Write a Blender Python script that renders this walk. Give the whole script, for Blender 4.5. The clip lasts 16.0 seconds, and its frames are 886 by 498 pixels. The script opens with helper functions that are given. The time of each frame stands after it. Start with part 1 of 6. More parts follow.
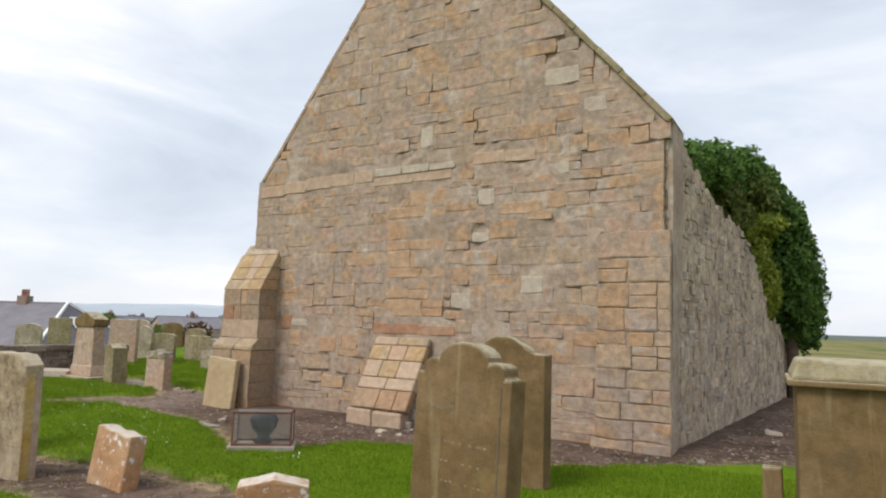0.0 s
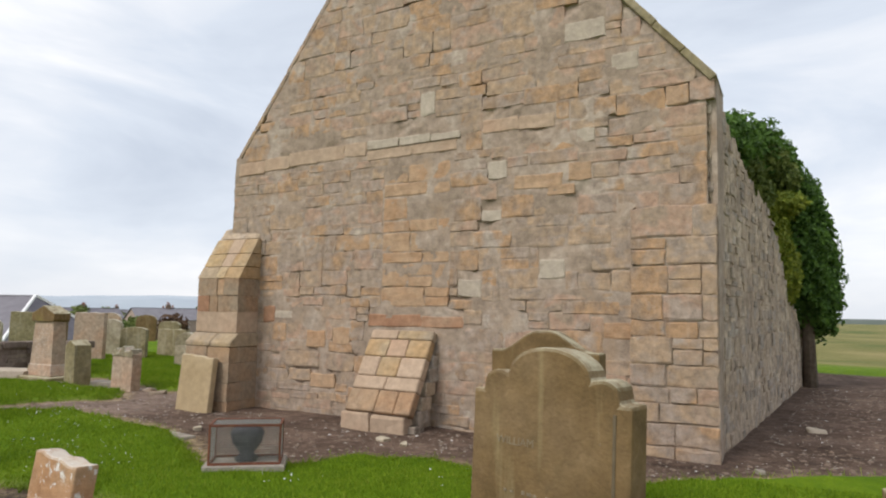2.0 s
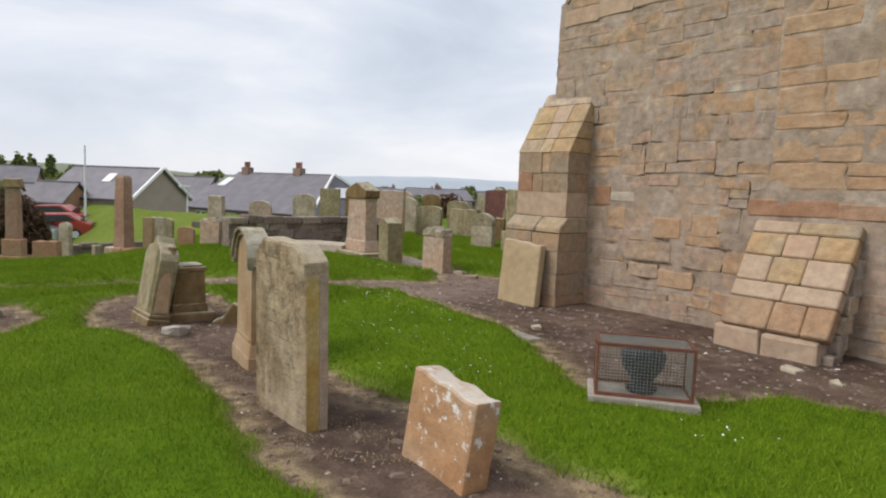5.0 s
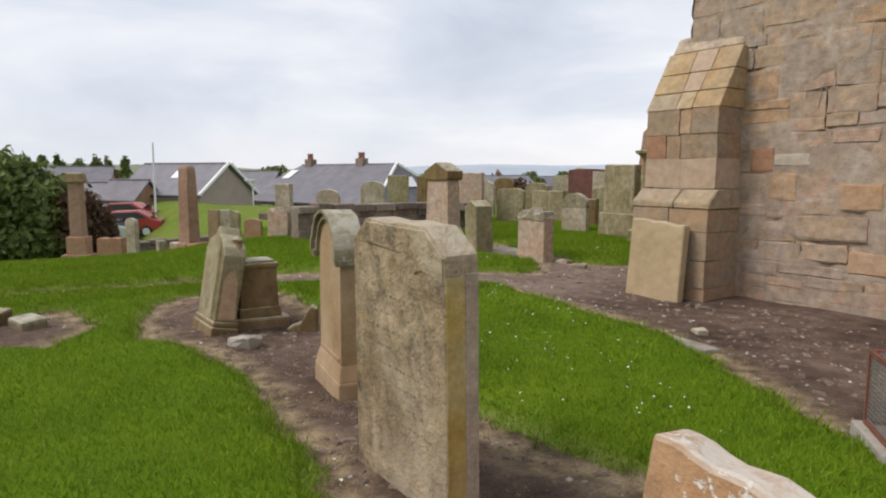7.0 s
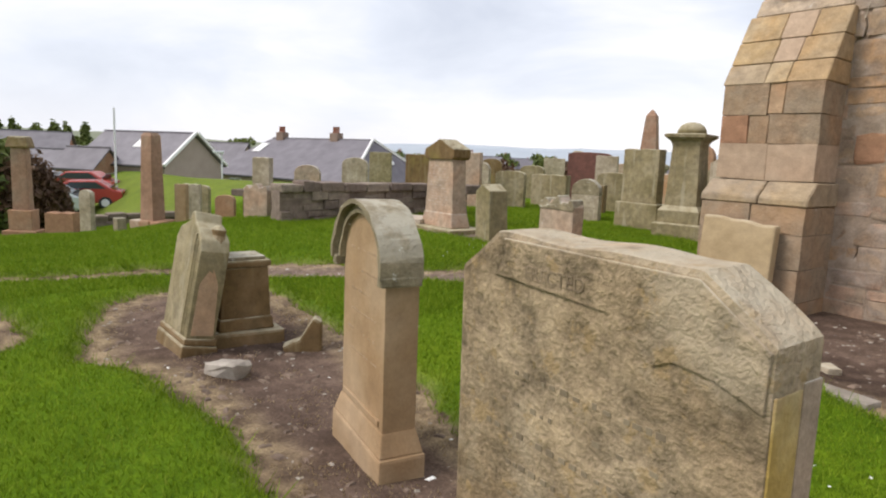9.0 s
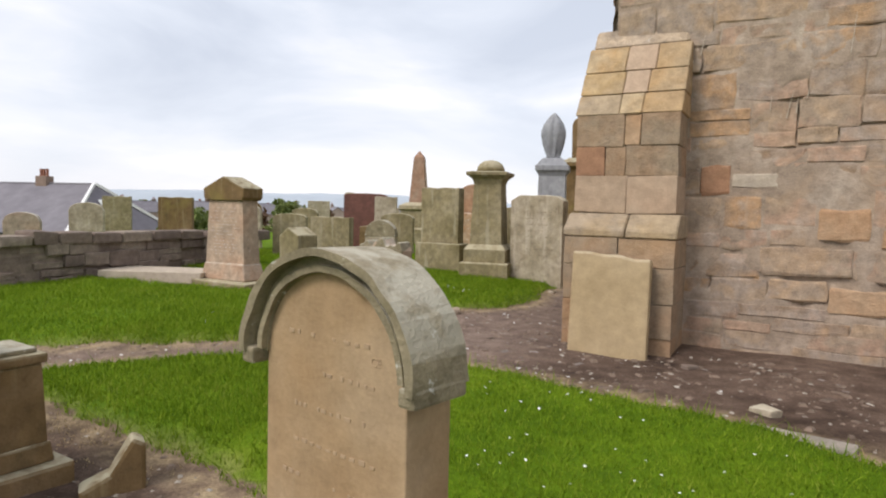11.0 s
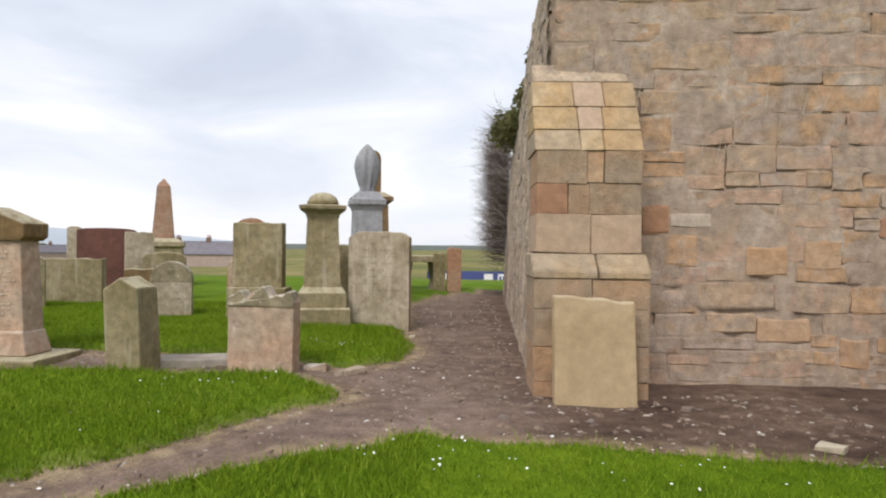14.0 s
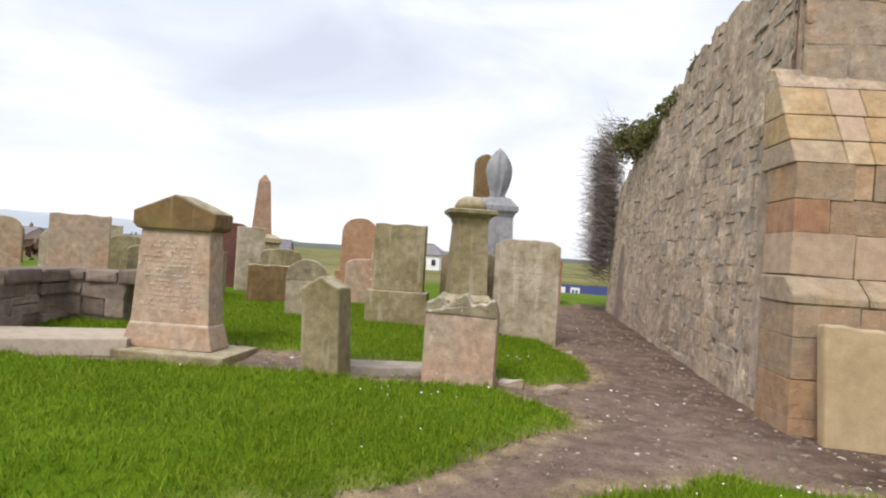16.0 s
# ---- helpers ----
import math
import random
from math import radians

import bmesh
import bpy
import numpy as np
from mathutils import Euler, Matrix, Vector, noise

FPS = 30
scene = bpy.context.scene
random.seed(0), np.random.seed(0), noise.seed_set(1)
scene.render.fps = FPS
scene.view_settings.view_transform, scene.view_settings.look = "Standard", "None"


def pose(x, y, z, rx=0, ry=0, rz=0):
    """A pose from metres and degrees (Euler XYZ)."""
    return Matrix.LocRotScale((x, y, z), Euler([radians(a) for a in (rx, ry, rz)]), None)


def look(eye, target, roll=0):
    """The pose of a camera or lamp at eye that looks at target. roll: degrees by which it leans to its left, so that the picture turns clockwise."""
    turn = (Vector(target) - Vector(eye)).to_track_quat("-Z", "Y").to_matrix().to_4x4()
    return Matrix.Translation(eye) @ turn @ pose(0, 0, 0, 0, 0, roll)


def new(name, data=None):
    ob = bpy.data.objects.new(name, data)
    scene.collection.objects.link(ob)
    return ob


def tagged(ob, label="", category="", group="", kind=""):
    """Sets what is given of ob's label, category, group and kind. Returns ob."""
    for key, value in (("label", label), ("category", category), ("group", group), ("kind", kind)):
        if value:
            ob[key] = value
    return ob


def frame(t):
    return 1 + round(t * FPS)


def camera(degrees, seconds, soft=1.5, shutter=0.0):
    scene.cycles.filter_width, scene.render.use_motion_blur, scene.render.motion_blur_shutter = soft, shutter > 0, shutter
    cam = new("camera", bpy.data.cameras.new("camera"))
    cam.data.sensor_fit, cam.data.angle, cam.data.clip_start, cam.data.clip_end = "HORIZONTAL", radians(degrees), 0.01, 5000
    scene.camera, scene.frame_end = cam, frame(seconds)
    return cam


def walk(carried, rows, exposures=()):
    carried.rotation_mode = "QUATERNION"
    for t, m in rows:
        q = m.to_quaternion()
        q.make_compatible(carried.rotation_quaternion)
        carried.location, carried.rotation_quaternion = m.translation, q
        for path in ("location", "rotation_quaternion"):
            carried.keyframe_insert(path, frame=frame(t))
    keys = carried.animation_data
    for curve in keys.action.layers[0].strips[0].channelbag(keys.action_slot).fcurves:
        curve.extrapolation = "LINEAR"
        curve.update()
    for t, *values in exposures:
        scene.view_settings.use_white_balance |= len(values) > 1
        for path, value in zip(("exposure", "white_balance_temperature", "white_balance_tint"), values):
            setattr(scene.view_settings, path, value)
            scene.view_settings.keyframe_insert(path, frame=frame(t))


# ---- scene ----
cam = camera(69.5, 16.0, soft=2.1)
METRES, EYE, TILT, LEAN, TURN = 12.0, 1.5, 6.8, -1.7, 28.8
ROWS = [
    (0.0, 0.0, 0.0, 0.0, -0.0, 0.0, -0.0),
    (0.5, -0.0136, 0.023, -0.0018, -5.57, 1.11, -1.03),
    (1.0, -0.0278, 0.0433, 0.0018, -5.17, 4.11, -2.07),
    (1.5, -0.0285, 0.0663, -0.006, -3.74, 1.41, -2.32),
    (2.0, -0.0295, 0.0962, -0.0081, -1.9, -1.07, 0.5),
    (2.5, -0.044, 0.1215, -0.0115, -4.56, -0.63, -1.68),
    (3.0, -0.065, 0.1434, -0.0096, -0.22, 0.44, -3.11),
    (3.5, -0.0796, 0.1708, -0.0164, 8.18, -2.93, -0.2),
    (4.0, -0.1002, 0.1932, -0.0182, 13.78, -4.22, 1.12),
    (4.5, -0.1257, 0.2105, -0.021, 17.65, -9.36, 1.5),
    (7.0, -0.2372, 0.3241, -0.0485, 25.45, -11.87, 4.26),
    (7.5, -0.266, 0.3446, -0.0534, 26.07, -12.99, 3.72),
    (8.0, -0.291, 0.3614, -0.0508, 25.62, -14.16, 2.24),
    (8.5, -0.3075, 0.3858, -0.0557, 25.94, -14.57, 1.56),
    (9.0, -0.328, 0.4061, -0.057, 23.03, -13.85, 2.03),
    (9.5, -0.3535, 0.4205, -0.0585, 17.08, -12.94, 1.06),
    (10.0, -0.3745, 0.4417, -0.0648, 12.61, -11.8, 0.82),
    (12.5, -0.5086, 0.5312, -0.0775, -13.86, -8.44, -0.59),
    (13.0, -0.5321, 0.5537, -0.0818, -13.13, -7.07, -0.86),
    (13.5, -0.5545, 0.577, -0.0808, -19.61, -9.33, -2.38),
    (14.0, -0.5848, 0.5931, -0.0766, -27.22, -7.04, -2.25),
    (14.5, -0.6044, 0.6147, -0.0829, -27.11, -7.46, -4.25),
    (15.0, -0.6282, 0.6394, -0.0844, -25.14, -8.93, -4.1),
    (15.5, -0.6612, 0.6575, -0.081, -27.72, -7.67, -3.66),
    (16.0, -0.6831, 0.6768, -0.0869, -23.3, -6.63, -4.82),
]
walk(cam, [(t, pose(0, 0, EYE, TILT, LEAN, TURN) @ pose(METRES * x, METRES * y, METRES * z, 90 + pitch, roll, yaw)) for t, x, y, z, yaw, pitch, roll in ROWS],
     [(0.0, 0.13, 6500, 11), (4.0, 0.0, 6500, 12), (7.0, 0.0, 6550, 13), (9.0, 0.22, 6650, 14), (13.0, 0.11, 6550, 13), (16.0, 0.29, 6600, 14)])

# ---- world, sun ----
SUN_EL, SUN_AZ = 48.0, 205.0          # degrees above the horizon, clockwise from +y
world = bpy.data.worlds.new("sky")
scene.world = world
world.use_nodes = True
wt = world.node_tree
wt.nodes.clear()


def node(tree, kind, sets=None, links=None):
    """A node with its input values and input links."""
    n = tree.nodes.new(kind)
    for k, v in (sets or {}).items():
        n.inputs[k].default_value = v
    for k, v in (links or {}).items():
        tree.links.new(v, n.inputs[k])
    return n


def ramp(tree, fac, stops, mode="LINEAR"):
    n = tree.nodes.new("ShaderNodeValToRGB")
    n.color_ramp.interpolation = mode
    while len(n.color_ramp.elements) < len(stops):
        n.color_ramp.elements.new(0.5)
    for e, (p, c) in zip(n.color_ramp.elements, stops):
        e.position = p
        e.color = (*c, 1) if not isinstance(c, (int, float)) else (c, c, c, 1)
    tree.links.new(fac, n.inputs[0])
    return n.outputs[0]


def mixc(tree, fac, a, b, mode="MIX"):
    n = tree.nodes.new("ShaderNodeMix")
    n.data_type, n.blend_type = "RGBA", mode
    for sock, v in ((n.inputs[0], fac), (n.inputs[6], a), (n.inputs[7], b)):
        if isinstance(v, bpy.types.NodeSocket):
            tree.links.new(v, sock)
        else:
            sock.default_value = v if isinstance(v, (int, float)) else (*v, 1)
    return n.outputs[2]


def calc(tree, op, a, b=0.0, clamp=False):
    n = tree.nodes.new("ShaderNodeMath")
    n.operation, n.use_clamp = op, clamp
    for sock, v in ((n.inputs[0], a), (n.inputs[1], b)):
        if isinstance(v, bpy.types.NodeSocket):
            tree.links.new(v, sock)
        else:
            sock.default_value = v
    return n.outputs[0]


sky = node(wt, "ShaderNodeTexSky")
sky.sky_type, sky.sun_disc, sky.sun_elevation, sky.sun_rotation = "NISHITA", False, radians(SUN_EL), radians(SUN_AZ)
skyb = mixc(wt, 1.0, sky.outputs[0], (0.1, 0.1, 0.1), "MULTIPLY")
wc = node(wt, "ShaderNodeTexCoord")
wm = node(wt, "ShaderNodeMapping", {"Scale": (1.0, 1.0, 3.2), "Rotation": (0, 0, 0.6)}, {0: wc.outputs["Generated"]})
cl = node(wt, "ShaderNodeTexNoise", {"Scale": 2.3, "Detail": 7.0, "Roughness": 0.52, "Distortion": 0.5}, {0: wm.outputs[0]})
cl2 = node(wt, "ShaderNodeTexNoise", {"Scale": 0.9, "Detail": 2.0}, {0: wm.outputs[0]})
cmix = calc(wt, "ADD", calc(wt, "MULTIPLY", cl.outputs[0], 0.55), calc(wt, "MULTIPLY", cl2.outputs[0], 0.45))
cloud = ramp(wt, cmix, [(0.36, (0.62, 0.69, 0.79)), (0.45, (0.75, 0.82, 0.91)), (0.52, (0.90, 0.94, 0.99)), (0.58, (1.08, 1.09, 1.10))])
sepz = node(wt, "ShaderNodeSeparateXYZ", None, {0: wc.outputs["Generated"]})
low = ramp(wt, sepz.outputs[2], [(0.0, 1.0), (0.10, 0.25), (0.3, 0.0)])
cloud2 = mixc(wt, calc(wt, "MULTIPLY", low, 0.55), cloud, (0.86, 0.88, 0.92))
veil = mixc(wt, 0.9, skyb, cloud2)
bg = node(wt, "ShaderNodeBackground", {"Strength": 1.0}, {0: veil})
node(wt, "ShaderNodeOutputWorld", None, {0: bg.outputs[0]})

sun = new("sun", bpy.data.lights.new("sun", "SUN"))
sun.data.energy, sun.data.angle, sun.data.color = 2.3, radians(24), (1.0, 0.95, 0.88)
saz, sel = radians(SUN_AZ), radians(SUN_EL)
sun.matrix_world = look((0, 0, 30), (-math.sin(saz) * math.cos(sel) * 10, -math.cos(saz) * math.cos(sel) * 10, 30 - math.sin(sel) * 10))

# ---- materials ----


def material(name):
    m = bpy.data.materials.new(name)
    m.use_nodes = True
    t = m.node_tree
    return m, t, t.nodes["Principled BSDF"]


def noise_tex(t, pos, scale, detail=5.0, rough=0.55, distort=0.0):
    return node(t, "ShaderNodeTexNoise", {"Scale": scale, "Detail": detail, "Roughness": rough, "Distortion": distort}, {0: pos}).outputs[0]


def rnd_of(t):
    info, geo = node(t, "ShaderNodeObjectInfo"), node(t, "ShaderNodeNewGeometry")
    return calc(t, "FRACT", calc(t, "ADD", info.outputs["Random"], geo.outputs["Random Per Island"])), geo.outputs["Position"]


def bumped(t, b, height, strength, dist=0.02):
    n = node(t, "ShaderNodeBump", {"Strength": strength, "Distance": dist}, {"Height": height})
    t.links.new(n.outputs[0], b.inputs["Normal"])


def stone(name, stops, vary=0.5, grain=0.5, crust=None, lichen=None, streak=None, bump=0.5, rough=0.92, moss=None, top=None):
    """Weathered sandstone: tones by piece and by patch, grain, dark crust, lichen spots, rain streaks."""
    m, t, b = material(name)
    r, pos = rnd_of(t)
    big = noise_tex(t, pos, 2.1, 5)
    mid = noise_tex(t, pos, 11.0, 6, 0.6)
    fine = noise_tex(t, pos, 70.0, 4, 0.6)
    pick = calc(t, "ADD", calc(t, "MULTIPLY", r, vary), calc(t, "MULTIPLY", ramp(t, big, [(0.36, 0.0), (0.64, 1.0)]), 1 - vary))
    col = ramp(t, pick, stops)
    tone = ramp(t, calc(t, "ADD", calc(t, "MULTIPLY", mid, 0.65), calc(t, "MULTIPLY", fine, 0.35)), [(0.34, 0.0), (0.66, 1.0)])
    g = calc(t, "ADD", 1 - grain * 0.52, calc(t, "MULTIPLY", tone, grain * 0.9))
    grey = node(t, "ShaderNodeCombineXYZ", None, {0: g, 1: g, 2: g}).outputs[0]
    col = mixc(t, 1.0, col, grey, "MULTIPLY")
    if crust:
        c = noise_tex(t, pos, 4.6, 8, 0.68, 0.15)
        col = mixc(t, ramp(t, c, [(crust[0], 0.0), (crust[0] + 0.12, crust[1])]), col, crust[2])
    if streak:
        mp = node(t, "ShaderNodeMapping", {"Scale": (9, 9, 0.8)}, {0: pos}).outputs[0]
        s = noise_tex(t, mp, 1.0, 5, 0.6)
        col = mixc(t, ramp(t, s, [(streak[0], 0.0), (streak[0] + 0.1, streak[1])]), col, streak[2])
    if moss:
        s = noise_tex(t, pos, 1.3, 6, 0.65, 0.3)
        col = mixc(t, ramp(t, s, [(moss[0], 0.0), (moss[0] + 0.14, moss[1])]), col, moss[2])
    if lichen:
        v = noise_tex(t, pos, 13.0, 8, 0.7)
        col = mixc(t, ramp(t, v, [(lichen[0], 0.0), (lichen[0] + 0.05, lichen[1])]), col, lichen[2])
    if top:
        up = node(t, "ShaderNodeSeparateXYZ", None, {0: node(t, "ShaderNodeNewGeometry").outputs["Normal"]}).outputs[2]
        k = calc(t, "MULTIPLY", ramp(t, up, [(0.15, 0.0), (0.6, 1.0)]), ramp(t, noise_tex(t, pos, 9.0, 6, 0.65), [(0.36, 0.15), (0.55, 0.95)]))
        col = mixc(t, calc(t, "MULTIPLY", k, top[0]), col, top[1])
    t.links.new(col, b.inputs["Base Color"])
    b.inputs["Roughness"].default_value = rough
    b.inputs["Specular IOR Level"].default_value = 0.2
    bumped(t, b, calc(t, "ADD", mid, calc(t, "MULTIPLY", fine, 0.4)), bump)
    return m


def plain(name, c1, c2, scale=6.0, rough=0.6, metal=0.0, bump=0.0):
    m, t, b = material(name)
    r, pos = rnd_of(t)
    f = calc(t, "ADD", calc(t, "MULTIPLY", noise_tex(t, pos, scale, 5), 0.7), calc(t, "MULTIPLY", r, 0.3))
    t.links.new(ramp(t, f, [(0.3, c1), (0.7, c2)]), b.inputs["Base Color"])
    b.inputs["Roughness"].default_value, b.inputs["Metallic"].default_value = rough, metal
    if bump:
        bumped(t, b, noise_tex(t, pos, scale * 5, 4), bump)
    return m


PALE, GREY = (0.54, 0.48, 0.40), (0.38, 0.33, 0.28)
M_GABLE = stone("gable_sandstone", [(0.0, (0.270, 0.211, 0.166)), (0.10, (0.386, 0.288, 0.202)), (0.2, (0.333, 0.270, 0.220)), (0.3, (0.423, 0.301, 0.198)), (0.4, (0.341, 0.265, 0.198)), (0.5, (0.423, 0.284, 0.202)), (0.6, (0.360, 0.292, 0.239)), (0.7, (0.315, 0.229, 0.162)), (0.8, (0.431, 0.274, 0.157)), (0.9, (0.378, 0.315, 0.261)), (1.0, (0.468, 0.396, 0.315))],
                vary=0.7, grain=0.7, crust=(0.57, 0.45, (0.20, 0.145, 0.105)), lichen=(0.66, 0.4, (0.58, 0.51, 0.43)), streak=(0.60, 0.3, (0.50, 0.41, 0.33)), moss=(0.55, 0.4, (0.48, 0.31, 0.18)), bump=0.55)
M_RUBBLE = stone("rubble_sandstone", [(0.0, (0.275, 0.216, 0.162)), (0.3, GREY), (0.55, (0.462, 0.360, 0.257)), (0.8, (0.396, 0.319, 0.247)), (1.0, PALE)],
                 vary=0.65, grain=0.7, crust=(0.5, 0.6, (0.17, 0.14, 0.11)), lichen=(0.62, 0.6, (0.55, 0.52, 0.48)), bump=1.0)
M_QUOIN = stone("dressed_buff_sandstone", [(0.0, (0.318, 0.257, 0.189)), (0.25, (0.393, 0.303, 0.197)), (0.45, (0.341, 0.273, 0.197)), (0.65, (0.408, 0.288, 0.151)), (0.85, (0.439, 0.341, 0.219)), (1.0, (0.408, 0.257, 0.114))],
                vary=0.8, grain=0.6, crust=(0.60, 0.45, (0.29, 0.22, 0.155)), moss=(0.60, 0.4, (0.52, 0.33, 0.14)), lichen=(0.67, 0.4, (0.6, 0.54, 0.46)), bump=0.8)
M_SHAFT = stone("weathered_dressed_sandstone", [(0.0, (0.296, 0.235, 0.166)), (0.3, (0.353, 0.242, 0.153)), (0.55, (0.310, 0.242, 0.172)), (0.8, (0.366, 0.228, 0.134)), (1.0, (0.366, 0.288, 0.204))],
                vary=0.75, grain=0.6, crust=(0.60, 0.4, (0.27, 0.20, 0.14)), moss=(0.56, 0.45, (0.48, 0.30, 0.16)), lichen=(0.65, 0.4, (0.60, 0.53, 0.45)), bump=0.9)
M_BAND = stone("pinkish_buff_dressed_sandstone", [(0.0, (0.396, 0.288, 0.202)), (0.5, (0.447, 0.335, 0.241)), (1.0, (0.430, 0.292, 0.198))], vary=0.6, grain=0.4, crust=(0.62, 0.3, (0.33, 0.25, 0.18)), bump=0.5)
M_ORANGELICHEN = stone("sandstone_with_orange_lichen", [(0.0, (0.37, 0.265, 0.16)), (0.5, (0.41, 0.275, 0.145)), (1.0, (0.38, 0.30, 0.20))], vary=0.5, grain=0.6, crust=(0.62, 0.4, (0.30, 0.21, 0.13)), bump=0.7)
M_SLABBUFF = stone("smooth_buff_slab", [(0.0, (0.376, 0.282, 0.162)), (1.0, (0.462, 0.356, 0.219))], vary=0.2, grain=0.3, lichen=(0.7, 0.4, (0.58, 0.52, 0.42)), bump=0.3, top=(0.6, (0.6, 0.54, 0.42)))
M_OCHRE = stone("ochre_algae_stain", [(0.0, (0.30, 0.20, 0.05)), (0.5, (0.40, 0.28, 0.09)), (1.0, (0.46, 0.37, 0.20))], vary=0.0, grain=0.6, moss=(0.55, 0.8, (0.30, 0.09, 0.05)), bump=0.5)
M_ORANGE = stone("orange_sandstone", [(0.0, (0.403, 0.252, 0.151)), (0.4, (0.437, 0.302, 0.193)), (0.7, (0.420, 0.260, 0.151)), (1.0, (0.395, 0.302, 0.218))], vary=0.5, grain=0.5, crust=(0.60, 0.4, (0.30, 0.22, 0.16)), lichen=(0.65, 0.4, (0.57, 0.48, 0.38)), bump=0.7)
M_RED = stone("red_sandstone", [(0.0, (0.314, 0.171, 0.104)), (0.5, (0.380, 0.218, 0.133)), (1.0, (0.380, 0.257, 0.171))], vary=0.4, crust=(0.58, 0.4, (0.2, 0.13, 0.09)), bump=0.5)
M_MORTAR = stone("lime_mortar", [(0.0, (0.295, 0.230, 0.173)), (0.5, (0.359, 0.281, 0.216)), (1.0, (0.424, 0.350, 0.281))], vary=0.0, grain=0.6, crust=(0.62, 0.4, (0.22, 0.165, 0.12)), moss=(0.56, 0.5, (0.45, 0.30, 0.18)), bump=0.6)
M_HARLED = stone("weathered_wall_render", [(0.0, (0.319, 0.247, 0.182)), (0.35, (0.407, 0.319, 0.240)), (0.65, (0.484, 0.381, 0.278)), (1.0, (0.550, 0.453, 0.346))], vary=0.0, grain=1.0, crust=(0.55, 0.6, (0.17, 0.14, 0.11)),
                 streak=(0.58, 0.45, (0.50, 0.44, 0.37)), moss=(0.58, 0.35, (0.43, 0.31, 0.17)), bump=1.0)
M_PALE = stone("pale_sandstone", [(0.0, (0.414, 0.348, 0.275)), (1.0, (0.484, 0.418, 0.335))], vary=0.5, grain=0.4, crust=(0.6, 0.4, (0.4, 0.34, 0.27)), bump=0.5)
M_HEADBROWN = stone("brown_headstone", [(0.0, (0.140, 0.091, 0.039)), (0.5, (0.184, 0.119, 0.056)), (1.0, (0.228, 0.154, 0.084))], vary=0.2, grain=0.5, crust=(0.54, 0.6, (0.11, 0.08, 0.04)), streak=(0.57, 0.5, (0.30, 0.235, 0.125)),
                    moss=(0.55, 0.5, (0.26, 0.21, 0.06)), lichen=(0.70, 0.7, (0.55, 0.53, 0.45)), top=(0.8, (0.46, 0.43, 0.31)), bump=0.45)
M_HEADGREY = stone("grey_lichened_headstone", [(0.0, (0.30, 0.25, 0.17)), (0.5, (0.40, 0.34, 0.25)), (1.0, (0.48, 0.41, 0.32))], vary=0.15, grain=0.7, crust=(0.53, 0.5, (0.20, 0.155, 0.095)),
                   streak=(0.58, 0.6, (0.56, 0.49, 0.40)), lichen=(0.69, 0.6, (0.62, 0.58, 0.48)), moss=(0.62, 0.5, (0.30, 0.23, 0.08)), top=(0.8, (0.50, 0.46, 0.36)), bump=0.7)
M_MOTTLED = stone("mottled_brown_grey_stone", [(0.0, (0.230, 0.165, 0.098)), (0.5, (0.314, 0.237, 0.150)), (1.0, (0.398, 0.309, 0.206))], vary=0.1, grain=1.25, crust=(0.54, 0.55, (0.14, 0.105, 0.065)),
                  moss=(0.52, 0.7, (0.48, 0.40, 0.29)), streak=(0.58, 0.35, (0.45, 0.38, 0.28)), lichen=(0.56, 0.55, (0.36, 0.25, 0.12)), top=(0.8, (0.48, 0.43, 0.33)), bump=1.0)
M_FAINT = plain("faint_carving", (0.34, 0.24, 0.15), (0.42, 0.30, 0.19), 20, 0.95)
M_HEADBUFF = stone("buff_headstone", [(0.0, (0.31, 0.20, 0.107)), (0.5, (0.365, 0.25, 0.145)), (1.0, (0.395, 0.285, 0.18))], vary=0.1, grain=0.35, streak=(0.6, 0.4, (0.34, 0.25, 0.16)), bump=0.25)
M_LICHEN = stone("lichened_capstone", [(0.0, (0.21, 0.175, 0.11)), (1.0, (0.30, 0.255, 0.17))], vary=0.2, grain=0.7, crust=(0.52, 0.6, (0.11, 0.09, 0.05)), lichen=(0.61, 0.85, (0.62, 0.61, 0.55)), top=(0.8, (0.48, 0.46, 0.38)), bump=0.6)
M_HEADPINK = stone("pink_headstone", [(0.0, (0.42, 0.265, 0.175)), (0.5, (0.43, 0.32, 0.235)), (1.0, (0.36, 0.29, 0.22))], vary=0.3, grain=0.7, crust=(0.6, 0.5, (0.25, 0.19, 0.14)),
                   lichen=(0.62, 0.55, (0.62, 0.56, 0.50)), top=(0.8, (0.58, 0.54, 0.47)), bump=0.5)
M_HEADRUST = stone("brown_pink_headstone", [(0.0, (0.27, 0.16, 0.105)), (0.5, (0.34, 0.21, 0.145)), (1.0, (0.32, 0.235, 0.17))], vary=0.3, grain=0.5, crust=(0.6, 0.4, (0.2, 0.14, 0.10)), bump=0.5)
M_HEADOLIVE = stone("olive_headstone", [(0.0, (0.20, 0.165, 0.085)), (0.5, (0.27, 0.225, 0.13)), (1.0, (0.34, 0.29, 0.19))], vary=0.3, grain=0.7, crust=(0.55, 0.5, (0.14, 0.12, 0.08)),
                    streak=(0.58, 0.5, (0.44, 0.40, 0.30)), lichen=(0.70, 0.6, (0.6, 0.58, 0.5)), top=(0.8, (0.46, 0.42, 0.30)), bump=0.5)
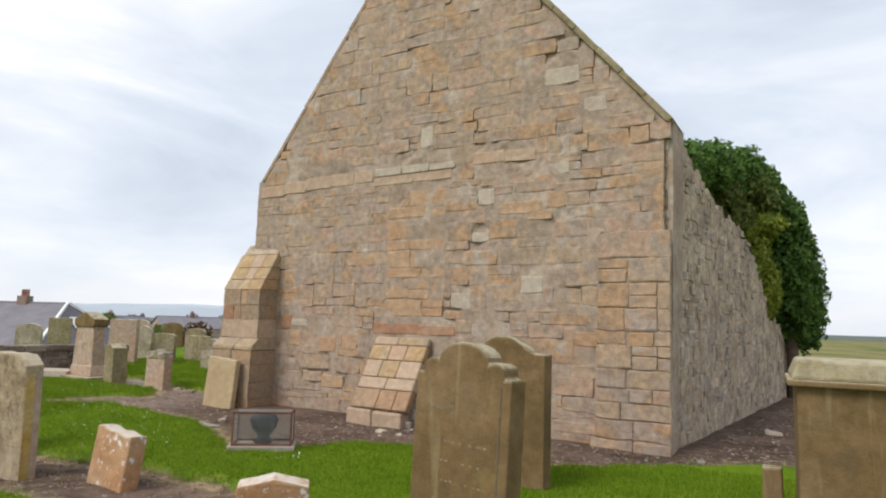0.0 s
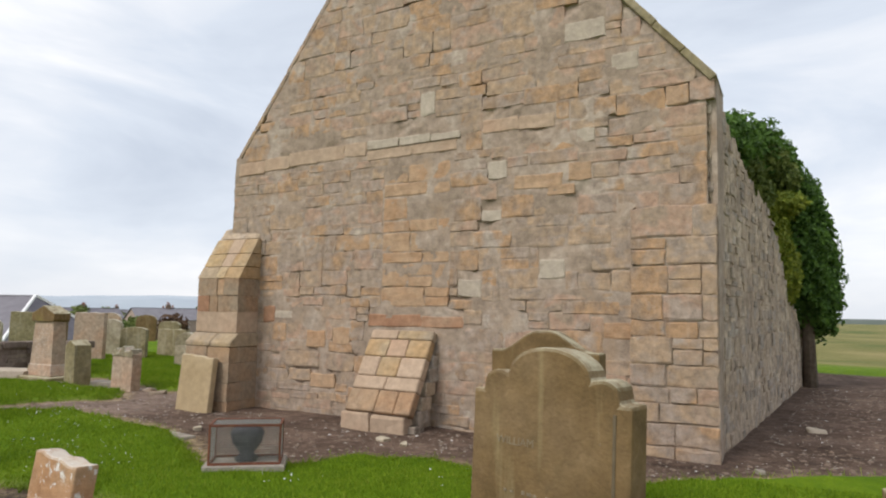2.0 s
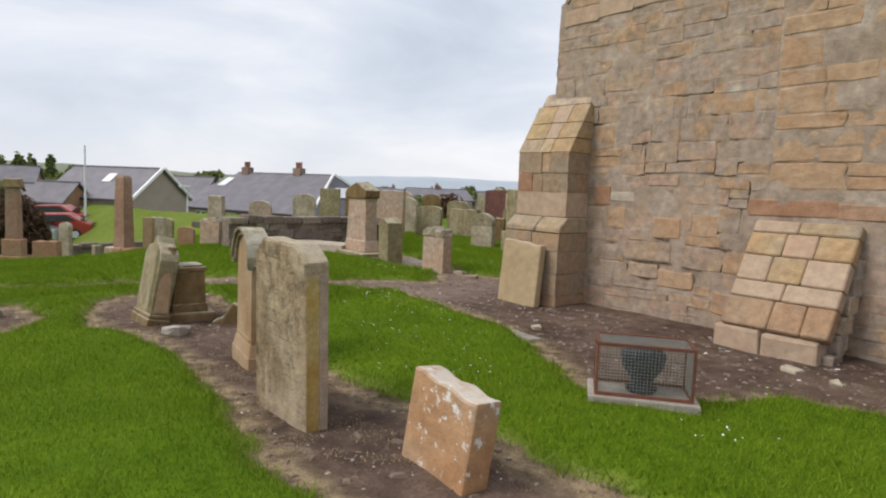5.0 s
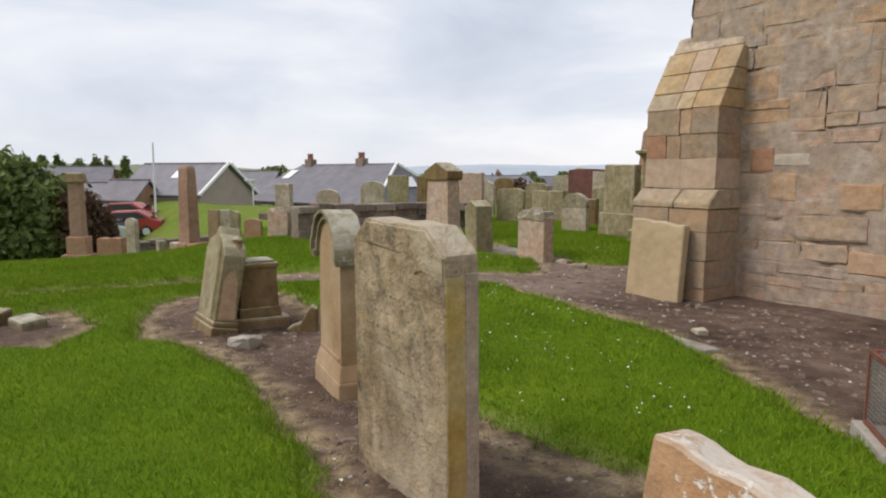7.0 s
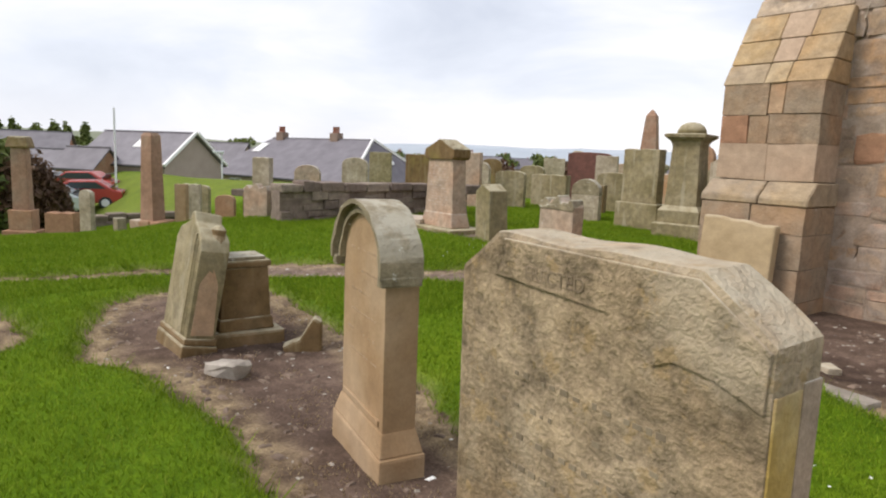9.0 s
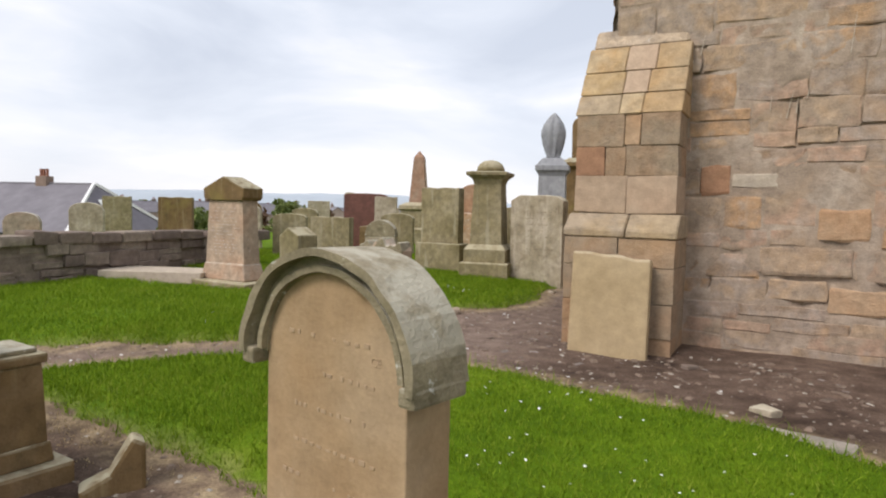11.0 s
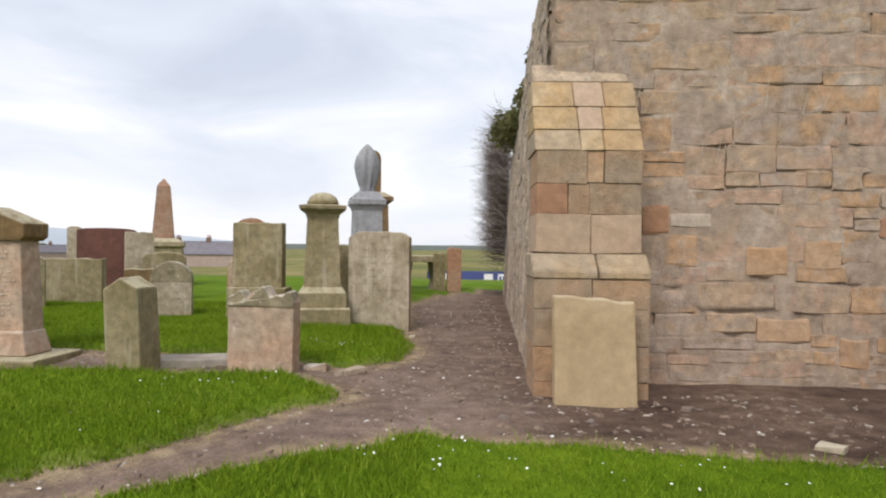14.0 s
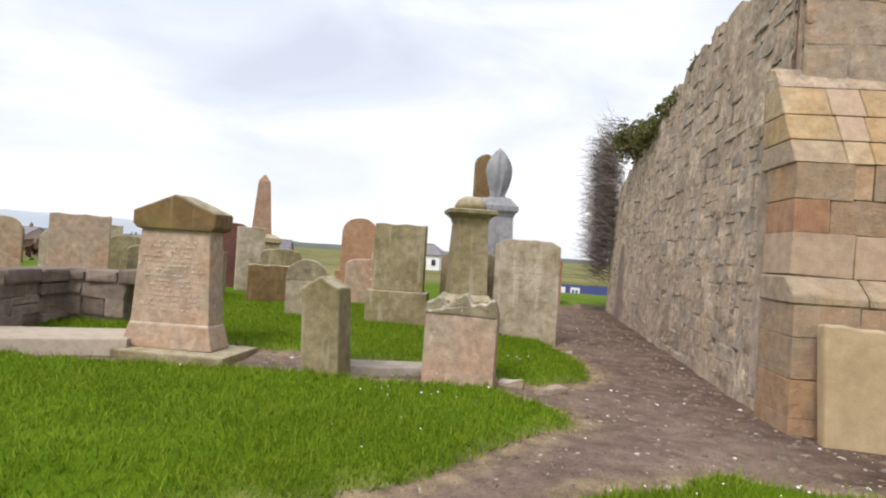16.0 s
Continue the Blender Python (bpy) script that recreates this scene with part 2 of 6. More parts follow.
M_ORANGESTONE = stone("orange_lichened_stone", [(0.0, (0.40, 0.22, 0.11)), (0.6, (0.44, 0.27, 0.15)), (1.0, (0.46, 0.34, 0.22))], vary=0.2, grain=0.5, crust=(0.6, 0.4, (0.2, 0.14, 0.09)),
                      lichen=(0.575, 0.95, (0.68, 0.66, 0.62)), top=(0.8, (0.62, 0.59, 0.53)), bump=0.6)
M_REDGRANITE = stone("dark_red_granite", [(0.0, (0.13, 0.06, 0.05)), (1.0, (0.20, 0.09, 0.07))], vary=0.3, rough=0.5, bump=0.1)
M_GREYGRANITE = stone("grey_granite", [(0.0, (0.26, 0.27, 0.29)), (1.0, (0.36, 0.37, 0.39))], vary=0.3, grain=0.5, streak=(0.6, 0.5, (0.16, 0.16, 0.17)), bump=0.2, rough=0.7)
M_DARKSTONE = stone("dark_wall_stone", [(0.0, (0.13, 0.10, 0.085)), (0.5, (0.22, 0.17, 0.14)), (1.0, (0.30, 0.25, 0.20))], vary=0.7, grain=0.6, lichen=(0.66, 0.5, (0.45, 0.42, 0.37)), bump=0.9)
# dark tone that paints the shade of a carved recess
M_CARVED = plain("carved_shade", (0.10, 0.075, 0.045), (0.17, 0.13, 0.08), 30, 0.95)
M_CARVEDSOFT = plain("soft_carving", (0.17, 0.13, 0.085), (0.26, 0.21, 0.14), 30, 0.95)
M_WORNCUT = plain("worn_cut_letters", (0.17, 0.125, 0.08), (0.30, 0.23, 0.15), 60, 0.95)
M_RUST = plain("rusted_iron", (0.12, 0.045, 0.025), (0.24, 0.09, 0.05), 30, 0.85, 0.2, 0.3)
M_WIRE = plain("galvanised_wire", (0.30, 0.30, 0.28), (0.42, 0.42, 0.40), 30, 0.5, 0.7)
M_CONCRETE = stone("weathered_concrete", [(0.0, (0.27, 0.24, 0.20)), (1.0, (0.42, 0.38, 0.33))], vary=0.2, bump=0.5)
M_SLATE = plain("roof_slate", (0.13, 0.12, 0.14), (0.21, 0.20, 0.22), 1.2, 0.7, 0, 0.2)
M_HARL = plain("pinkish_harling", (0.33, 0.265, 0.225), (0.41, 0.335, 0.29), 1.5, 0.95, 0, 0.4)
M_BRICK = plain("red_brickwork", (0.27, 0.12, 0.08), (0.36, 0.18, 0.12), 2.5, 0.9, 0, 0.4)
M_CHIMNEY = plain("sooty_brown_chimney_stone", (0.16, 0.11, 0.085), (0.25, 0.18, 0.14), 2.5, 0.95, 0, 0.4)
M_WHITE = plain("white_paint_and_glint", (0.72, 0.72, 0.72), (0.82, 0.82, 0.81), 4, 0.5)
M_POT = plain("clay_pot", (0.22, 0.09, 0.06), (0.34, 0.15, 0.10), 5, 0.9)
M_GALV = plain("pale_grey_pole_paint", (0.55, 0.57, 0.60), (0.66, 0.68, 0.70), 4, 0.5, 0.1)
M_DARKMETAL = plain("dark_metal", (0.03, 0.03, 0.03), (0.06, 0.06, 0.06), 8, 0.5, 0.4)
M_BLUE = plain("blue_banner_vinyl", (0.05, 0.07, 0.22), (0.07, 0.10, 0.28), 3, 0.5)
M_BARK = stone("bark", [(0.0, (0.07, 0.05, 0.035)), (1.0, (0.14, 0.11, 0.08))], vary=0.3, grain=0.7, bump=1.0)
M_TWIG = plain("bare_grey_twigs", (0.13, 0.11, 0.095), (0.24, 0.20, 0.18), 5, 0.9)
M_CARRED = plain("red_car_paint", (0.32, 0.03, 0.03), (0.36, 0.05, 0.04), 2, 0.25)
M_CARSILVER = plain("pale_car_paint", (0.42, 0.46, 0.48), (0.5, 0.54, 0.56), 2, 0.25, 0.3)
M_TYRE = plain("tyre_rubber", (0.02, 0.02, 0.02), (0.035, 0.035, 0.035), 9, 0.9)
M_URN = plain("dark_iron_urn", (0.035, 0.035, 0.045), (0.07, 0.07, 0.08), 20, 0.8, 0.2, 0.3)
M_PETAL = plain("daisy_petals", (0.75, 0.75, 0.72), (0.82, 0.82, 0.80), 9, 0.8)


def glass_mat():
    m, t, b = material("window_glass")
    b.inputs["Base Color"].default_value, b.inputs["Roughness"].default_value = (0.04, 0.05, 0.06, 1), 0.08
    return m


M_GLASS = glass_mat()


def leaves_mat(name, dark, lit, dry=None, gloss=0.3):
    m, t, b = material(name)
    r, pos = rnd_of(t)
    patch = noise_tex(t, pos, 1.6, 4)
    f = calc(t, "ADD", calc(t, "MULTIPLY", r, 0.6), calc(t, "MULTIPLY", patch, 0.4))
    stops = [(0.1, dark), (0.7, lit)] + ([(0.95, dry)] if dry else [])
    col = ramp(t, f, stops)
    t.links.new(col, b.inputs["Base Color"])
    b.inputs["Roughness"].default_value, b.inputs["Specular IOR Level"].default_value = 0.6, gloss
    back = node(t, "ShaderNodeBsdfTranslucent", None, {0: col})
    mx = node(t, "ShaderNodeMixShader", {0: 0.3}, {1: b.outputs[0], 2: back.outputs[0]})
    t.links.new(mx.outputs[0], t.nodes["Material Output"].inputs[0])
    return m


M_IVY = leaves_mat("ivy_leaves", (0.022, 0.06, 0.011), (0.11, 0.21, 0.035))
# lighter, yellower copy of the ivy; sunlight is painted into its colour
M_IVYLIT = leaves_mat("sunlit_yellow_green_ivy", (0.10, 0.16, 0.02), (0.27, 0.31, 0.04))
M_BUSH = leaves_mat("bush_leaves", (0.055, 0.09, 0.02), (0.19, 0.23, 0.065))
M_RUSTBUSH = leaves_mat("russet_bush_leaves", (0.07, 0.04, 0.025), (0.14, 0.08, 0.045))
M_BLADE = leaves_mat("grass_blades", (0.06, 0.125, 0.004), (0.215, 0.315, 0.022), (0.34, 0.35, 0.07), 0.06)
M_STRAW = leaves_mat("dry_straw", (0.24, 0.17, 0.09), (0.42, 0.33, 0.19))


def ground_mat():
    m, t, b = material("turf_and_bare_earth")
    geo = node(t, "ShaderNodeNewGeometry").outputs["Position"]
    n_turf = node(t, "ShaderNodeAttribute")
    n_turf.attribute_name = "turf"
    at = n_turf.outputs["Fac"]
    n_rim = node(t, "ShaderNodeAttribute")
    n_rim.attribute_name = "rim"
    edge = n_rim.outputs["Fac"]
    n_field = node(t, "ShaderNodeAttribute")
    n_field.attribute_name = "field"
    field = n_field.outputs["Fac"]
    big, mid, fine = noise_tex(t, geo, 0.9, 5), noise_tex(t, geo, 6.0, 6, 0.6), noise_tex(t, geo, 60.0, 5, 0.7)
    f = calc(t, "ADD", calc(t, "MULTIPLY", big, 0.5), calc(t, "MULTIPLY", mid, 0.5))
    earth = ramp(t, f, [(0.34, (0.05, 0.034, 0.026)), (0.5, (0.118, 0.081, 0.062)), (0.66, (0.21, 0.148, 0.114))])
    n_trod = node(t, "ShaderNodeAttribute")
    n_trod.attribute_name = "trodden"
    pale = ramp(t, f, [(0.34, (0.10, 0.072, 0.058)), (0.5, (0.19, 0.138, 0.112)), (0.66, (0.30, 0.225, 0.182))])
    earth = mixc(t, n_trod.outputs["Fac"], earth, pale)
    g = ramp(t, f, [(0.3, (0.055, 0.115, 0.004)), (0.5, (0.10, 0.18, 0.006)), (0.7, (0.16, 0.24, 0.010))])
    far_tint = ramp(t, noise_tex(t, geo, 0.05, 6), [(0.35, (0.09, 0.12, 0.035)), (0.5, (0.18, 0.17, 0.06)), (0.65, (0.27, 0.23, 0.10))])
    g = mixc(t, field, g, far_tint)
    straw = ramp(t, mid, [(0.3, (0.26, 0.19, 0.11)), (0.7, (0.42, 0.33, 0.2))])
    jit = calc(t, "ADD", at, calc(t, "MULTIPLY", calc(t, "SUBTRACT", mid, 0.5), 0.5))
    col = mixc(t, ramp(t, jit, [(0.42, 0.0), (0.58, 1.0)]), earth, g)
    col = mixc(t, calc(t, "MULTIPLY", edge, ramp(t, mid, [(0.35, 0.2), (0.6, 0.9)])), col, straw)
    gr = ramp(t, fine, [(0.3, 0.6), (0.7, 1.3)])
    col = mixc(t, 1.0, col, gr, "MULTIPLY")
    t.links.new(col, b.inputs["Base Color"])
    b.inputs["Roughness"].default_value, b.inputs["Specular IOR Level"].default_value = 0.97, 0.1
    bumped(t, b, calc(t, "ADD", mid, fine), 0.6, 0.03)
    return m


M_GROUND = ground_mat()

# ---- mesh helpers ----


def mesh_of(name, bm, mat, smooth=False):
    me = bpy.data.meshes.new(name)
    bm.normal_update()
    bm.to_mesh(me)
    bm.free()
    me.materials.append(mat)
    if smooth:
        me.polygons.foreach_set("use_smooth", [True] * len(me.polygons))
    return me


def part(name, bm, mat, parent=None, label="", smooth=False):
    ob = new(name, mesh_of(name, bm, mat, smooth))
    ob.parent = parent
    return tagged(ob, label) if label else ob


def thing(name, place, rz, label, category, group="", lean=(0, 0), kind=""):
    ob = new(name)
    ob.empty_display_size = 0.2
    ob.matrix_world = pose(*place, lean[0], lean[1], rz)
    return tagged(ob, label, category, group, kind)


def raw(name, verts, faces, mat, parent=None, smooth=False):
    me = bpy.data.meshes.new(name)
    me.from_pydata(verts, [], faces)
    me.materials.append(mat)
    if smooth:
        me.polygons.foreach_set("use_smooth", [True] * len(me.polygons))
    ob = new(name, me)
    ob.parent = parent
    return ob


def roughen(bm, amount, scale=6.0, seed=0.0):
    for v in bm.verts:
        v.co += noise.noise_vector(v.co * scale + Vector((seed, seed * 1.7, -seed))) * amount
    return bm


def box(x0, x1, y0, y1, z0, z1, bev=0.01, rough=0.0, seg=2, bm=None, taper=1.0, taper_y=None, seed=0.0):
    """A bevelled block; taper narrows its top about its middle."""
    out = bm or bmesh.new()
    cx, cy, ty = (x0 + x1) / 2, (y0 + y1) / 2, taper if taper_y is None else taper_y
    vs = [out.verts.new((cx + (x - cx) * (taper if z == z1 else 1), cy + (y - cy) * (ty if z == z1 else 1), z)) for z in (z0, z1) for y in (y0, y1) for x in (x0, x1)]
    fs = [out.faces.new([vs[i] for i in q]) for q in ((0, 2, 3, 1), (4, 5, 7, 6), (0, 1, 5, 4), (1, 3, 7, 5), (3, 2, 6, 7), (2, 0, 4, 6))]
    if bev:
        es = list({e for f in fs for e in f.edges})
        bmesh.ops.bevel(out, geom=es, offset=bev, segments=seg, affect="EDGES", profile=0.6)
    if rough:
        roughen(out, rough, 7.0, seed + x0)
    return out


def slab(pts, th, bev=0.014, rough=0.004, seed=0.0, y=0.0, taper=1.0):
    """An upright slab with the outline pts (x, z), th thick about y, its edges worn."""
    bm = bmesh.new()
    front = bm.faces.new([bm.verts.new((px, y - th / 2, pz)) for px, pz in pts])
    bm.normal_update()
    if front.normal.y > 0:
        front.normal_flip()
    got = bmesh.ops.extrude_face_region(bm, geom=[front])
    back = [v for v in got["geom"] if isinstance(v, bmesh.types.BMVert)]
    bmesh.ops.translate(bm, verts=back, vec=(0, th, 0))
    bm.normal_update()
    bmesh.ops.recalc_face_normals(bm, faces=list(bm.faces))
    if bev:
        es = [e for e in bm.edges if len(e.link_faces) == 2 and e.calc_face_angle(0) > 0.6]
        bmesh.ops.bevel(bm, geom=es, offset=bev, segments=2, affect="EDGES", profile=0.6)
    if taper != 1.0:
        top = max(p[1] for p in pts)
        for v in bm.verts:
            k = 1 + (taper - 1) * v.co.z / top
            v.co.x *= k
            v.co.y *= k
    return roughen(bm, rough, 5.0, seed)


def outline(w, fn, n=26, base=0.0):
    """From the bottom left round over the top: fn gives the height at u in -1..1."""
    return [(-w / 2, base)] + [(w / 2 * u, fn(u)) for u in [-1 + 2 * i / n for i in range(n + 1)]] + [(w / 2, base)]


def lathe(profile, n=20, square=False):
    """A turned shape from (radius, z) pairs; square gives a four-sided one."""
    bm = bmesh.new()
    k = 4 if square else n
    off = math.pi / 4 if square else 0
    f = math.sqrt(2) if square else 1
    rings = [[bm.verts.new((r * f * math.cos(off + 2 * math.pi * i / k), r * f * math.sin(off + 2 * math.pi * i / k), z)) for i in range(k)] for r, z in profile]
    for a, b in zip(rings, rings[1:]):
        for i in range(k):
            bm.faces.new((a[i], a[(i + 1) % k], b[(i + 1) % k], b[i]))
    bm.faces.new(rings[0][::-1])
    bm.faces.new(rings[-1])
    return bm


def letters(text, size, place, mat, parent, depth=0.002, name="lettering"):
    cu = bpy.data.curves.new(name, "FONT")
    cu.body, cu.size, cu.extrude, cu.align_x = text, size, depth, "CENTER"
    tmp = bpy.data.objects.new(name, cu)
    me = bpy.data.meshes.new_from_object(tmp)
    bpy.data.objects.remove(tmp)
    me.materials.clear()
    me.materials.append(mat)
    ob = new(name, me)
    ob.parent = parent
    ob.matrix_basis = pose(*place, 90, 0, 0)
    return ob


def worn_lines(w, z1, z0, y, n, parent, seed, mat=None, th=0.014):
    """Rows of worn, unreadable carving as short plain bars."""
    r = random.Random(seed)
    bm = bmesh.new()
    for i in range(n):
        z = z1 + (z0 - z1) * i / max(1, n - 1)
        x, end = -w / 2 * r.uniform(0.6, 1), w / 2 * r.uniform(0.6, 1)
        while x < end:
            l = r.uniform(0.008, 0.022)
            if r.random() > 0.35:
                box(x, x + l, y - 0.0015, y + 0.001, z, z + th * r.uniform(0.5, 1.0), 0, bm=bm)
            x += l + r.uniform(0.006, 0.02)
    return tagged(part("inscription", bm, mat or M_CARVEDSOFT, parent, "worn unreadable carved lettering"), kind="stuff")

# ---- ground ----


def sstep(v):
    v = np.clip(v, 0, 1)
    return v * v * (3 - 2 * v)


def wobble(x, y, s, seed=0.0):
    return np.sin(x * s + 1.3 * np.sin(y * s * 0.7 + seed) + seed) * np.cos(y * s * 1.1 + 1.7 * np.sin(x * s * 0.6 - seed))


def land(x, y):
    """Height of the bare ground."""
    x, y = np.asarray(x, float), np.asarray(y, float)
    z = 0.03 - 0.19 * sstep((-x - 5.0) / 4) * sstep((6.8 - y) / 2.5)
    z = z + 0.06 * sstep((-x - 10) / 3) * sstep((y - 7.5) / 2)
    z = z - np.minimum(0.12 * np.maximum(0, -x - 16.5), 2.7) * sstep((13 - y) / 6)
    z = z - 1.9 * sstep((-x - 24) / 20) * sstep((y - 10) / 8)
    z = z - 0.9 * sstep((y - 21) / 25) - 0.7 * sstep((x - 6) / 20) * sstep((21 - y) / 10)
    z = z - 2.0 * sstep((np.hypot(x + 7, y - 8) - 60) / 200)
    return z + 0.015 * wobble(x, y, 1.9) + 0.008 * wobble(x, y, 5.3, 2.0)


EARTH_SOUTH = [(2.2, 9.5), (0.0, 8.3), (-1.7, 7.1), (-2.3, 6.65), (-4.0, 6.65), (-4.7, 6.45), (-5.0, 5.9), (-5.6, 5.35), (-6.2, 5.75), (-6.7, 6.1), (-7.35, 6.38), (-8.1, 6.6),
               (-8.65, 6.66), (-9.2, 6.78), (-9.85, 6.82), (-10.5, 6.42), (-11.1, 6.08), (-11.7, 5.58), (-12.4, 5.1), (-13.05, 4.2), (-13.35, 3.0), (-13.45, 1.0)]
EARTH_NORTH = [(-13.85, 1.0), (-13.75, 3.0), (-13.5, 4.6), (-12.85, 5.65), (-12.0, 6.12), (-11.5, 6.46), (-11.1, 7.02), (-10.55, 7.65), (-10.62, 8.1), (-11.15, 8.55), (-12.0, 8.5), (-13.4, 8.45), (-14.6, 8.3),
               (-15.9, 8.2), (-16.0, 9.6), (-14.9, 9.55), (-13.0, 9.4), (-11.4, 9.25), (-10.7, 9.05), (-10.25, 9.4), (-10.1, 10.1), (-10.4, 11.4), (-10.4, 13.0), (-10.7, 15.0), (-10.2, 18.0), (-9.0, 20.0), (-7.0, 21.0), (2.5, 21.0)]
EARTH_ROW = [(-11.8, 3.45), (-11.0, 3.2), (-10.4, 3.15), (-9.7, 3.45), (-8.9, 3.5), (-8.1, 3.4), (-7.4, 3.3), (-6.5, 3.15), (-5.8, 3.0), (-4.5, 2.9), (-3.0, 2.7), (-1.0, 2.6),
             (-0.9, 3.6), (-3.0, 3.9), (-4.4, 4.15), (-5.5, 4.25), (-6.5, 4.25), (-7.6, 4.3), (-8.8, 4.65), (-9.5, 4.75), (-10.8, 4.9), (-12.0, 4.95), (-12.5, 4.6), (-12.2, 3.9)]
EARTH_BLOCK = [(-12.3, 1.9), (-11.0, 1.7), (-10.5, 2.4), (-11.2, 2.9), (-12.2, 2.7)]


def edge_distance(px, py, poly):
    """Signed distance to a polygon's edge, positive inside."""
    best, inside = np.full(px.shape, 1e9), np.zeros(px.shape, bool)
    for (x0, y0), (x1, y1) in zip(poly, poly[1:] + poly[:1]):
        dx, dy = x1 - x0, y1 - y0
        k = np.clip(((px - x0) * dx + (py - y0) * dy) / (dx * dx + dy * dy), 0, 1)
        best = np.minimum(best, np.hypot(px - x0 - k * dx, py - y0 - k * dy))
        cross = ((y0 > py) != (y1 > py)) & (px < dx * (py - y0) / (dy if dy else 1e-9) + x0)
        inside ^= cross
    return np.where(inside, best, -best)


def bare(px, py):
    """Signed distance into the bare earth, with an uneven edge."""
    d = np.maximum(edge_distance(px, py, EARTH_SOUTH + EARTH_NORTH), edge_distance(px, py, EARTH_ROW))
    d = np.maximum(d, edge_distance(px, py, EARTH_BLOCK))
    return d + 0.05 * wobble(px, py, 4.1, 0.7) + 0.03 * wobble(px, py, 11.0, 3.1)


def turf(px, py):
    """0 on bare earth, 1 on grass, and the thickness of the sod."""
    d = bare(px, py)
    g = sstep((0.03 - d) / 0.1)
    return g, 0.07 * sstep((0.0 - d) / 0.14)


def spread(lo, hi, step, out):
    a = list(np.arange(lo, hi + step / 2, step))
    s, up, down = step, [], []
    v = hi
    while v < out:
        s *= 1.22
        v += s
        up.append(v)
    s, v = step, lo
    while v > -out:
        s *= 1.22
        v -= s
        down.append(v)
    return np.array(down[::-1] + a + up)


gx, gy = spread(-17.5, 2.2, 0.075, 2500), spread(1.0, 14.5, 0.075, 2500)
GX, GY = np.meshgrid(gx, gy)
T, LIFT = turf(GX, GY)
GZ = land(GX, GY) + LIFT * (np.hypot(GX + 7, GY - 7) < 40)
nx, ny = len(gx), len(gy)
verts = np.stack([GX.ravel(), GY.ravel(), GZ.ravel()], 1)
idx = np.arange(nx * ny).reshape(ny, nx)
quads = np.stack([idx[:-1, :-1].ravel(), idx[:-1, 1:].ravel(), idx[1:, 1:].ravel(), idx[1:, :-1].ravel()], 1)
ground = raw("ground", verts.tolist(), quads.tolist(), M_GROUND, None, True)
tagged(ground, "churchyard ground of green turf and bare brown earth", "ground", kind="structure")
DB = bare(GX, GY)
TROD = sstep((-GX - 8.6) / 1.2) * sstep((GY - 4.6) / 0.8)
for nm, vals in (("turf", T), ("trodden", TROD), ("rim", np.exp(-((DB - 0.08) / 0.12) ** 2) * (np.hypot(GX + 7, GY - 7) < 14)), ("field", np.maximum(sstep((GY - 22) / 12), np.maximum(sstep((GX - 2.5) / 5), 0.3 * sstep((-GX - 26) / 3))) * 1.0)):
    at = ground.data.attributes.new(nm, "FLOAT", "POINT")
    at.data.foreach_set("value", vals.ravel().astype(np.float32))


def gz(x, y):
    """Height of the surface, sod and all."""
    return float(land(x, y) + turf(np.array([float(x)]), np.array([float(y)]))[1][0])


# ---- masonry ----
rng = random.Random(7)


def unit_block(seed):
    """A rough block one metre each way: front at y 0, body to y 1."""
    r = random.Random(seed)
    bm = bmesh.new()
    n = 5
    grid = {}
    for i in range(n):
        for j in range(n):
            u, v = (-0.5, -0.47, 0.0, 0.47, 0.5)[i], (-0.5, -0.45, 0.0, 0.45, 0.5)[j]
            rim = i in (0, n - 1) or j in (0, n - 1)
            corner = i in (0, n - 1) and j in (0, n - 1)
            y = r.uniform(0.04, 0.13) if rim else r.uniform(-0.05, 0.06)
            s = r.uniform(0.78, 0.97) if corner else 1.0
            grid[i, j] = bm.verts.new((u * s + r.uniform(-0.026, 0.026), y, v * s + r.uniform(-0.07, 0.07)))
    for i in range(n - 1):
        for j in range(n - 1):
            bm.faces.new((grid[i, j], grid[i + 1, j], grid[i + 1, j + 1], grid[i, j + 1]))
    ring = [grid[i, 0] for i in range(n)] + [grid[n - 1, j] for j in range(1, n)] + [grid[i, n - 1] for i in range(n - 2, -1, -1)] + [grid[0, j] for j in range(n - 2, 0, -1)]
    back = [bm.verts.new((v.co.x, 1, v.co.z)) for v in ring]
    for k in range(len(ring)):
        bm.faces.new((ring[k], back[k], back[(k + 1) % len(ring)], ring[(k + 1) % len(ring)]))
    bmesh.ops.recalc_face_normals(bm, faces=list(bm.faces))
    return bm


BLOCKS = {}


def blocks_for(mat):
    if mat.name not in BLOCKS:
        BLOCKS[mat.name] = [mesh_of("stone", unit_block(s), mat) for s in range(14)]
    return BLOCKS[mat.name]


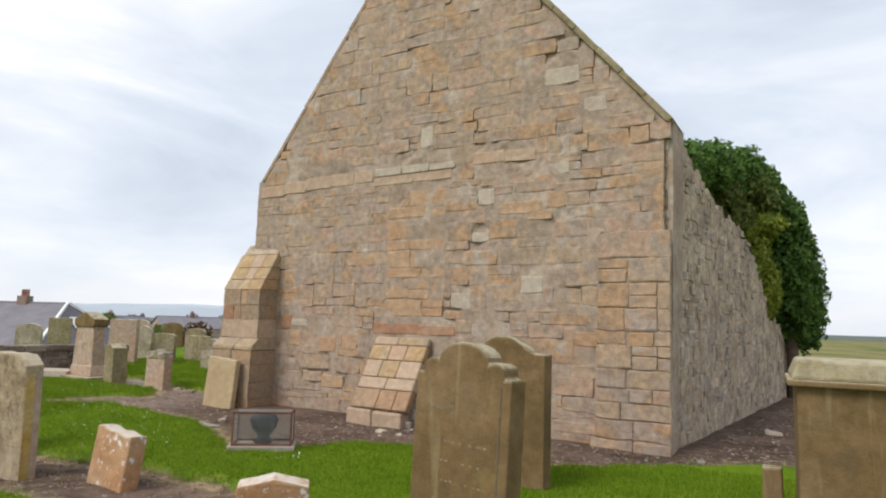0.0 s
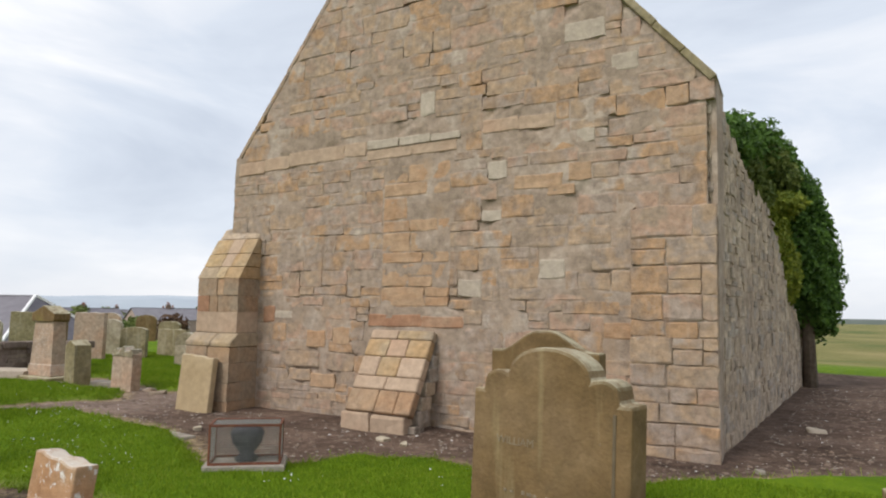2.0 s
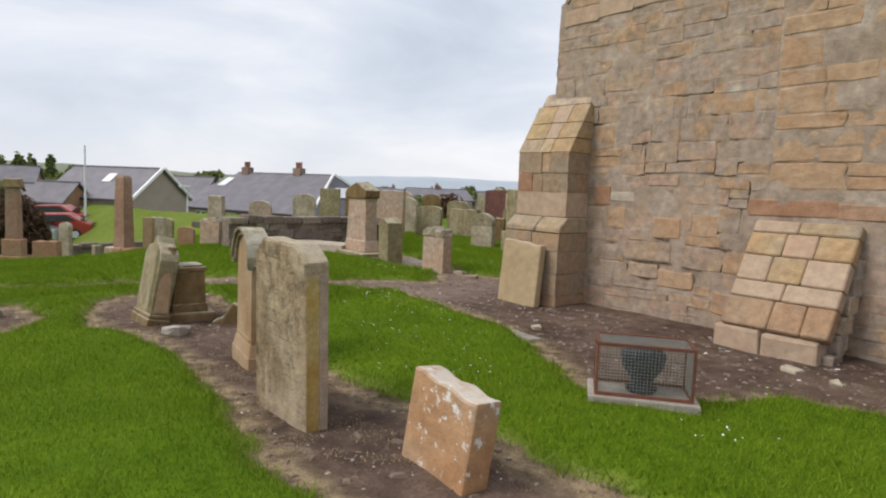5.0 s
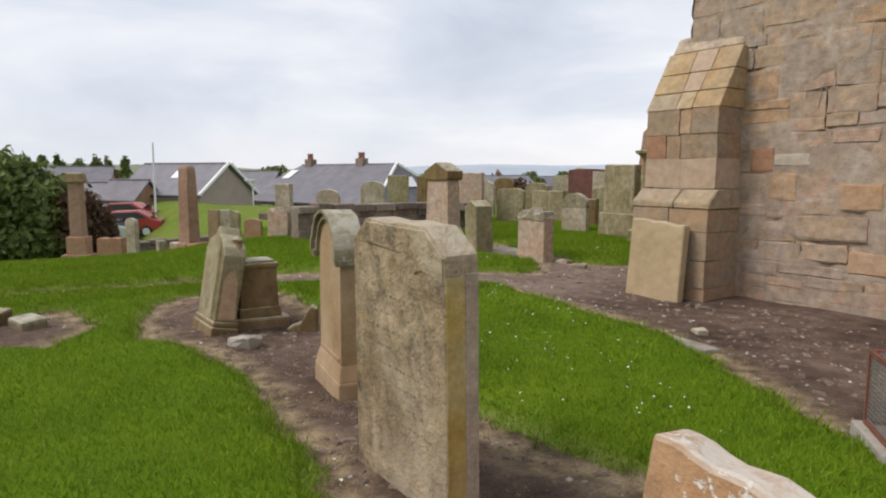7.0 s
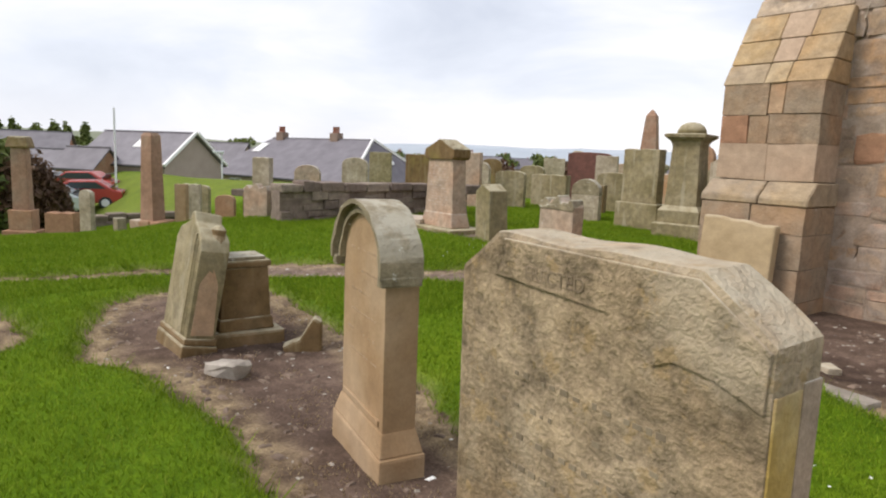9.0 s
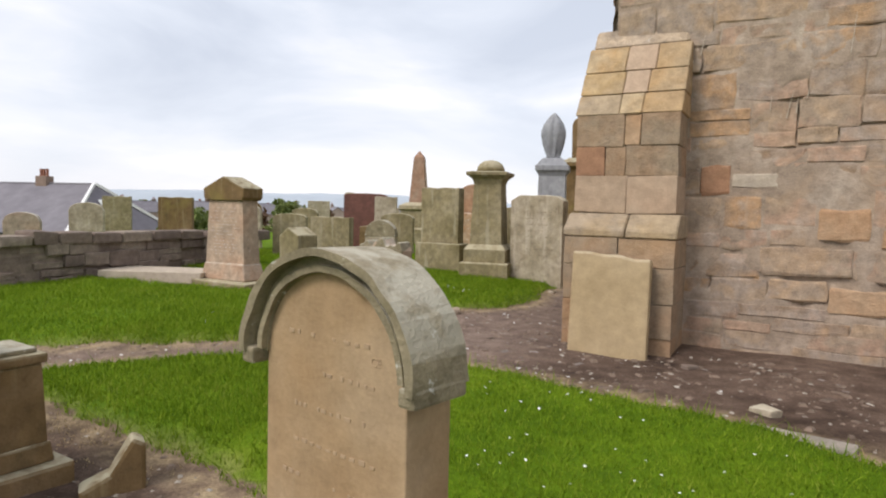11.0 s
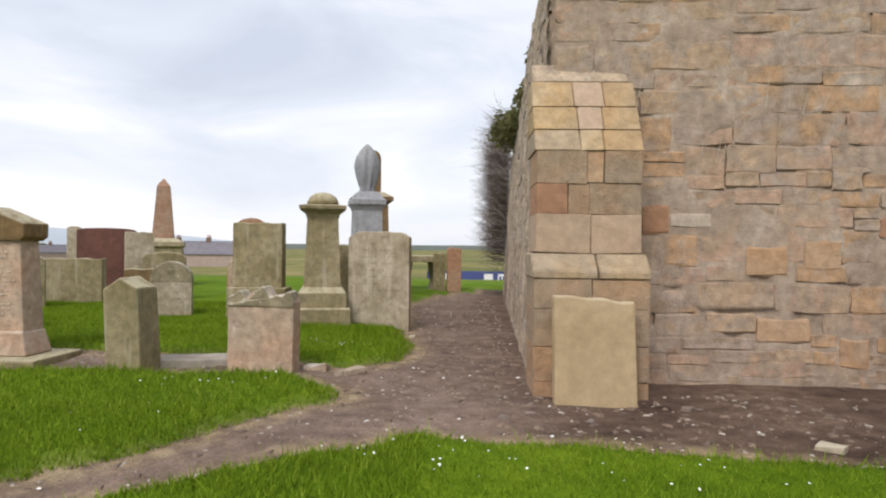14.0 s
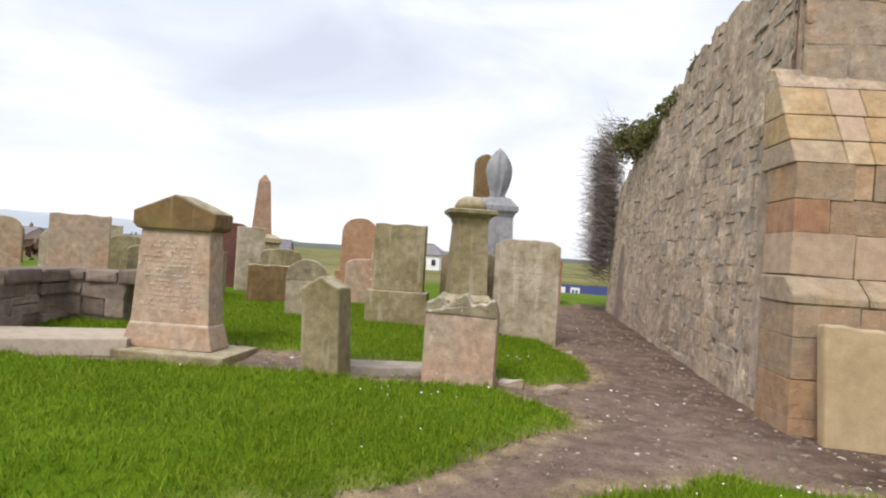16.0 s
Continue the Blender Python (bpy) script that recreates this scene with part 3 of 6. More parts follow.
def masonry(parent, origin, u_way, inward, rects, mat, depth, picked, name="stone"):
    """Lays blocks over a wall face. rects: u0, u1, v0, v1, proud, material. Those picked are parts, the rest one joined part."""
    o, u, n = Vector(origin), Vector(u_way).normalized(), Vector(inward).normalized()
    count, vs, fs = 0, [], []
    for k, (u0, u1, v0, v1, proud, mt) in enumerate(rects):
        m = Matrix.Identity(4)
        for c, vec in enumerate((u * (u1 - u0), n * depth, Vector((0, 0, v1 - v0)), o + u * ((u0 + u1) / 2) + Vector((0, 0, (v0 + v1) / 2)) - n * proud)):
            m.col[c][:3] = vec
        m[3][3] = 1
        me = blocks_for(mt or mat)[rng.randrange(14)]
        if (count < 290 and picked(u0, u1, v0, v1)) or mt:
            ob = new(name, me)
            ob.parent = parent
            ob.matrix_basis = m
            count += 1
        else:
            b = len(vs)
            vs += [tuple(m @ v.co) for v in me.vertices]
            fs += [[i + b for i in p.vertices] for p in me.polygons]
    if vs:
        ob = raw("upper_stones", vs, fs, mat, parent)
        tagged(ob, kind="stuff")


def courses(u0, u1, v0, v1, hs, ws, gap, span=None, proud=(0.0, 0.012), skip=None, jit=0.0, seed=1):
    """Courses of blocks over u0..u1, v0..v1. span(v) narrows a course, skip(u, v) leaves a hole."""
    r = random.Random(seed)
    out, v = [], v0
    while v < v1 - 0.04:
        h = min(r.uniform(*hs), v1 - v)
        if v1 - v - h < hs[0] * 0.6:
            h = v1 - v
        a, b = span(v + h / 2) if span else (u0, u1)
        x = a
        while x < b - 0.02:
            w = r.uniform(*ws) * (0.7 + 1.2 * h)
            if b - x - w < ws[0] * 0.5:
                w = b - x
            if skip is None or not skip(x + w / 2, v + h / 2):
                if h > 0.2 and w < 0.5 and r.random() < 0.22:
                    q = h * r.uniform(0.4, 0.6)
                    for p0, p1 in ((0, q), (q, h)):
                        out.append((x + gap / 2, x + w - gap / 2, v + p0 + gap / 2, v + p1 - gap / 2, r.uniform(*proud), None))
                else:
                    dz0, dz1 = r.uniform(-jit, jit), r.uniform(-jit, jit)
                    out.append((x + gap / 2, x + w - gap / 2, v + gap / 2 + dz0, v + h - gap / 2 + dz1, r.uniform(*proud), None))
            x += w
        v += h
    return out


# ---- ruined church ----
GX0, GX1, GY0 = -8.80, -1.38, 8.36
EAVE_L, EAVE_R, APEX = (-8.70, 4.08), (-1.33, 4.22), (-5.17, 8.79)
GABLE_TURN = Matrix.Translation((-1.4, GY0, 0)) @ pose(0, 0, 0, 0, 0, -2) @ Matrix.Translation((1.4, -GY0, 0))


def rake(v):
    """Left and right end of the gable at height v."""
    a = GX0 + 0.02 if v < EAVE_L[1] else EAVE_L[0] + (v - EAVE_L[1]) * (APEX[0] - EAVE_L[0]) / (APEX[1] - EAVE_L[1])
    b = GX1 - 0.08 + 0.03 * v / 4.2 if v < EAVE_R[1] else EAVE_R[0] - (v - EAVE_R[1]) * (EAVE_R[0] - APEX[0]) / (APEX[1] - EAVE_R[1])
    return a, b


gable_pts = [(GX0, -0.4), (GX0, 3.8), EAVE_L, APEX, EAVE_R, (GX1, -0.4)]
wall_south = part("wall_south", slab(gable_pts, 0.74, 0.0, 0.0, 0, GY0 + 0.09 + 0.37), M_MORTAR)
wall_south.matrix_world = GABLE_TURN
tagged(wall_south, "tall ruined sandstone gable wall of coursed masonry", "wall", kind="structure")

WINDOW = (-5.76, -4.68, 1.62, 3.62)   # blocked opening
feature = []
for i, (a, b, c, d, mt) in enumerate([
        (-8.68, -8.12, 3.74, 3.95, M_BAND), (-8.11, -7.6, 3.77, 3.98, M_BAND), (-7.59, -7.02, 3.80, 4.02, M_BAND), (-7.01, -6.5, 3.82, 4.03, M_BAND), (-6.49, -6.1, 3.84, 4.04, M_BAND),
        (-6.08, -5.3, 3.74, 3.89, M_BAND), (-5.29, -4.6, 3.75, 3.90, M_BAND), (-4.2, -3.7, 3.92, 4.1, M_BAND), (-3.69, -3.2, 3.9, 4.08, M_BAND),
        (-6.08, -5.52, 3.90, 4.03, M_PALE), (-5.51, -5.0, 3.91, 4.03, M_PALE), (-4.99, -4.54, 3.91, 4.01, M_PALE),
        (-5.97, -5.1, 1.34, 1.51, M_RED), (-5.09, -4.46, 1.34, 1.49, M_RED),
        (-2.48, -2.17, 4.48, 4.69, M_PALE), (-3.07, -2.56, 4.95, 5.19, M_PALE), (-4.11, -3.85, 3.29, 3.52, M_PALE), (-5.17, -4.95, 4.30, 4.62, M_PALE),
        (-3.40, -3.08, 1.98, 2.22, M_PALE), (-4.54, -4.2, 1.75, 1.98, M_PALE), (-2.92, -2.70, 3.65, 3.84, M_PALE), (-4.2, -3.93, 2.74, 2.88, M_PALE),
        (-3.3, -2.95, 3.02, 3.14, M_ORANGE), (-3.75, -3.1, 3.12, 3.3, M_ORANGE), (-3.02, -2.74, 3.18, 3.40, M_ORANGE), (-6.6, -6.3, 1.05, 1.3, M_ORANGE), (-7.1, -6.75, 1.0, 1.25, M_ORANGE),
        (-2.6, -2.15, 1.28, 1.46, M_ORANGE), (-7.0, -6.55, 0.42, 0.62, M_ORANGE), (-6.3, -6.05, 0.2, 0.45, M_ORANGE), (-7.75, -7.4, 1.42, 1.53, M_PALE), (-8.0, -7.77, 1.36, 1.6, M_RED)]):
    feature.append((a, b, c, d, 0.02 if 9 <= i < 12 else 0.008 if i < 5 else 0.004, mt))
win = [(a, b, c, d, p - 0.008, M_ORANGE) for a, b, c, d, p, _ in courses(WINDOW[0], WINDOW[1], WINDOW[2], WINDOW[3], (0.16, 0.34), (0.35, 0.8), 0.014, seed=5)]


def gable_hole(u, v):
    if WINDOW[0] < u < WINDOW[1] and WINDOW[2] < v < WINDOW[3]:
        return True
    return any(a - 0.12 < u < b + 0.12 and c - 0.07 < v < d + 0.07 for a, b, c, d, _, _ in feature)


def drift(u):
    """The courses do not run quite level."""
    return 0.040 * math.sin(u * 0.45 + 0.6) + 0.018 * math.sin(u * 1.7)


def pits(q):
    """Depth of the washed-out joints, where the pointing has fallen."""
    return 0.10 * min(0.4, max(0.0, noise.fractal(q * 2.3 + Vector((5, 0, 9)), 0.9, 2.1, 3) - 0.22))


def mortar_face(name, parent, origin, u_way, inward, v0, v1, span, nu, nv, amount, mat=None):
    """The uneven pointed surface between and partly over the stones."""
    o, u, n = Vector(origin), Vector(u_way).normalized(), Vector(inward).normalized()
    vs, fs = [], []
    for j in range(nv + 1):
        v = v0 + (v1 - v0) * j / nv
        a, b = span(v)
        for i in range(nu + 1):
            q = o + u * (a + (b - a) * i / nu) + Vector((0, 0, v))
            d = noise.fractal(q * 3.1, 0.9, 2.1, 5) * amount + pits(q)
            vs.append(tuple(q + n * d))
    for j in range(nv):
        for i in range(nu):
            k = j * (nu + 1) + i
            fs.append((k, k + 1, k + nu + 2, k + nu + 1))
    return raw(name, vs, fs, mat or M_MORTAR, parent, True)


stones = courses(GX0, GX1, -0.1, 8.6, (0.12, 0.31), (0.24, 0.80), 0.013, lambda v: rake(v + (0.12 if v > 3.7 else 0.0)), (-0.006, 0.005), None, 0.022, 3)
clear = []
blocked = [(WINDOW[0], WINDOW[1], WINDOW[2], WINDOW[3])] + [f[:4] for f in feature]
for a, b, c, d, p, mt in stones:
    hit = False
    for e0, e1, f0, f1 in blocked:
        if a < e1 and b > e0 and c < f1 - 0.01 and d > f0 + 0.01:
            if e0 - a > 0.1 and b > e0:
                b = e0 - 0.012
            elif b - e1 > 0.1 and a < e1:
                a = e1 + 0.012
            else:
                hit = True
    if not hit and b - a > 0.05:
        clear.append((a, b, c, d, p, mt))
clear = [(a, b, c + drift(a + b), d + drift(a + b), p, mt) for a, b, c, d, p, mt in clear]
masonry(wall_south, (0, GY0 + 0.006, 0), (1, 0, 0), (0, 1, 0), clear + feature + win, M_GABLE, 0.07, lambda a, b, c, d: 0.1 < c < 2.6)
mortar_face("pointing", wall_south, (0, GY0 + 0.0105, 0), (1, 0, 0), (0, 1, 0), -0.3, 8.7, rake, 190, 215, 0.010)

# runs of white bird lime
r_lime = random.Random(15)
for u0, z_hi, z_lo in ((-7.37, 2.31, 1.98), (-7.49, 2.22, 2.05), (-7.23, 2.27, 2.13), (-6.95, 2.90, 2.46), (-6.64, 2.68, 2.40), (-7.30, 2.20, 2.02), (-8.05, 2.80, 2.55), (-5.9, 2.6, 2.3)):
    m_ = part("lime_streak", box(-0.0045, 0.0045, -0.001, 0.003, 0, (z_hi - z_lo) * 0.7, 0.001, 0.003, taper=0.4, seed=u0), M_PALE, wall_south)
    m_.matrix_basis = pose(u0, GY0 - 0.004, z_lo, 0, r_lime.uniform(3, 12), 0)

# coping along the rakes
for (x0, z0), (x1, z1), nn, tone in ((EAVE_L, APEX, 11, 0), (EAVE_R, APEX, 12, 1)):
    for i in range(nn):
        p0, p1 = Vector((x0, 0, z0)).lerp(Vector((x1, 0, z1)), i / nn), Vector((x0, 0, z0)).lerp(Vector((x1, 0, z1)), (i + 0.985) / nn)
        d = p1 - p0
        bm = box(0, d.length, 0.0 - 0.02 * tone, 0.82, -0.06, 0.012 + 0.015 * tone, 0.014, 0.012, seed=i + tone * 20)
        ob = part("coping_stone", bm, M_HEADOLIVE if tone else M_GABLE, wall_south)
        ang = math.atan2(d.z, d.x)
        flip = pose(0, 0, 0) if d.x > 0 else pose(0, 0.79, 0, 0, 0, 180)
        ob.matrix_basis = pose(p0.x, GY0, p0.z) @ (pose(0, 0, 0, 0, -math.degrees(ang)) if d.x > 0 else flip @ pose(0, 0, 0, 0, -math.degrees(math.atan2(d.z, -d.x))))

# clasping corner pier at the right end of the gable
pier = tagged(new("corner_pier"), "low projecting corner pier of worn sandstone blocks", "pier", kind="structure")
part("pier_core", box(-2.28, -1.36, GY0 - 0.063, GY0 + 0.5, -0.35, 2.72, 0.03, 0, taper=0.97, taper_y=1.0), M_MORTAR, pier)
masonry(pier, (0, GY0 - 0.075, 0), (1, 0, 0), (0, 1, 0), courses(-2.30, -1.36, 0.14, 2.78, (0.17, 0.33), (0.30, 0.62), 0.012, lambda v: (-2.30 + v * 0.015, -1.37 + 0.01 * v), (0, 0.02), None, 0.006, 11), M_GABLE, 0.10, lambda *a: True)
masonry(pier, (0, GY0 - 0.10, 0), (1, 0, 0), (0, 1, 0), courses(-2.36, -1.36, -0.12, 0.14, (0.26, 0.27), (0.4, 0.6), 0.016, None, (0, 0.03), None, 0, 12), M_GABLE, 0.10, lambda *a: True, "footing_stone")

# east wall, ruined: its top falls away from the gable
E0, EDIR = Vector((-1.40, 8.42, 0)), Vector((0.124, 1.0, 0)).normalized()
ETOP = [(0.0, 4.22), (0.75, 4.18), (1.6, 3.85), (2.9, 3.55), (4.3, 3.5), (5.6, 3.05), (7.1, 2.2), (8.9, 1.6), (10.4, 1.0), (10.9, 0.3)]


def top_at(prof, u):
    for (a, za), (b, zb) in zip(prof, prof[1:]):
        if a <= u <= b:
            return za + (zb - za) * (u - a) / (b - a) + 0.05 * math.sin(u * 9) * (u > 0.8)
    return 0.0


def ragged_wall(name, origin, way, inward, prof, th, label):
    """A wall core whose top follows prof."""
    o, u, n = Vector(origin), Vector(way).normalized(), Vector(inward).normalized()
    us = np.linspace(prof[0][0], prof[-1][0], 60)
    bm = bmesh.new()
    cols = [[bm.verts.new(o + u * s + n * d + Vector((0, 0, z))) for d, z in ((0.07, -0.4), (0.07, top_at(prof, s) - 0.06), (th, top_at(prof, s) - 0.02), (th, -0.4))] for s in us]
    for a, b in zip(cols, cols[1:]):
        for i in range(4):
            bm.faces.new((a[i], b[i], b[(i + 1) % 4], a[(i + 1) % 4]))
    bm.faces.new(cols[0])
    bm.faces.new(cols[-1][::-1])
    bmesh.ops.recalc_face_normals(bm, faces=list(bm.faces))
    ob = part(name, bm, M_MORTAR)
    return tagged(ob, label, "wall", kind="structure")


def ragged_face(name, parent, origin, way, inward, prof, nu, nv, amount=0.017):
    o, u, n = Vector(origin), Vector(way).normalized(), Vector(inward).normalized()
    vs, fs = [], []
    for j in range(nv + 1):
        for i in range(nu + 1):
            s = prof[0][0] + (prof[-1][0] - prof[0][0]) * i / nu
            q = o + u * s + Vector((0, 0, -0.3 + (top_at(prof, s) + 0.26 + 0.05 * math.sin(s * 13)) * j / nv))
            vs.append(tuple(q + n * (0.006 + noise.fractal(q * 3.3, 0.9, 2.1, 5) * amount + pits(q * 1.4))))
    for j in range(nv):
        for i in range(nu):
            k = j * (nu + 1) + i
            fs.append((k, k + 1, k + nu + 2, k + nu + 1))
    return raw(name, vs, fs, M_HARLED, parent, True)


wall_east = ragged_wall("wall_east", E0, EDIR, (-1, 0.124, 0), ETOP, 0.75, "ruined rubble side wall with a falling broken top")
er = [q for q in courses(0.0, 10.9, -0.1, 4.3, (0.09, 0.25), (0.14, 0.46), 0.02, None, (-0.018, 0.012), None, 0.03, 21) if q[3] < top_at(ETOP, (q[0] + q[1]) / 2) + 0.03]
ragged_face("pointing", wall_east, E0, EDIR, (-1, 0.124, 0), ETOP, 180, 70)
masonry(wall_east, E0, EDIR, (-1, 0.124, 0), er, M_RUBBLE, 0.11, lambda a, b, c, d: b < 4.5 and c < 3.0)

# west wall, seen from the path, with a blocked doorway
WEST_END = 19.0
W0 = Vector((-8.97, WEST_END, 0))
WTOP = [(0.0, 2.6), (0.6, 2.95), (2.2, 3.35), (4.4, 3.65), (6.0, 3.9), (7.3, 4.05), (8.8, 4.05), (9.6, 4.0), (10.3, 4.0)]
DOOR = (1.75, 2.45, 1.62)
WEST_LEAN = Matrix.Translation((-8.97, 8.7, 0)) @ pose(0, 0, 0, 0, 2.2, -2.6) @ Matrix.Translation((8.97, -8.7, 0))
wall_west = ragged_wall("wall_west", W0, (0, -1, 0), (1, 0, 0), WTOP, 0.75, "ruined rubble side wall with weeds on its broken top")


def door_hole(u, v):
    return DOOR[0] < u < DOOR[1] and v < DOOR[2] - 0.4 * abs((u - 2.1) / 0.35) ** 2 * 0.5


wr = [q for q in courses(0.0, 10.25, -0.1, 4.1, (0.09, 0.25), (0.13, 0.45), 0.02, None, (-0.016, 0.005), door_hole, 0.03, 31) if q[3] < top_at(WTOP, (q[0] + q[1]) / 2) + 0.04]
ragged_face("pointing", wall_west, W0, (0, -1, 0), (1, 0, 0), WTOP, 190, 76)
masonry(wall_west, W0, (0, -1, 0), (1, 0, 0), wr, M_RUBBLE, 0.11, lambda a, b, c, d: a > 5.4 and c < 3.1)
part("doorway_arch", slab(outline(0.72, lambda u: 1.2 + 0.4 * math.sqrt(max(0, 1 - u * u)), 16), 0.05, 0.01), M_DARKSTONE, wall_west).matrix_basis = pose(-8.975, WEST_END - 2.1, 0, 0, 0, 90)
wall_west.matrix_world = WEST_LEAN
wall_north = part("wall_north", box(-7.7, -0.9, 18.2, 18.9, -0.4, 2.2, 0.02), M_MORTAR)
tagged(wall_north, "broken far end wall of the ruin", "wall", kind="structure")

# angle buttress at the left corner: plinth, shaft, long sloped head
buttress = tagged(new("buttress"), "stepped corner buttress of dressed buff sandstone blocks", "buttress", kind="structure")
BX0, BX1 = -8.98, -8.12


def prism(profile, x0, x1, mat, name, parent, bev=0.012):
    """A solid with a side profile (y, z) between x0 and x1."""
    bm = bmesh.new()
    f = bm.faces.new([bm.verts.new((x0, y, z)) for y, z in profile])
    got = bmesh.ops.extrude_face_region(bm, geom=[f])
    bmesh.ops.translate(bm, verts=[v for v in got["geom"] if isinstance(v, bmesh.types.BMVert)], vec=(x1 - x0, 0, 0))
    bmesh.ops.recalc_face_normals(bm, faces=list(bm.faces))
    if bev:
        bmesh.ops.bevel(bm, geom=list(bm.edges), offset=bev, segments=1, affect="EDGES")
    roughen(bm, 0.004, 6.0, x0)
    return part(name, bm, mat, parent)


YP, YS, YT = 8.00, 8.16, 8.64                    # face of plinth and of shaft
prism([(YP + 0.03, -0.35), (YP + 0.03, 0.98), (YS + 0.03, 1.17), (YS + 0.03, 2.02), (YT + 0.03, 2.80), (8.9, 2.80), (8.9, -0.35)], BX0 + 0.03, BX1 - 0.03, M_MORTAR, "core", buttress, 0)
for z0, z1, cuts in ((-0.12, 0.16, (0.35, 0.7)), (0.16, 0.44, (0.6,)), (0.44, 0.74, (0.3, 0.65)), (0.74, 0.97, (0.5,))):
    xs = [BX0 - 0.03] + [BX0 + (BX1 - BX0) * c for c in cuts] + [BX1 + 0.03]
    for a, b in zip(xs, xs[1:]):
        part("stone", box(a + 0.003, b - 0.003, YP + rng.uniform(-0.01, 0.01), YP + 0.6, z0 + 0.002, z1 - 0.002, 0.005, 0.012, seed=a + z0), M_SHAFT, buttress)
for a, b in ((BX0 - 0.04, -8.50), (-8.49, BX1 + 0.04)):
    prism([(YP - 0.005, 0.975), (YP - 0.005, 1.04), (YS - 0.005, 1.175), (8.6, 1.175), (8.6, 0.975)], a, b, M_QUOIN, "weathering_stone", buttress)
for z0, z1, cuts in ((1.18, 1.50, (0.52,)), (1.50, 1.75, (0.30, 0.5)), (1.75, 2.02, (0.48, 0.64))):
    xs = [BX0] + [BX0 + (BX1 - BX0) * c for c in cuts] + [BX1]
    for i, (a, b) in enumerate(zip(xs, xs[1:])):
        part("stone", box(a + 0.002, b - 0.002, YS + rng.uniform(-0.006, 0.006), YS + 0.5, z0 + 0.002, z1 - 0.002, 0.006, 0.012, seed=a + z0), (M_RED if (z0 == 1.50 and i == 0) else M_ORANGE if (z0 == 1.75 and i == 1) else M_BAND if z0 == 1.18 else M_SHAFT), buttress)
HEAD = [2.02, 2.21, 2.43, 2.68]         # the sloping head, in three courses
for k in range(3):
    za, zb = HEAD[k], HEAD[k + 1] - 0.006
    ya, yb = YS - 0.015 + (YT - YS) * (za - 2.02) / 0.81, YS - 0.015 + (YT - YS) * (zb - 2.02) / 0.81
    cuts = [BX0 - 0.015, BX0 + (BX1 - BX0) * (0.42, 0.42, 0.40)[k], BX0 + (BX1 - BX0) * (0.64, 0.66, 0.70)[k], BX1 + 0.015]
    for i, (a, b) in enumerate(zip(cuts, cuts[1:])):
        prism([(ya, za), (yb, zb), (8.78, zb), (8.78, za)], a + 0.002, b - 0.002, (M_QUOIN, M_BAND, M_ORANGELICHEN)[i if k else 0 if i < 2 else 2], "sloping_stone", buttress, 0.008)
prism([(YT - 0.10, 2.67), (YT + 0.02, 2.86), (8.8, 2.90), (8.8, 2.67)], BX0 + 0.01, BX1 - 0.02, M_RUBBLE, "top_rubble", buttress, 0.02)

# sloping masonry patch against the gable
patch = thing("sloping_masonry_patch", (-5.34, GY0 + 0.13, 0), -2, "sloping buff sandstone block patch against the gable", "buttress")
prism([(-0.62, -0.25), (-0.60, 0.28), (-0.04, 1.26), (0.05, 1.26), (0.05, -0.25)], -0.42, 0.42, M_MORTAR, "rubble_core", patch)
RS = [(0.0, 0.26, (0.45, 0.75)), (0.26, 0.42, (0.5,)), (0.42, 0.66, (0.3, 0.62)), (0.66, 0.88, (0.36, 0.66)), (0.88, 1.0, (0.45,))]
for s0, s1, cuts in RS:
    y0, z0, y1, z1 = -0.66 + 0.6 * s0, 0.27 + 1.03 * s0, -0.66 + 0.6 * s1, 0.27 + 1.03 * s1
    xs = [-0.50] + [-0.50 + c for c in cuts] + [0.50]
    for a, b in zip(xs, xs[1:]):
        prism([(y0 + 0.002, z0 + 0.004), (y1 - 0.002, z1 - 0.004), (y1 + 0.12, z1 - 0.06), (y0 + 0.12, z0 - 0.06)], a + 0.004, b - 0.004, M_SHAFT if s0 == 0.0 else rng.choice((M_QUOIN, M_BAND, M_BAND, M_ORANGELICHEN)), "facing_stone", patch, 0.014)
for i, (a, b, z0, z1) in enumerate(((-0.56, -0.1, 0.0, 0.25), (-0.09, 0.42, -0.05, 0.24), (-0.5, 0.2, -0.12, 0.02))):
    part("base_stone", box(a, b, -0.66, -0.2, z0, z1, 0.03, 0.02, seed=i), M_BAND, patch)
for i in range(6):
    part("side_stone", box(0.40, 0.52, -0.55 + 0.09 * i, -0.30 + 0.09 * i, -0.05 + 0.17 * i, 0.12 + 0.17 * i, 0.02, 0.02, seed=i * 3), M_RUBBLE, patch)

# ---- gravestones ----
GRAVES = "churchyard gravestones"


def headstone(x, y, w, h, th, rz, fn, mat, label, lean=(0, 0), plinth=None, lines=None, rough=0.004, bev=0.014, top=None, sink=0.12, name="headstone", n=26, taper=1.0):
    z = gz(x, y)
    g = thing(name, (x, y, z), rz, label, "gravestone", GRAVES, lean)
    base = 0.0
    if plinth:
        pw, pd, ph = plinth
        part("plinth", box(-pw / 2, pw / 2, -pd / 2, pd / 2, -sink, ph, 0.02, 0.006, seed=x), mat, g)
        base = ph
    part("slab", slab(outline(w, lambda u: h * 1.0 + fn(u), n, base - (0 if plinth else sink)), th, bev, rough, x * 3.1, 0, taper), mat, g)
    if lines:
        worn_lines(w * lines[0], h * lines[1], h * lines[2], -th / 2 - 0.001, lines[3], g, int(x * -10))
    if top:
        part("worn_top", slab([(px, pz) for px, pz in outline(w * 1.01, lambda u: h + fn(u) + 0.006, n, h + fn(1) - 0.05)], th * 1.04, 0.015, rough * 2, x), top, g)
    return g


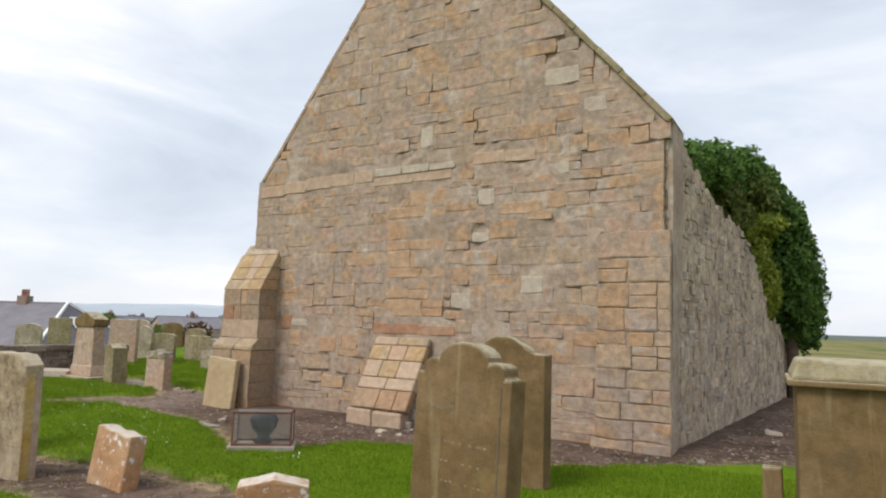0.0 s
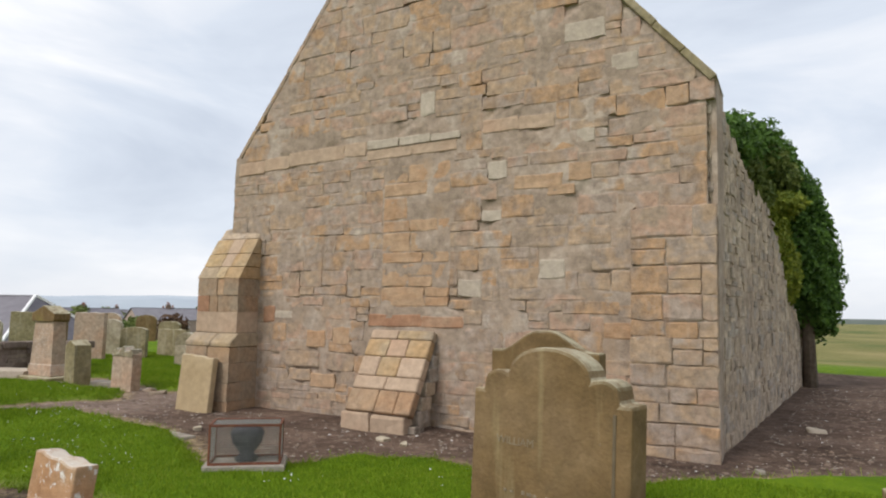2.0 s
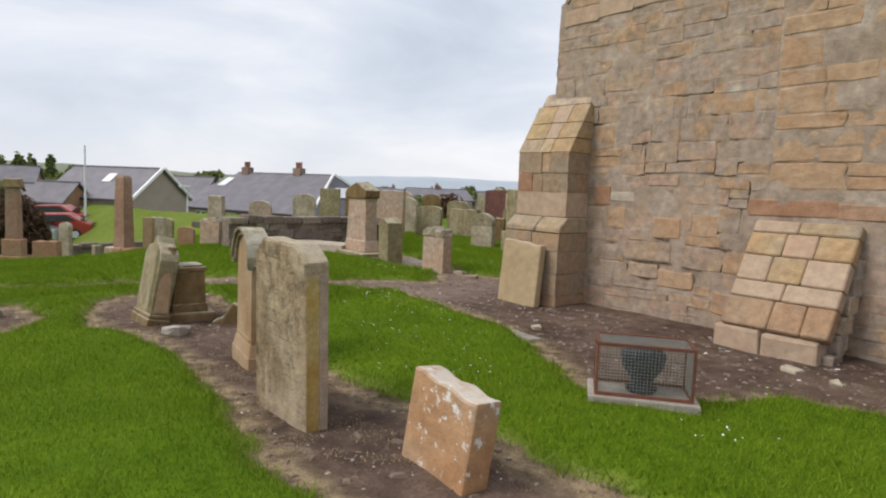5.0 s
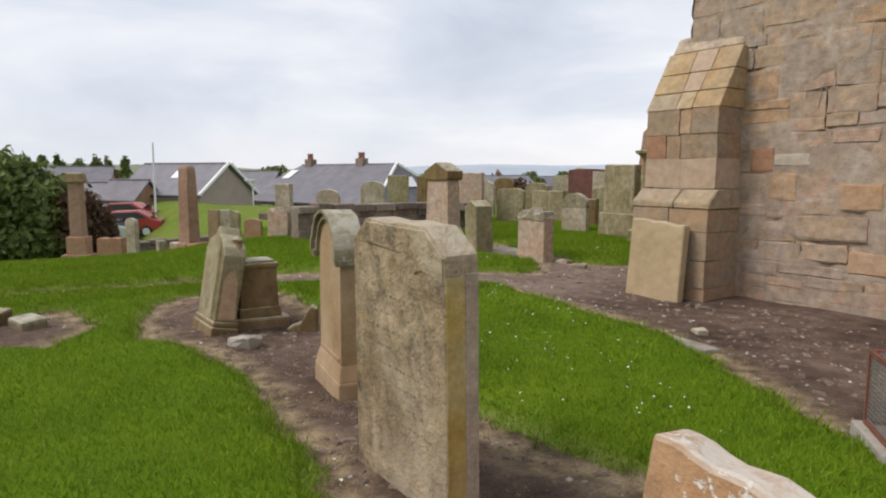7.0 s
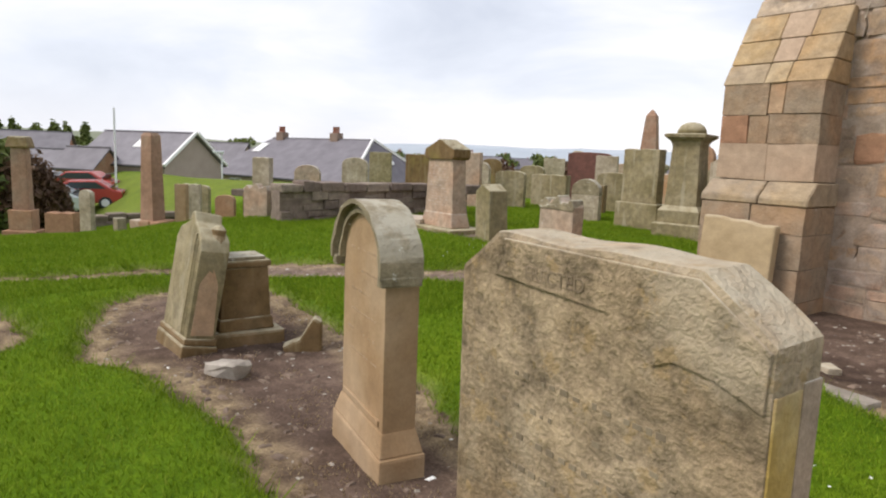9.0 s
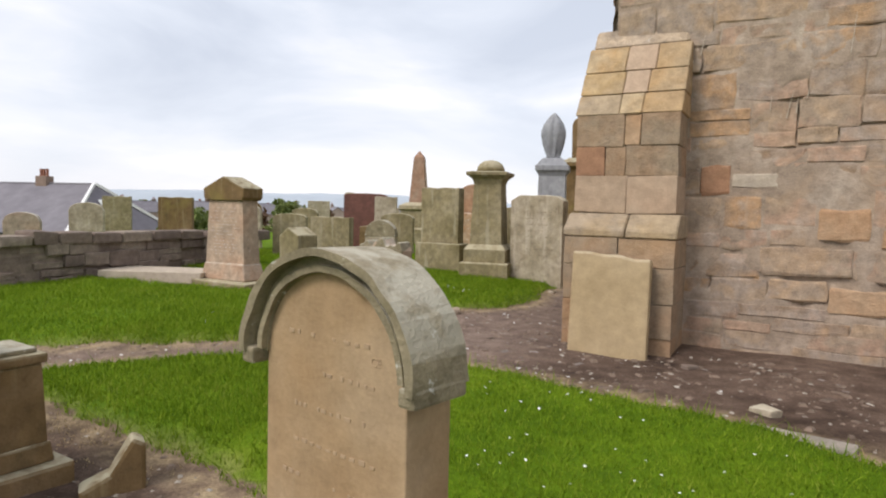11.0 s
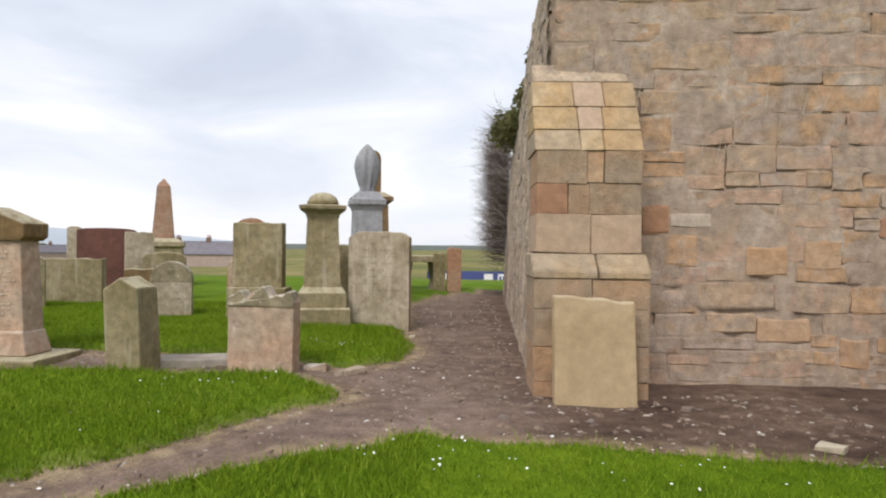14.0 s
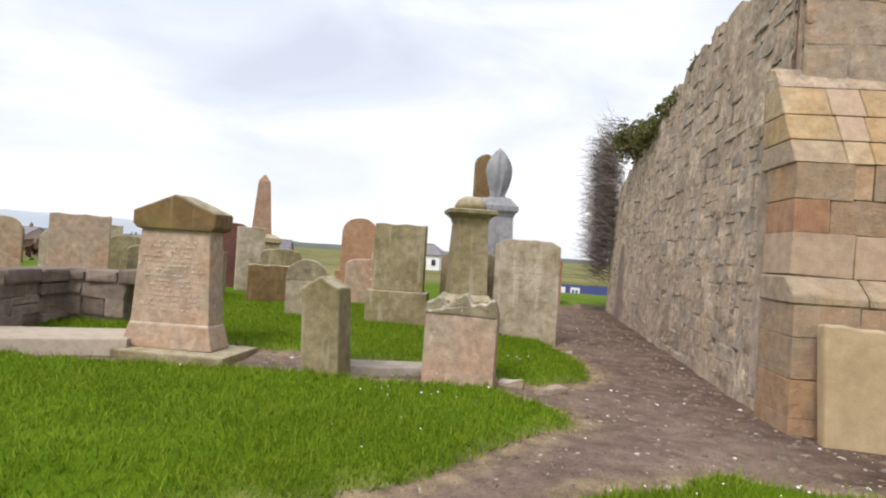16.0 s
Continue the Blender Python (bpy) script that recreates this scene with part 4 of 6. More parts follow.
def flat(u):
    return 0.008 * math.sin(u * 7)


def arc(rise):
    return lambda u: rise * (math.sqrt(max(0, 1 - u * u)) - 1)


def ogee(drop):
    return lambda u: -drop * (0.5 - 0.5 * math.cos(math.pi * min(1, max(0, (abs(u) - 0.12) / 0.72))))


def scrolls(drop):
    """Round head between scrolled shoulders."""
    def fn(u):
        a = abs(u)
        if a < 0.52:
            return -0.11 * (1 - math.sqrt(max(0, 1 - (a / 0.53) ** 2)))
        if a < 0.86:
            return -drop + 0.07 * math.sqrt(max(0, 1 - ((a - 0.66) / 0.24) ** 2))
        return -drop - 0.01
    return fn


def clipped(c, d):
    return lambda u: -d * max(0, (abs(u) - 1 + c) / c) + 0.004 * math.sin(9 * u)


def waves(u):
    return 0.035 * math.cos(u * 8.0) - 0.06 * u * u + 0.02 * math.sin(u * 17)


def peaked(d):
    return lambda u: -d * abs(u)


gs1 = headstone(-1.63, 3.20, 0.66, 1.375, 0.14, -12, scrolls(0.17), M_HEADBROWN, "brown sandstone headstone with round head and scrolled shoulders", (-2, 1), lines=(0.7, 0.6, 0.3, 5), n=60)
letters("WILLIAM", 0.042, (-0.13, -0.0705, 1.0), M_CARVEDSOFT, gs1, 0.001)
# thin dark strip on the face, painting the shade along the panel edge
part("sunk_panel_edge", box(0.262, 0.274, -0.0725, -0.06, 0.1, 1.16, 0.002), M_CARVED, gs1)
headstone(-2.38, 5.56, 0.86, 1.31, 0.16, -5, ogee(0.15), M_HEADBROWN, "broad dark brown headstone with a curved ogee top", lines=(0.7, 0.75, 0.4, 6))
stA = headstone(-6.63, 3.52, 0.82, 1.16, 0.15, -4, clipped(0.34, 0.10), M_MOTTLED, "brown-grey lichen-stained headstone with sloped shoulders, letters worn", (1, 0), lines=(0.72, 0.72, 0.2, 9), n=36, rough=0.006)
part("raised_border", slab([(-0.27, 1.06), (-0.1, 1.05), (0.08, 1.04), (0.14, 1.0), (0.19, 0.965), (0.23, 0.985), (0.31, 0.98), (0.40, 0.95), (0.403, 1.05), (0.27, 1.142), (-0.24, 1.146)], 0.012, 0.003, 0.003, y=-0.076), M_MOTTLED, stA, "remnant of the raised face, edges flaking")
letters("ERECTED", 0.043, (-0.07, -0.0835, 1.066), M_WORNCUT, stA, 0.001)
part("stained_edge", box(0.404, 0.413, -0.07, 0.01, -0.1, 0.98, 0.003, 0.003), M_OCHRE, stA, "edge stained ochre and red by algae")
part("stained_edge", box(0.404, 0.4125, 0.012, 0.07, -0.1, 0.99, 0.003, 0.003), M_HEADPINK, stA)
headstone(-5.30, 3.70, 0.56, 0.47, 0.16, -6, flat, M_ORANGESTONE, "short orange sandstone stump spotted with white lichen", (-5, 5), n=10, rough=0.01, bev=0.02)
headstone(-3.12, 3.38, 0.46, 0.44, 0.16, 40, peaked(0.05), M_ORANGESTONE, "low broken stone with white lichen spots", (6, 0), n=14, rough=0.012, bev=0.02)

# arched stone with a moulded hood
stB = thing("arched_headstone", (-8.275, 3.99, gz(-8.275, 3.99)), -11.3, "buff headstone with moulded arched hood spotted with lichen", "gravestone", GRAVES)
part("plinth", box(-0.335, 0.335, -0.105, 0.115, -0.12, 0.13, 0.015, 0.004), M_HEADBUFF, stB)
part("plinth_moulding", box(-0.325, 0.325, -0.10, 0.11, 0.13, 0.23, 0.01, 0.003, taper=0.87, taper_y=0.80), M_HEADBUFF, stB)
part("slab", slab(outline(0.55, lambda u: 0.935 + 0.245 * math.sqrt(max(0, 1 - u * u)), 40, 0.22), 0.16, 0.006, 0.003, y=0.008), M_HEADBUFF, stB)


def arch_band(r0, r1, y0, y1, zc, k=0.94, a0=0.0, n=40):
    """A half ring between two radii, thick from y0 to y1."""
    bm = bmesh.new()
    rows = []
    for i in range(n + 1):
        a = -a0 + (math.pi + 2 * a0) * i / n
        rows.append([bm.verts.new((r * math.cos(a), y, zc + k * r * math.sin(a))) for r, y in ((r0, y0), (r1, y0), (r1, y1), (r0, y1))])
    for a, b in zip(rows, rows[1:]):
        for i in range(4):
            bm.faces.new((a[i], a[(i + 1) % 4], b[(i + 1) % 4], b[i]))
    bm.faces.new(rows[0])
    bm.faces.new(rows[-1][::-1])
    bmesh.ops.recalc_face_normals(bm, faces=list(bm.faces))
    return bm


part("hood", roughen(arch_band(0.312, 0.336, -0.122, 0.074, 0.93, 0.89, a0=0.04), 0.006, 14), M_LICHEN, stB, "arched hood mould crusted with white lichen")
part("hood_lip", roughen(arch_band(0.262, 0.312, -0.080, 0.06, 0.93, 0.89, a0=0.03), 0.003), M_LICHEN, stB)
part("inner_moulding", roughen(arch_band(0.264, 0.284, -0.098, -0.06, 0.93, 0.895), 0.003, 14), M_LICHEN, stB)
for sx in (-1, 1):
    part("hood_stop", box(sx * 0.312 - 0.026, sx * 0.312 + 0.026, -0.115, 0.07, 0.885, 0.932, 0.01, 0.004), M_LICHEN, stB)
part("front_sill", box(-0.24, 0.24, -0.082, -0.06, 0.25, 0.275, 0.004), M_HEADBUFF, stB)
worn_lines(0.4, 0.99, 0.5, -0.0725, 6, stB, 5, M_FAINT, 0.012)
letters("CE", 0.032, (0.17, -0.0725, 0.95), M_FAINT, stB, 0.001)

# leaning stone and the pedestal it leans beside
lean_stone = thing("leaning_headstone", (-10.48, 3.76, gz(-10.48, 3.76)), 0, "tall leaning headstone with moulded face and broken pointed top", "gravestone", GRAVES, (-10, 0))
part("base", box(-0.31, 0.31, -0.125, 0.125, -0.12, 0.07, 0.015, 0.006), M_HEADBROWN, lean_stone)
part("base_moulding", box(-0.30, 0.30, -0.115, 0.115, 0.07, 0.12, 0.014, 0.004), M_HEADBROWN, lean_stone)
part("slab", slab([(-0.28, 0.11), (-0.285, 0.76), (-0.22, 0.85), (-0.06, 0.90), (-0.02, 0.97), (0.03, 0.98), (0.07, 0.91), (0.17, 0.87), (0.26, 0.81), (0.29, 0.73), (0.285, 0.11)], 0.20, 0.014, 0.008), M_HEADOLIVE, lean_stone)
part("worn_side", slab([(-0.075, 0.14), (-0.07, 0.5), (0.0, 0.64), (0.06, 0.5), (0.08, 0.14)], 0.012, 0.004, 0.005), M_ORANGE, lean_stone, "side worn to raw orange sandstone").matrix_basis = pose(0.286, 0, 0, 0, 0, 90)
for k in range(3):
    part("face_moulding", box(0.165 + 0.04 * k, 0.187 + 0.04 * k, -0.112 + 0.003 * k, -0.094, 0.13, 0.84 - 0.04 * k, 0.006, 0.004), M_HEADOLIVE, lean_stone)
part("finial", roughen(lathe([(0.03, 0.78), (0.055, 0.82), (0.04, 0.87), (0.05, 0.91), (0.02, 0.94)], 12), 0.008), M_HEADBROWN, lean_stone).location = (0.21, 0.03, -0.03)

ped = thing("pedestal_tomb", (-10.47, 4.16, gz(-10.47, 4.16) - 0.06), 86, "brown sandstone pedestal with a flat lichened top", "gravestone", GRAVES)
part("base", box(-0.27, 0.27, -0.24, 0.24, -0.12, 0.15, 0.02, 0.008), M_HEADBROWN, ped)
part("die_foot", box(-0.205, 0.205, -0.18, 0.18, 0.15, 0.245, 0.012, 0.004, taper=0.94), M_HEADBROWN, ped)
part("dado", box(-0.185, 0.185, -0.16, 0.16, 0.24, 0.62, 0.012, 0.004, taper=0.92), M_HEADBROWN, ped)
part("cap_moulding", box(-0.19, 0.19, -0.165, 0.165, 0.62, 0.67, 0.015, 0.003), M_HEADBROWN, ped)
part("top", box(-0.155, 0.155, -0.135, 0.135, 0.67, 0.695, 0.008, 0.006), M_LICHEN, ped)
shard = thing("broken_stone", (-9.98, 4.45, gz(-9.98, 4.45)), 60, "small brown broken stone set upright in the earth", "stone")
part("shard", slab([(-0.13, -0.06), (-0.15, 0.04), (-0.02, 0.1), (0.08, 0.25), (0.13, 0.22), (0.14, -0.06)], 0.12, 0.02, 0.012), M_HEADBROWN, shard)
rock = part("rock", roughen(box(-0.12, 0.12, -0.08, 0.08, -0.06, 0.09, 0.04, 0.03), 0.03, 9), M_CONCRETE)
rock.matrix_world = pose(-9.72, 3.80, gz(-9.72, 3.8), 8, 0, 30)
tagged(rock, "pale angular rock lying on bare earth", "rock")

# slab leaning on the buttress
lslab = thing("leaning_slab", (-8.55, 7.76, 0.0), 14, "plain buff stone slab leaning on the buttress", "stone slab", lean=(-7, 0))
part("slab", slab(outline(0.63, lambda u: 0.84 - 0.03 * u + 0.006 * math.sin(8 * u), 14, -0.06), 0.11, 0.022, 0.008), M_SLABBUFF, lslab)
lslab.matrix_world = pose(-8.56, 7.81, 0.0) @ pose(0, 0, 0, 0, 0, 3) @ pose(0, 0, 0, -6, 0, 0)

# pedimented monument
pm = thing("pedimented_monument", (-14.10, 9.00, gz(-14.1, 9.0)), -3, "pink sandstone monument with a heavy pediment cap, text worn", "gravestone", GRAVES)
part("base_slab", box(-0.66, 0.66, -0.36, 0.36, -0.12, 0.07, 0.02, 0.01), M_HEADOLIVE, pm)
part("foot", box(-0.45, 0.45, -0.19, 0.19, 0.07, 0.30, 0.02, 0.01, taper=0.86), M_HEADPINK, pm)
part("shaft", box(-0.385, 0.385, -0.145, 0.145, 0.29, 1.17, 0.012, 0.006, taper=0.88), M_HEADPINK, pm)
part("cap", slab([(-0.36, 1.16), (-0.41, 1.20), (-0.41, 1.33), (0.0, 1.49), (0.41, 1.33), (0.41, 1.20), (0.36, 1.16)], 0.34, 0.02, 0.004), M_HEADBROWN, pm, "weathered brown pediment cap")
worn_lines(0.6, 1.05, 0.42, -0.148, 15, pm, 9, plain("worn_pale_carving", (0.50, 0.42, 0.36), (0.58, 0.50, 0.44), 14, 0.95))

headstone(-12.55, 8.63, 0.34, 0.86, 0.32, -4, peaked(0.10), M_HEADOLIVE, "thick mossy headstone with a broken top", (0, -3), n=8, rough=0.012, bev=0.02)
headstone(-11.42, 8.80, 0.63, 0.74, 0.19, -5, waves, M_HEADPINK, "squat pink headstone with a scrolled lichened top", (0, 1), n=30, rough=0.010, bev=0.02, top=M_LICHEN)
headstone(-10.74, 12.02, 0.88, 1.33, 0.20, -5, clipped(0.3, 0.08), M_HEADGREY, "large buff headstone stained with lichen patches", n=24, lines=(0.7, 0.8, 0.3, 8), rough=0.008)
headstone(-12.52, 12.15, 0.72, 1.37, 0.20, 0, flat, M_HEADOLIVE, "tall plain olive-grey headstone on a broad base", plinth=(0.86, 0.34, 0.44), n=10)
headstone(-13.9, 12.35, 0.58, 0.80, 0.16, 15, arc(0.26), M_HEADGREY, "small round-headed pale headstone crusted with lichen", lines=(0.7, 0.7, 0.3, 4), top=M_LICHEN)
headstone(-17.1, 16.3, 1.12, 1.38, 0.24, 28, arc(0.05), M_REDGRANITE, "dark red granite headstone on a pale base", n=14)
headstone(-14.10, 16.60, 0.75, 1.62, 0.20, 10, arc(0.30), M_RED, "round-headed red sandstone headstone", plinth=(0.95, 0.4, 0.5))
headstone(-12.9, 13.6, 0.62, 0.95, 0.18, 8, flat, M_ORANGESTONE, "small orange headstone with a pale crest", n=10)
headstone(-11.55, 13.0, 0.9, 1.10, 0.18, 0, arc(0.14), M_HEADOLIVE, "olive headstone with a low rounded top")

ep = thing("domed_pedestal", (-11.56, 11.98, gz(-11.56, 11.98) - 0.09), 12, "square olive sandstone pedestal with a domed cap", "gravestone", GRAVES)
part("base", lathe([(0.385, -0.12), (0.385, 0.30), (0.37, 0.32)], square=True), M_HEADOLIVE, ep)
part("step", lathe([(0.33, 0.31), (0.33, 0.52), (0.30, 0.56), (0.27, 0.60)], square=True), M_HEADOLIVE, ep)
part("shaft", lathe([(0.255, 0.59), (0.212, 1.60)], square=True), M_HEADOLIVE, ep)
part("cornice", lathe([(0.22, 1.56), (0.235, 1.62), (0.27, 1.655), (0.32, 1.69), (0.325, 1.735), (0.25, 1.75)], square=True), M_HEADOLIVE, ep)
part("dome", lathe([(0.225, 1.74), (0.22, 1.80), (0.185, 1.87), (0.11, 1.92), (0.03, 1.935)], 24), M_HEADOLIVE, ep, smooth=True)


def drapery(profile, n=40):
    """A turned body under a cloth that hangs in folds."""
    bm = bmesh.new()
    rings = []
    for r0, z in profile:
        row = []
        for i in range(n):
            a = 2 * math.pi * i / n
            f = 1 + 0.13 * math.sin(3 * a + 1.3 * z) + 0.08 * math.sin(8 * a - 3 * z) + 0.05 * math.sin(13 * a + 5 * z)
            row.append(bm.verts.new((r0 * f * math.cos(a), r0 * f * 0.85 * math.sin(a), z)))
        rings.append(row)
    for p, q in zip(rings, rings[1:]):
        for i in range(n):
            bm.faces.new((p[i], p[(i + 1) % n], q[(i + 1) % n], q[i]))
    bm.faces.new(rings[0][::-1])
    bm.faces.new(rings[-1])
    return bm


fp = thing("draped_urn_monument", (-11.23, 14.0, gz(-11.23, 14.0) - 0.09), 15, "tall grey granite pedestal carrying a draped urn", "gravestone", GRAVES)
part("base", lathe([(0.42, -0.12), (0.42, 0.35), (0.35, 0.40)], square=True), M_GREYGRANITE, fp)
part("shaft", lathe([(0.27, 0.4), (0.235, 1.84)], square=True), M_GREYGRANITE, fp)
part("cornice", lathe([(0.24, 1.80), (0.265, 1.86), (0.30, 1.90), (0.30, 1.98), (0.27, 2.0), (0.20, 2.10), (0.15, 2.13)], square=True), M_GREYGRANITE, fp)
part("draped_urn", drapery([(0.14, 2.11), (0.12, 2.17), (0.145, 2.25), (0.175, 2.38), (0.195, 2.52), (0.195, 2.62), (0.165, 2.74), (0.12, 2.83), (0.07, 2.90), (0.03, 2.945), (0.01, 2.96)]), M_GREYGRANITE, fp, smooth=True)
fq = thing("round_topped_monument", (-11.55, 16.8, gz(-11.55, 16.8)), 15, "brown pedestal monument with a rounded upright stone", "gravestone", GRAVES)
part("shaft", lathe([(0.45, -0.1), (0.45, 0.6), (0.36, 0.65), (0.33, 2.0)], square=True), M_HEADBROWN, fq)
part("cornice", lathe([(0.33, 1.98), (0.43, 2.06), (0.43, 2.14), (0.25, 2.25)], square=True), M_HEADBROWN, fq)
part("head", slab(outline(0.42, lambda u: 2.98 + 0.2 * math.sqrt(max(0, 1 - u * u)), 20, 2.2), 0.22, 0.03, 0.01), M_HEADBROWN, fq)

ob_ = thing("obelisk", (-17.3, 19.3, gz(-17.3, 19.3)), 20, "pink sandstone obelisk on a stepped pedestal", "gravestone", GRAVES)
part("pedestal", lathe([(0.62, -0.1), (0.62, 0.4), (0.5, 0.45), (0.46, 0.95), (0.52, 1.0), (0.50, 1.1), (0.33, 1.2)], square=True), M_HEADOLIVE, ob_)
part("needle", lathe([(0.255, 1.18), (0.15, 2.55), (0.02, 2.74)], square=True), M_HEADRUST, ob_)

m2 = thing("obelisk", (-18.8, 5.6, gz(-18.8, 5.6)), 30, "leaning-free brown sandstone shaft on broken base stones", "gravestone", GRAVES)
part("shaft", lathe([(0.155, 0.12), (0.12, 1.72), (0.085, 1.78)], square=True), M_HEADRUST, m2)
for i in range(3):
    part("base_stone", box(-0.34 + 0.24 * i, -0.12 + 0.24 * i, -0.24, 0.24, -0.15, 0.14, 0.03, 0.02, seed=i), M_RED if i else M_HEADPINK, m2)
tagged(m2, "brown sandstone shaft standing on broken base stones")
m1 = thing("cross_shaft", (-20.1, 3.64, gz(-20.1, 3.64)), 62, "brown stone shaft monument with a wide cap", "gravestone", GRAVES)
part("foot", box(-0.3, 0.3, -0.22, 0.22, -0.15, 0.12, 0.02, 0.01), M_RED, m1)
part("die", box(-0.2, 0.2, -0.17, 0.17, 0.1, 0.5, 0.02, 0.006), M_RED, m1)
part("shaft", box(-0.14, 0.14, -0.12, 0.12, 0.49, 1.66, 0.015, 0.004, taper=0.9), M_HEADRUST, m1)
part("cap", box(-0.2, 0.2, -0.17, 0.17, 1.65, 1.86, 0.03, 0.01, taper=0.75), M_HEADBROWN, m1)

SMALL = [
    (-16.45, 14.1, 1.0, 0.78, 0.2, 8, flat, M_HEADOLIVE, "broad pale olive headstone before the red granite one"),
    (-18.6, 17.6, 0.28, 1.45, 0.24, 20, arc(0.06), M_HEADGREY, "slender grey pillar headstone standing behind others"),
    (-9.75, 19.3, 0.36, 1.1, 0.2, 6, arc(0.05), M_RED, "narrow red sandstone headstone near the wall end"),
    (-15.0, 13.8, 0.7, 0.62, 0.3, 25, flat, M_HEADBROWN, "low brown block of a broken tomb"),
    (-19.6, 4.2, 0.5, 0.42, 0.3, 60, flat, M_RED, "low red sandstone block in grass"),
    (-22.0, 5.0, 0.30, 0.95, 0.14, 40, arc(0.1), M_HEADGREY, "thin tilted grey stone headstone"),
    (-17.60, 4.78, 0.17, 0.24, 0.16, 10, flat, M_LICHEN, "tiny stump marker in the grass"),
    (-18.5, 6.05, 0.22, 0.75, 0.14, 50, flat, M_HEADBUFF, "narrow buff headstone beside the shaft"),
    (-17.25, 7.15, 0.34, 1.12, 0.16, 40, flat, M_HEADGREY, "tall narrow grey headstone"),
    (-16.75, 6.85, 0.46, 0.58, 0.18, 38, waves, M_HEADPINK, "short pink headstone with a scalloped top"),
    (-19.8, 7.35, 0.42, 0.55, 0.16, 50, arc(0.1), M_RED, "small red sandstone headstone on grass"),
    (-19.6, 7.9, 0.42, 0.68, 0.16, 48, arc(0.12), M_HEADBROWN, "small brown sandstone headstone on grass"),
    (-21.0, 7.0, 0.4, 0.85, 0.14, 55, flat, M_HEADGREY, "plain grey upright sandstone headstone"),
    (-23.0, 7.9, 0.35, 0.9, 0.14, 40, arc(0.1), M_HEADOLIVE, "olive headstone far down the slope"),
    (-17.2, 12.0, 0.78, 1.25, 0.2, 30, flat, M_HEADPINK, "square-topped pink sandstone headstone"),
    (-16.6, 12.9, 0.7, 0.85, 0.2, 30, arc(0.08), M_HEADOLIVE, "low olive-grey headstone with arched top"),
    (-18.6, 13.6, 0.7, 1.05, 0.2, 32, arc(0.2), M_HEADGREY, "grey round-headed sandstone headstone"),
    (-19.8, 12.6, 0.75, 1.15, 0.2, 36, flat, M_HEADBROWN, "brown square-topped sandstone headstone"),
    (-18.9, 16.0, 0.7, 0.95, 0.2, 28, arc(0.12), M_HEADOLIVE, "olive headstone with a low arch"),
    (-21.4, 15.6, 0.7, 1.2, 0.2, 36, arc(0.25), M_HEADPINK, "pink round-headed sandstone headstone"),
    (-16.2, 15.9, 0.55, 1.3, 0.2, 28, flat, M_HEADGREY, "slender grey flat-topped stone headstone"),
    (-15.2, 14.9, 0.75, 0.9, 0.2, 20, arc(0.1), M_HEADOLIVE, "broad low olive-grey stone headstone"),
    (-13.6, 14.9, 0.7, 0.8, 0.2, 14, arc(0.1), M_HEADPINK, "low pink sandstone arched headstone"),
    (-10.12, 19.2, 0.3, 0.95, 0.18, 8, flat, M_HEADOLIVE, "narrow olive-grey flat-topped headstone"),
    (-24.5, 19.5, 0.8, 1.1, 0.2, 40, arc(0.2), M_HEADBROWN, "brown headstone in a far row"),
    (-22.6, 21.0, 0.8, 1.2, 0.2, 40, flat, M_HEADGREY, "grey headstone in a far row"),
    (-20.2, 22.0, 0.8, 1.1, 0.2, 34, arc(0.2), M_HEADPINK, "pink headstone in a far row"),
    (-25.5, 15.0, 0.8, 1.2, 0.2, 44, flat, M_HEADOLIVE, "olive headstone in a far row"),
    (-23.2, 12.6, 0.8, 1.0, 0.2, 44, arc(0.2), M_HEADGREY, "grey headstone in a far row"),
    (-22.0, 10.4, 0.7, 1.0, 0.2, 48, arc(0.2), M_HEADPINK, "pale pink headstone behind the low wall"),
    (1.75, 9.4, 0.9, 1.55, 0.2, -8, arc(0.12), M_RED, "red sandstone headstone with a curved top"),
    (2.2, 7.6, 0.8, 1.35, 0.2, -8, arc(0.25), M_HEADBROWN, "brown round-headed sandstone headstone"),
]
for sx, sy, w, h, th, rz, fn, mt, lb in SMALL:
    headstone(sx, sy, w, h, th, rz, fn, mt, lb, n=14)

# chest tomb beside the path
chest = thing("chest_tomb", (0.50, 5.80, gz(0.5, 5.8)), 2, "brown sandstone chest tomb with an overhanging lid", "tomb", GRAVES)
part("body", box(-0.53, 0.53, -0.40, 0.40, -0.15, 1.04, 0.012, 0.005), M_HEADBROWN, chest)
part("cornice", box(-0.59, 0.59, -0.46, 0.46, 1.03, 1.075, 0.012, 0.003), M_HEADBROWN, chest)
part("lid", box(-0.57, 0.57, -0.44, 0.44, 1.075, 1.22, 0.025, 0.006, taper=0.90), M_HEADOLIVE, chest)
foot = part("kerb_post", box(-0.07, 0.07, -0.07, 0.07, -0.15, 0.38, 0.02, 0.01), M_HEADBROWN)
foot.matrix_world = pose(-0.2, 5.75, gz(-0.2, 5.75))
tagged(foot, "short square stone post beside the chest tomb", "post")

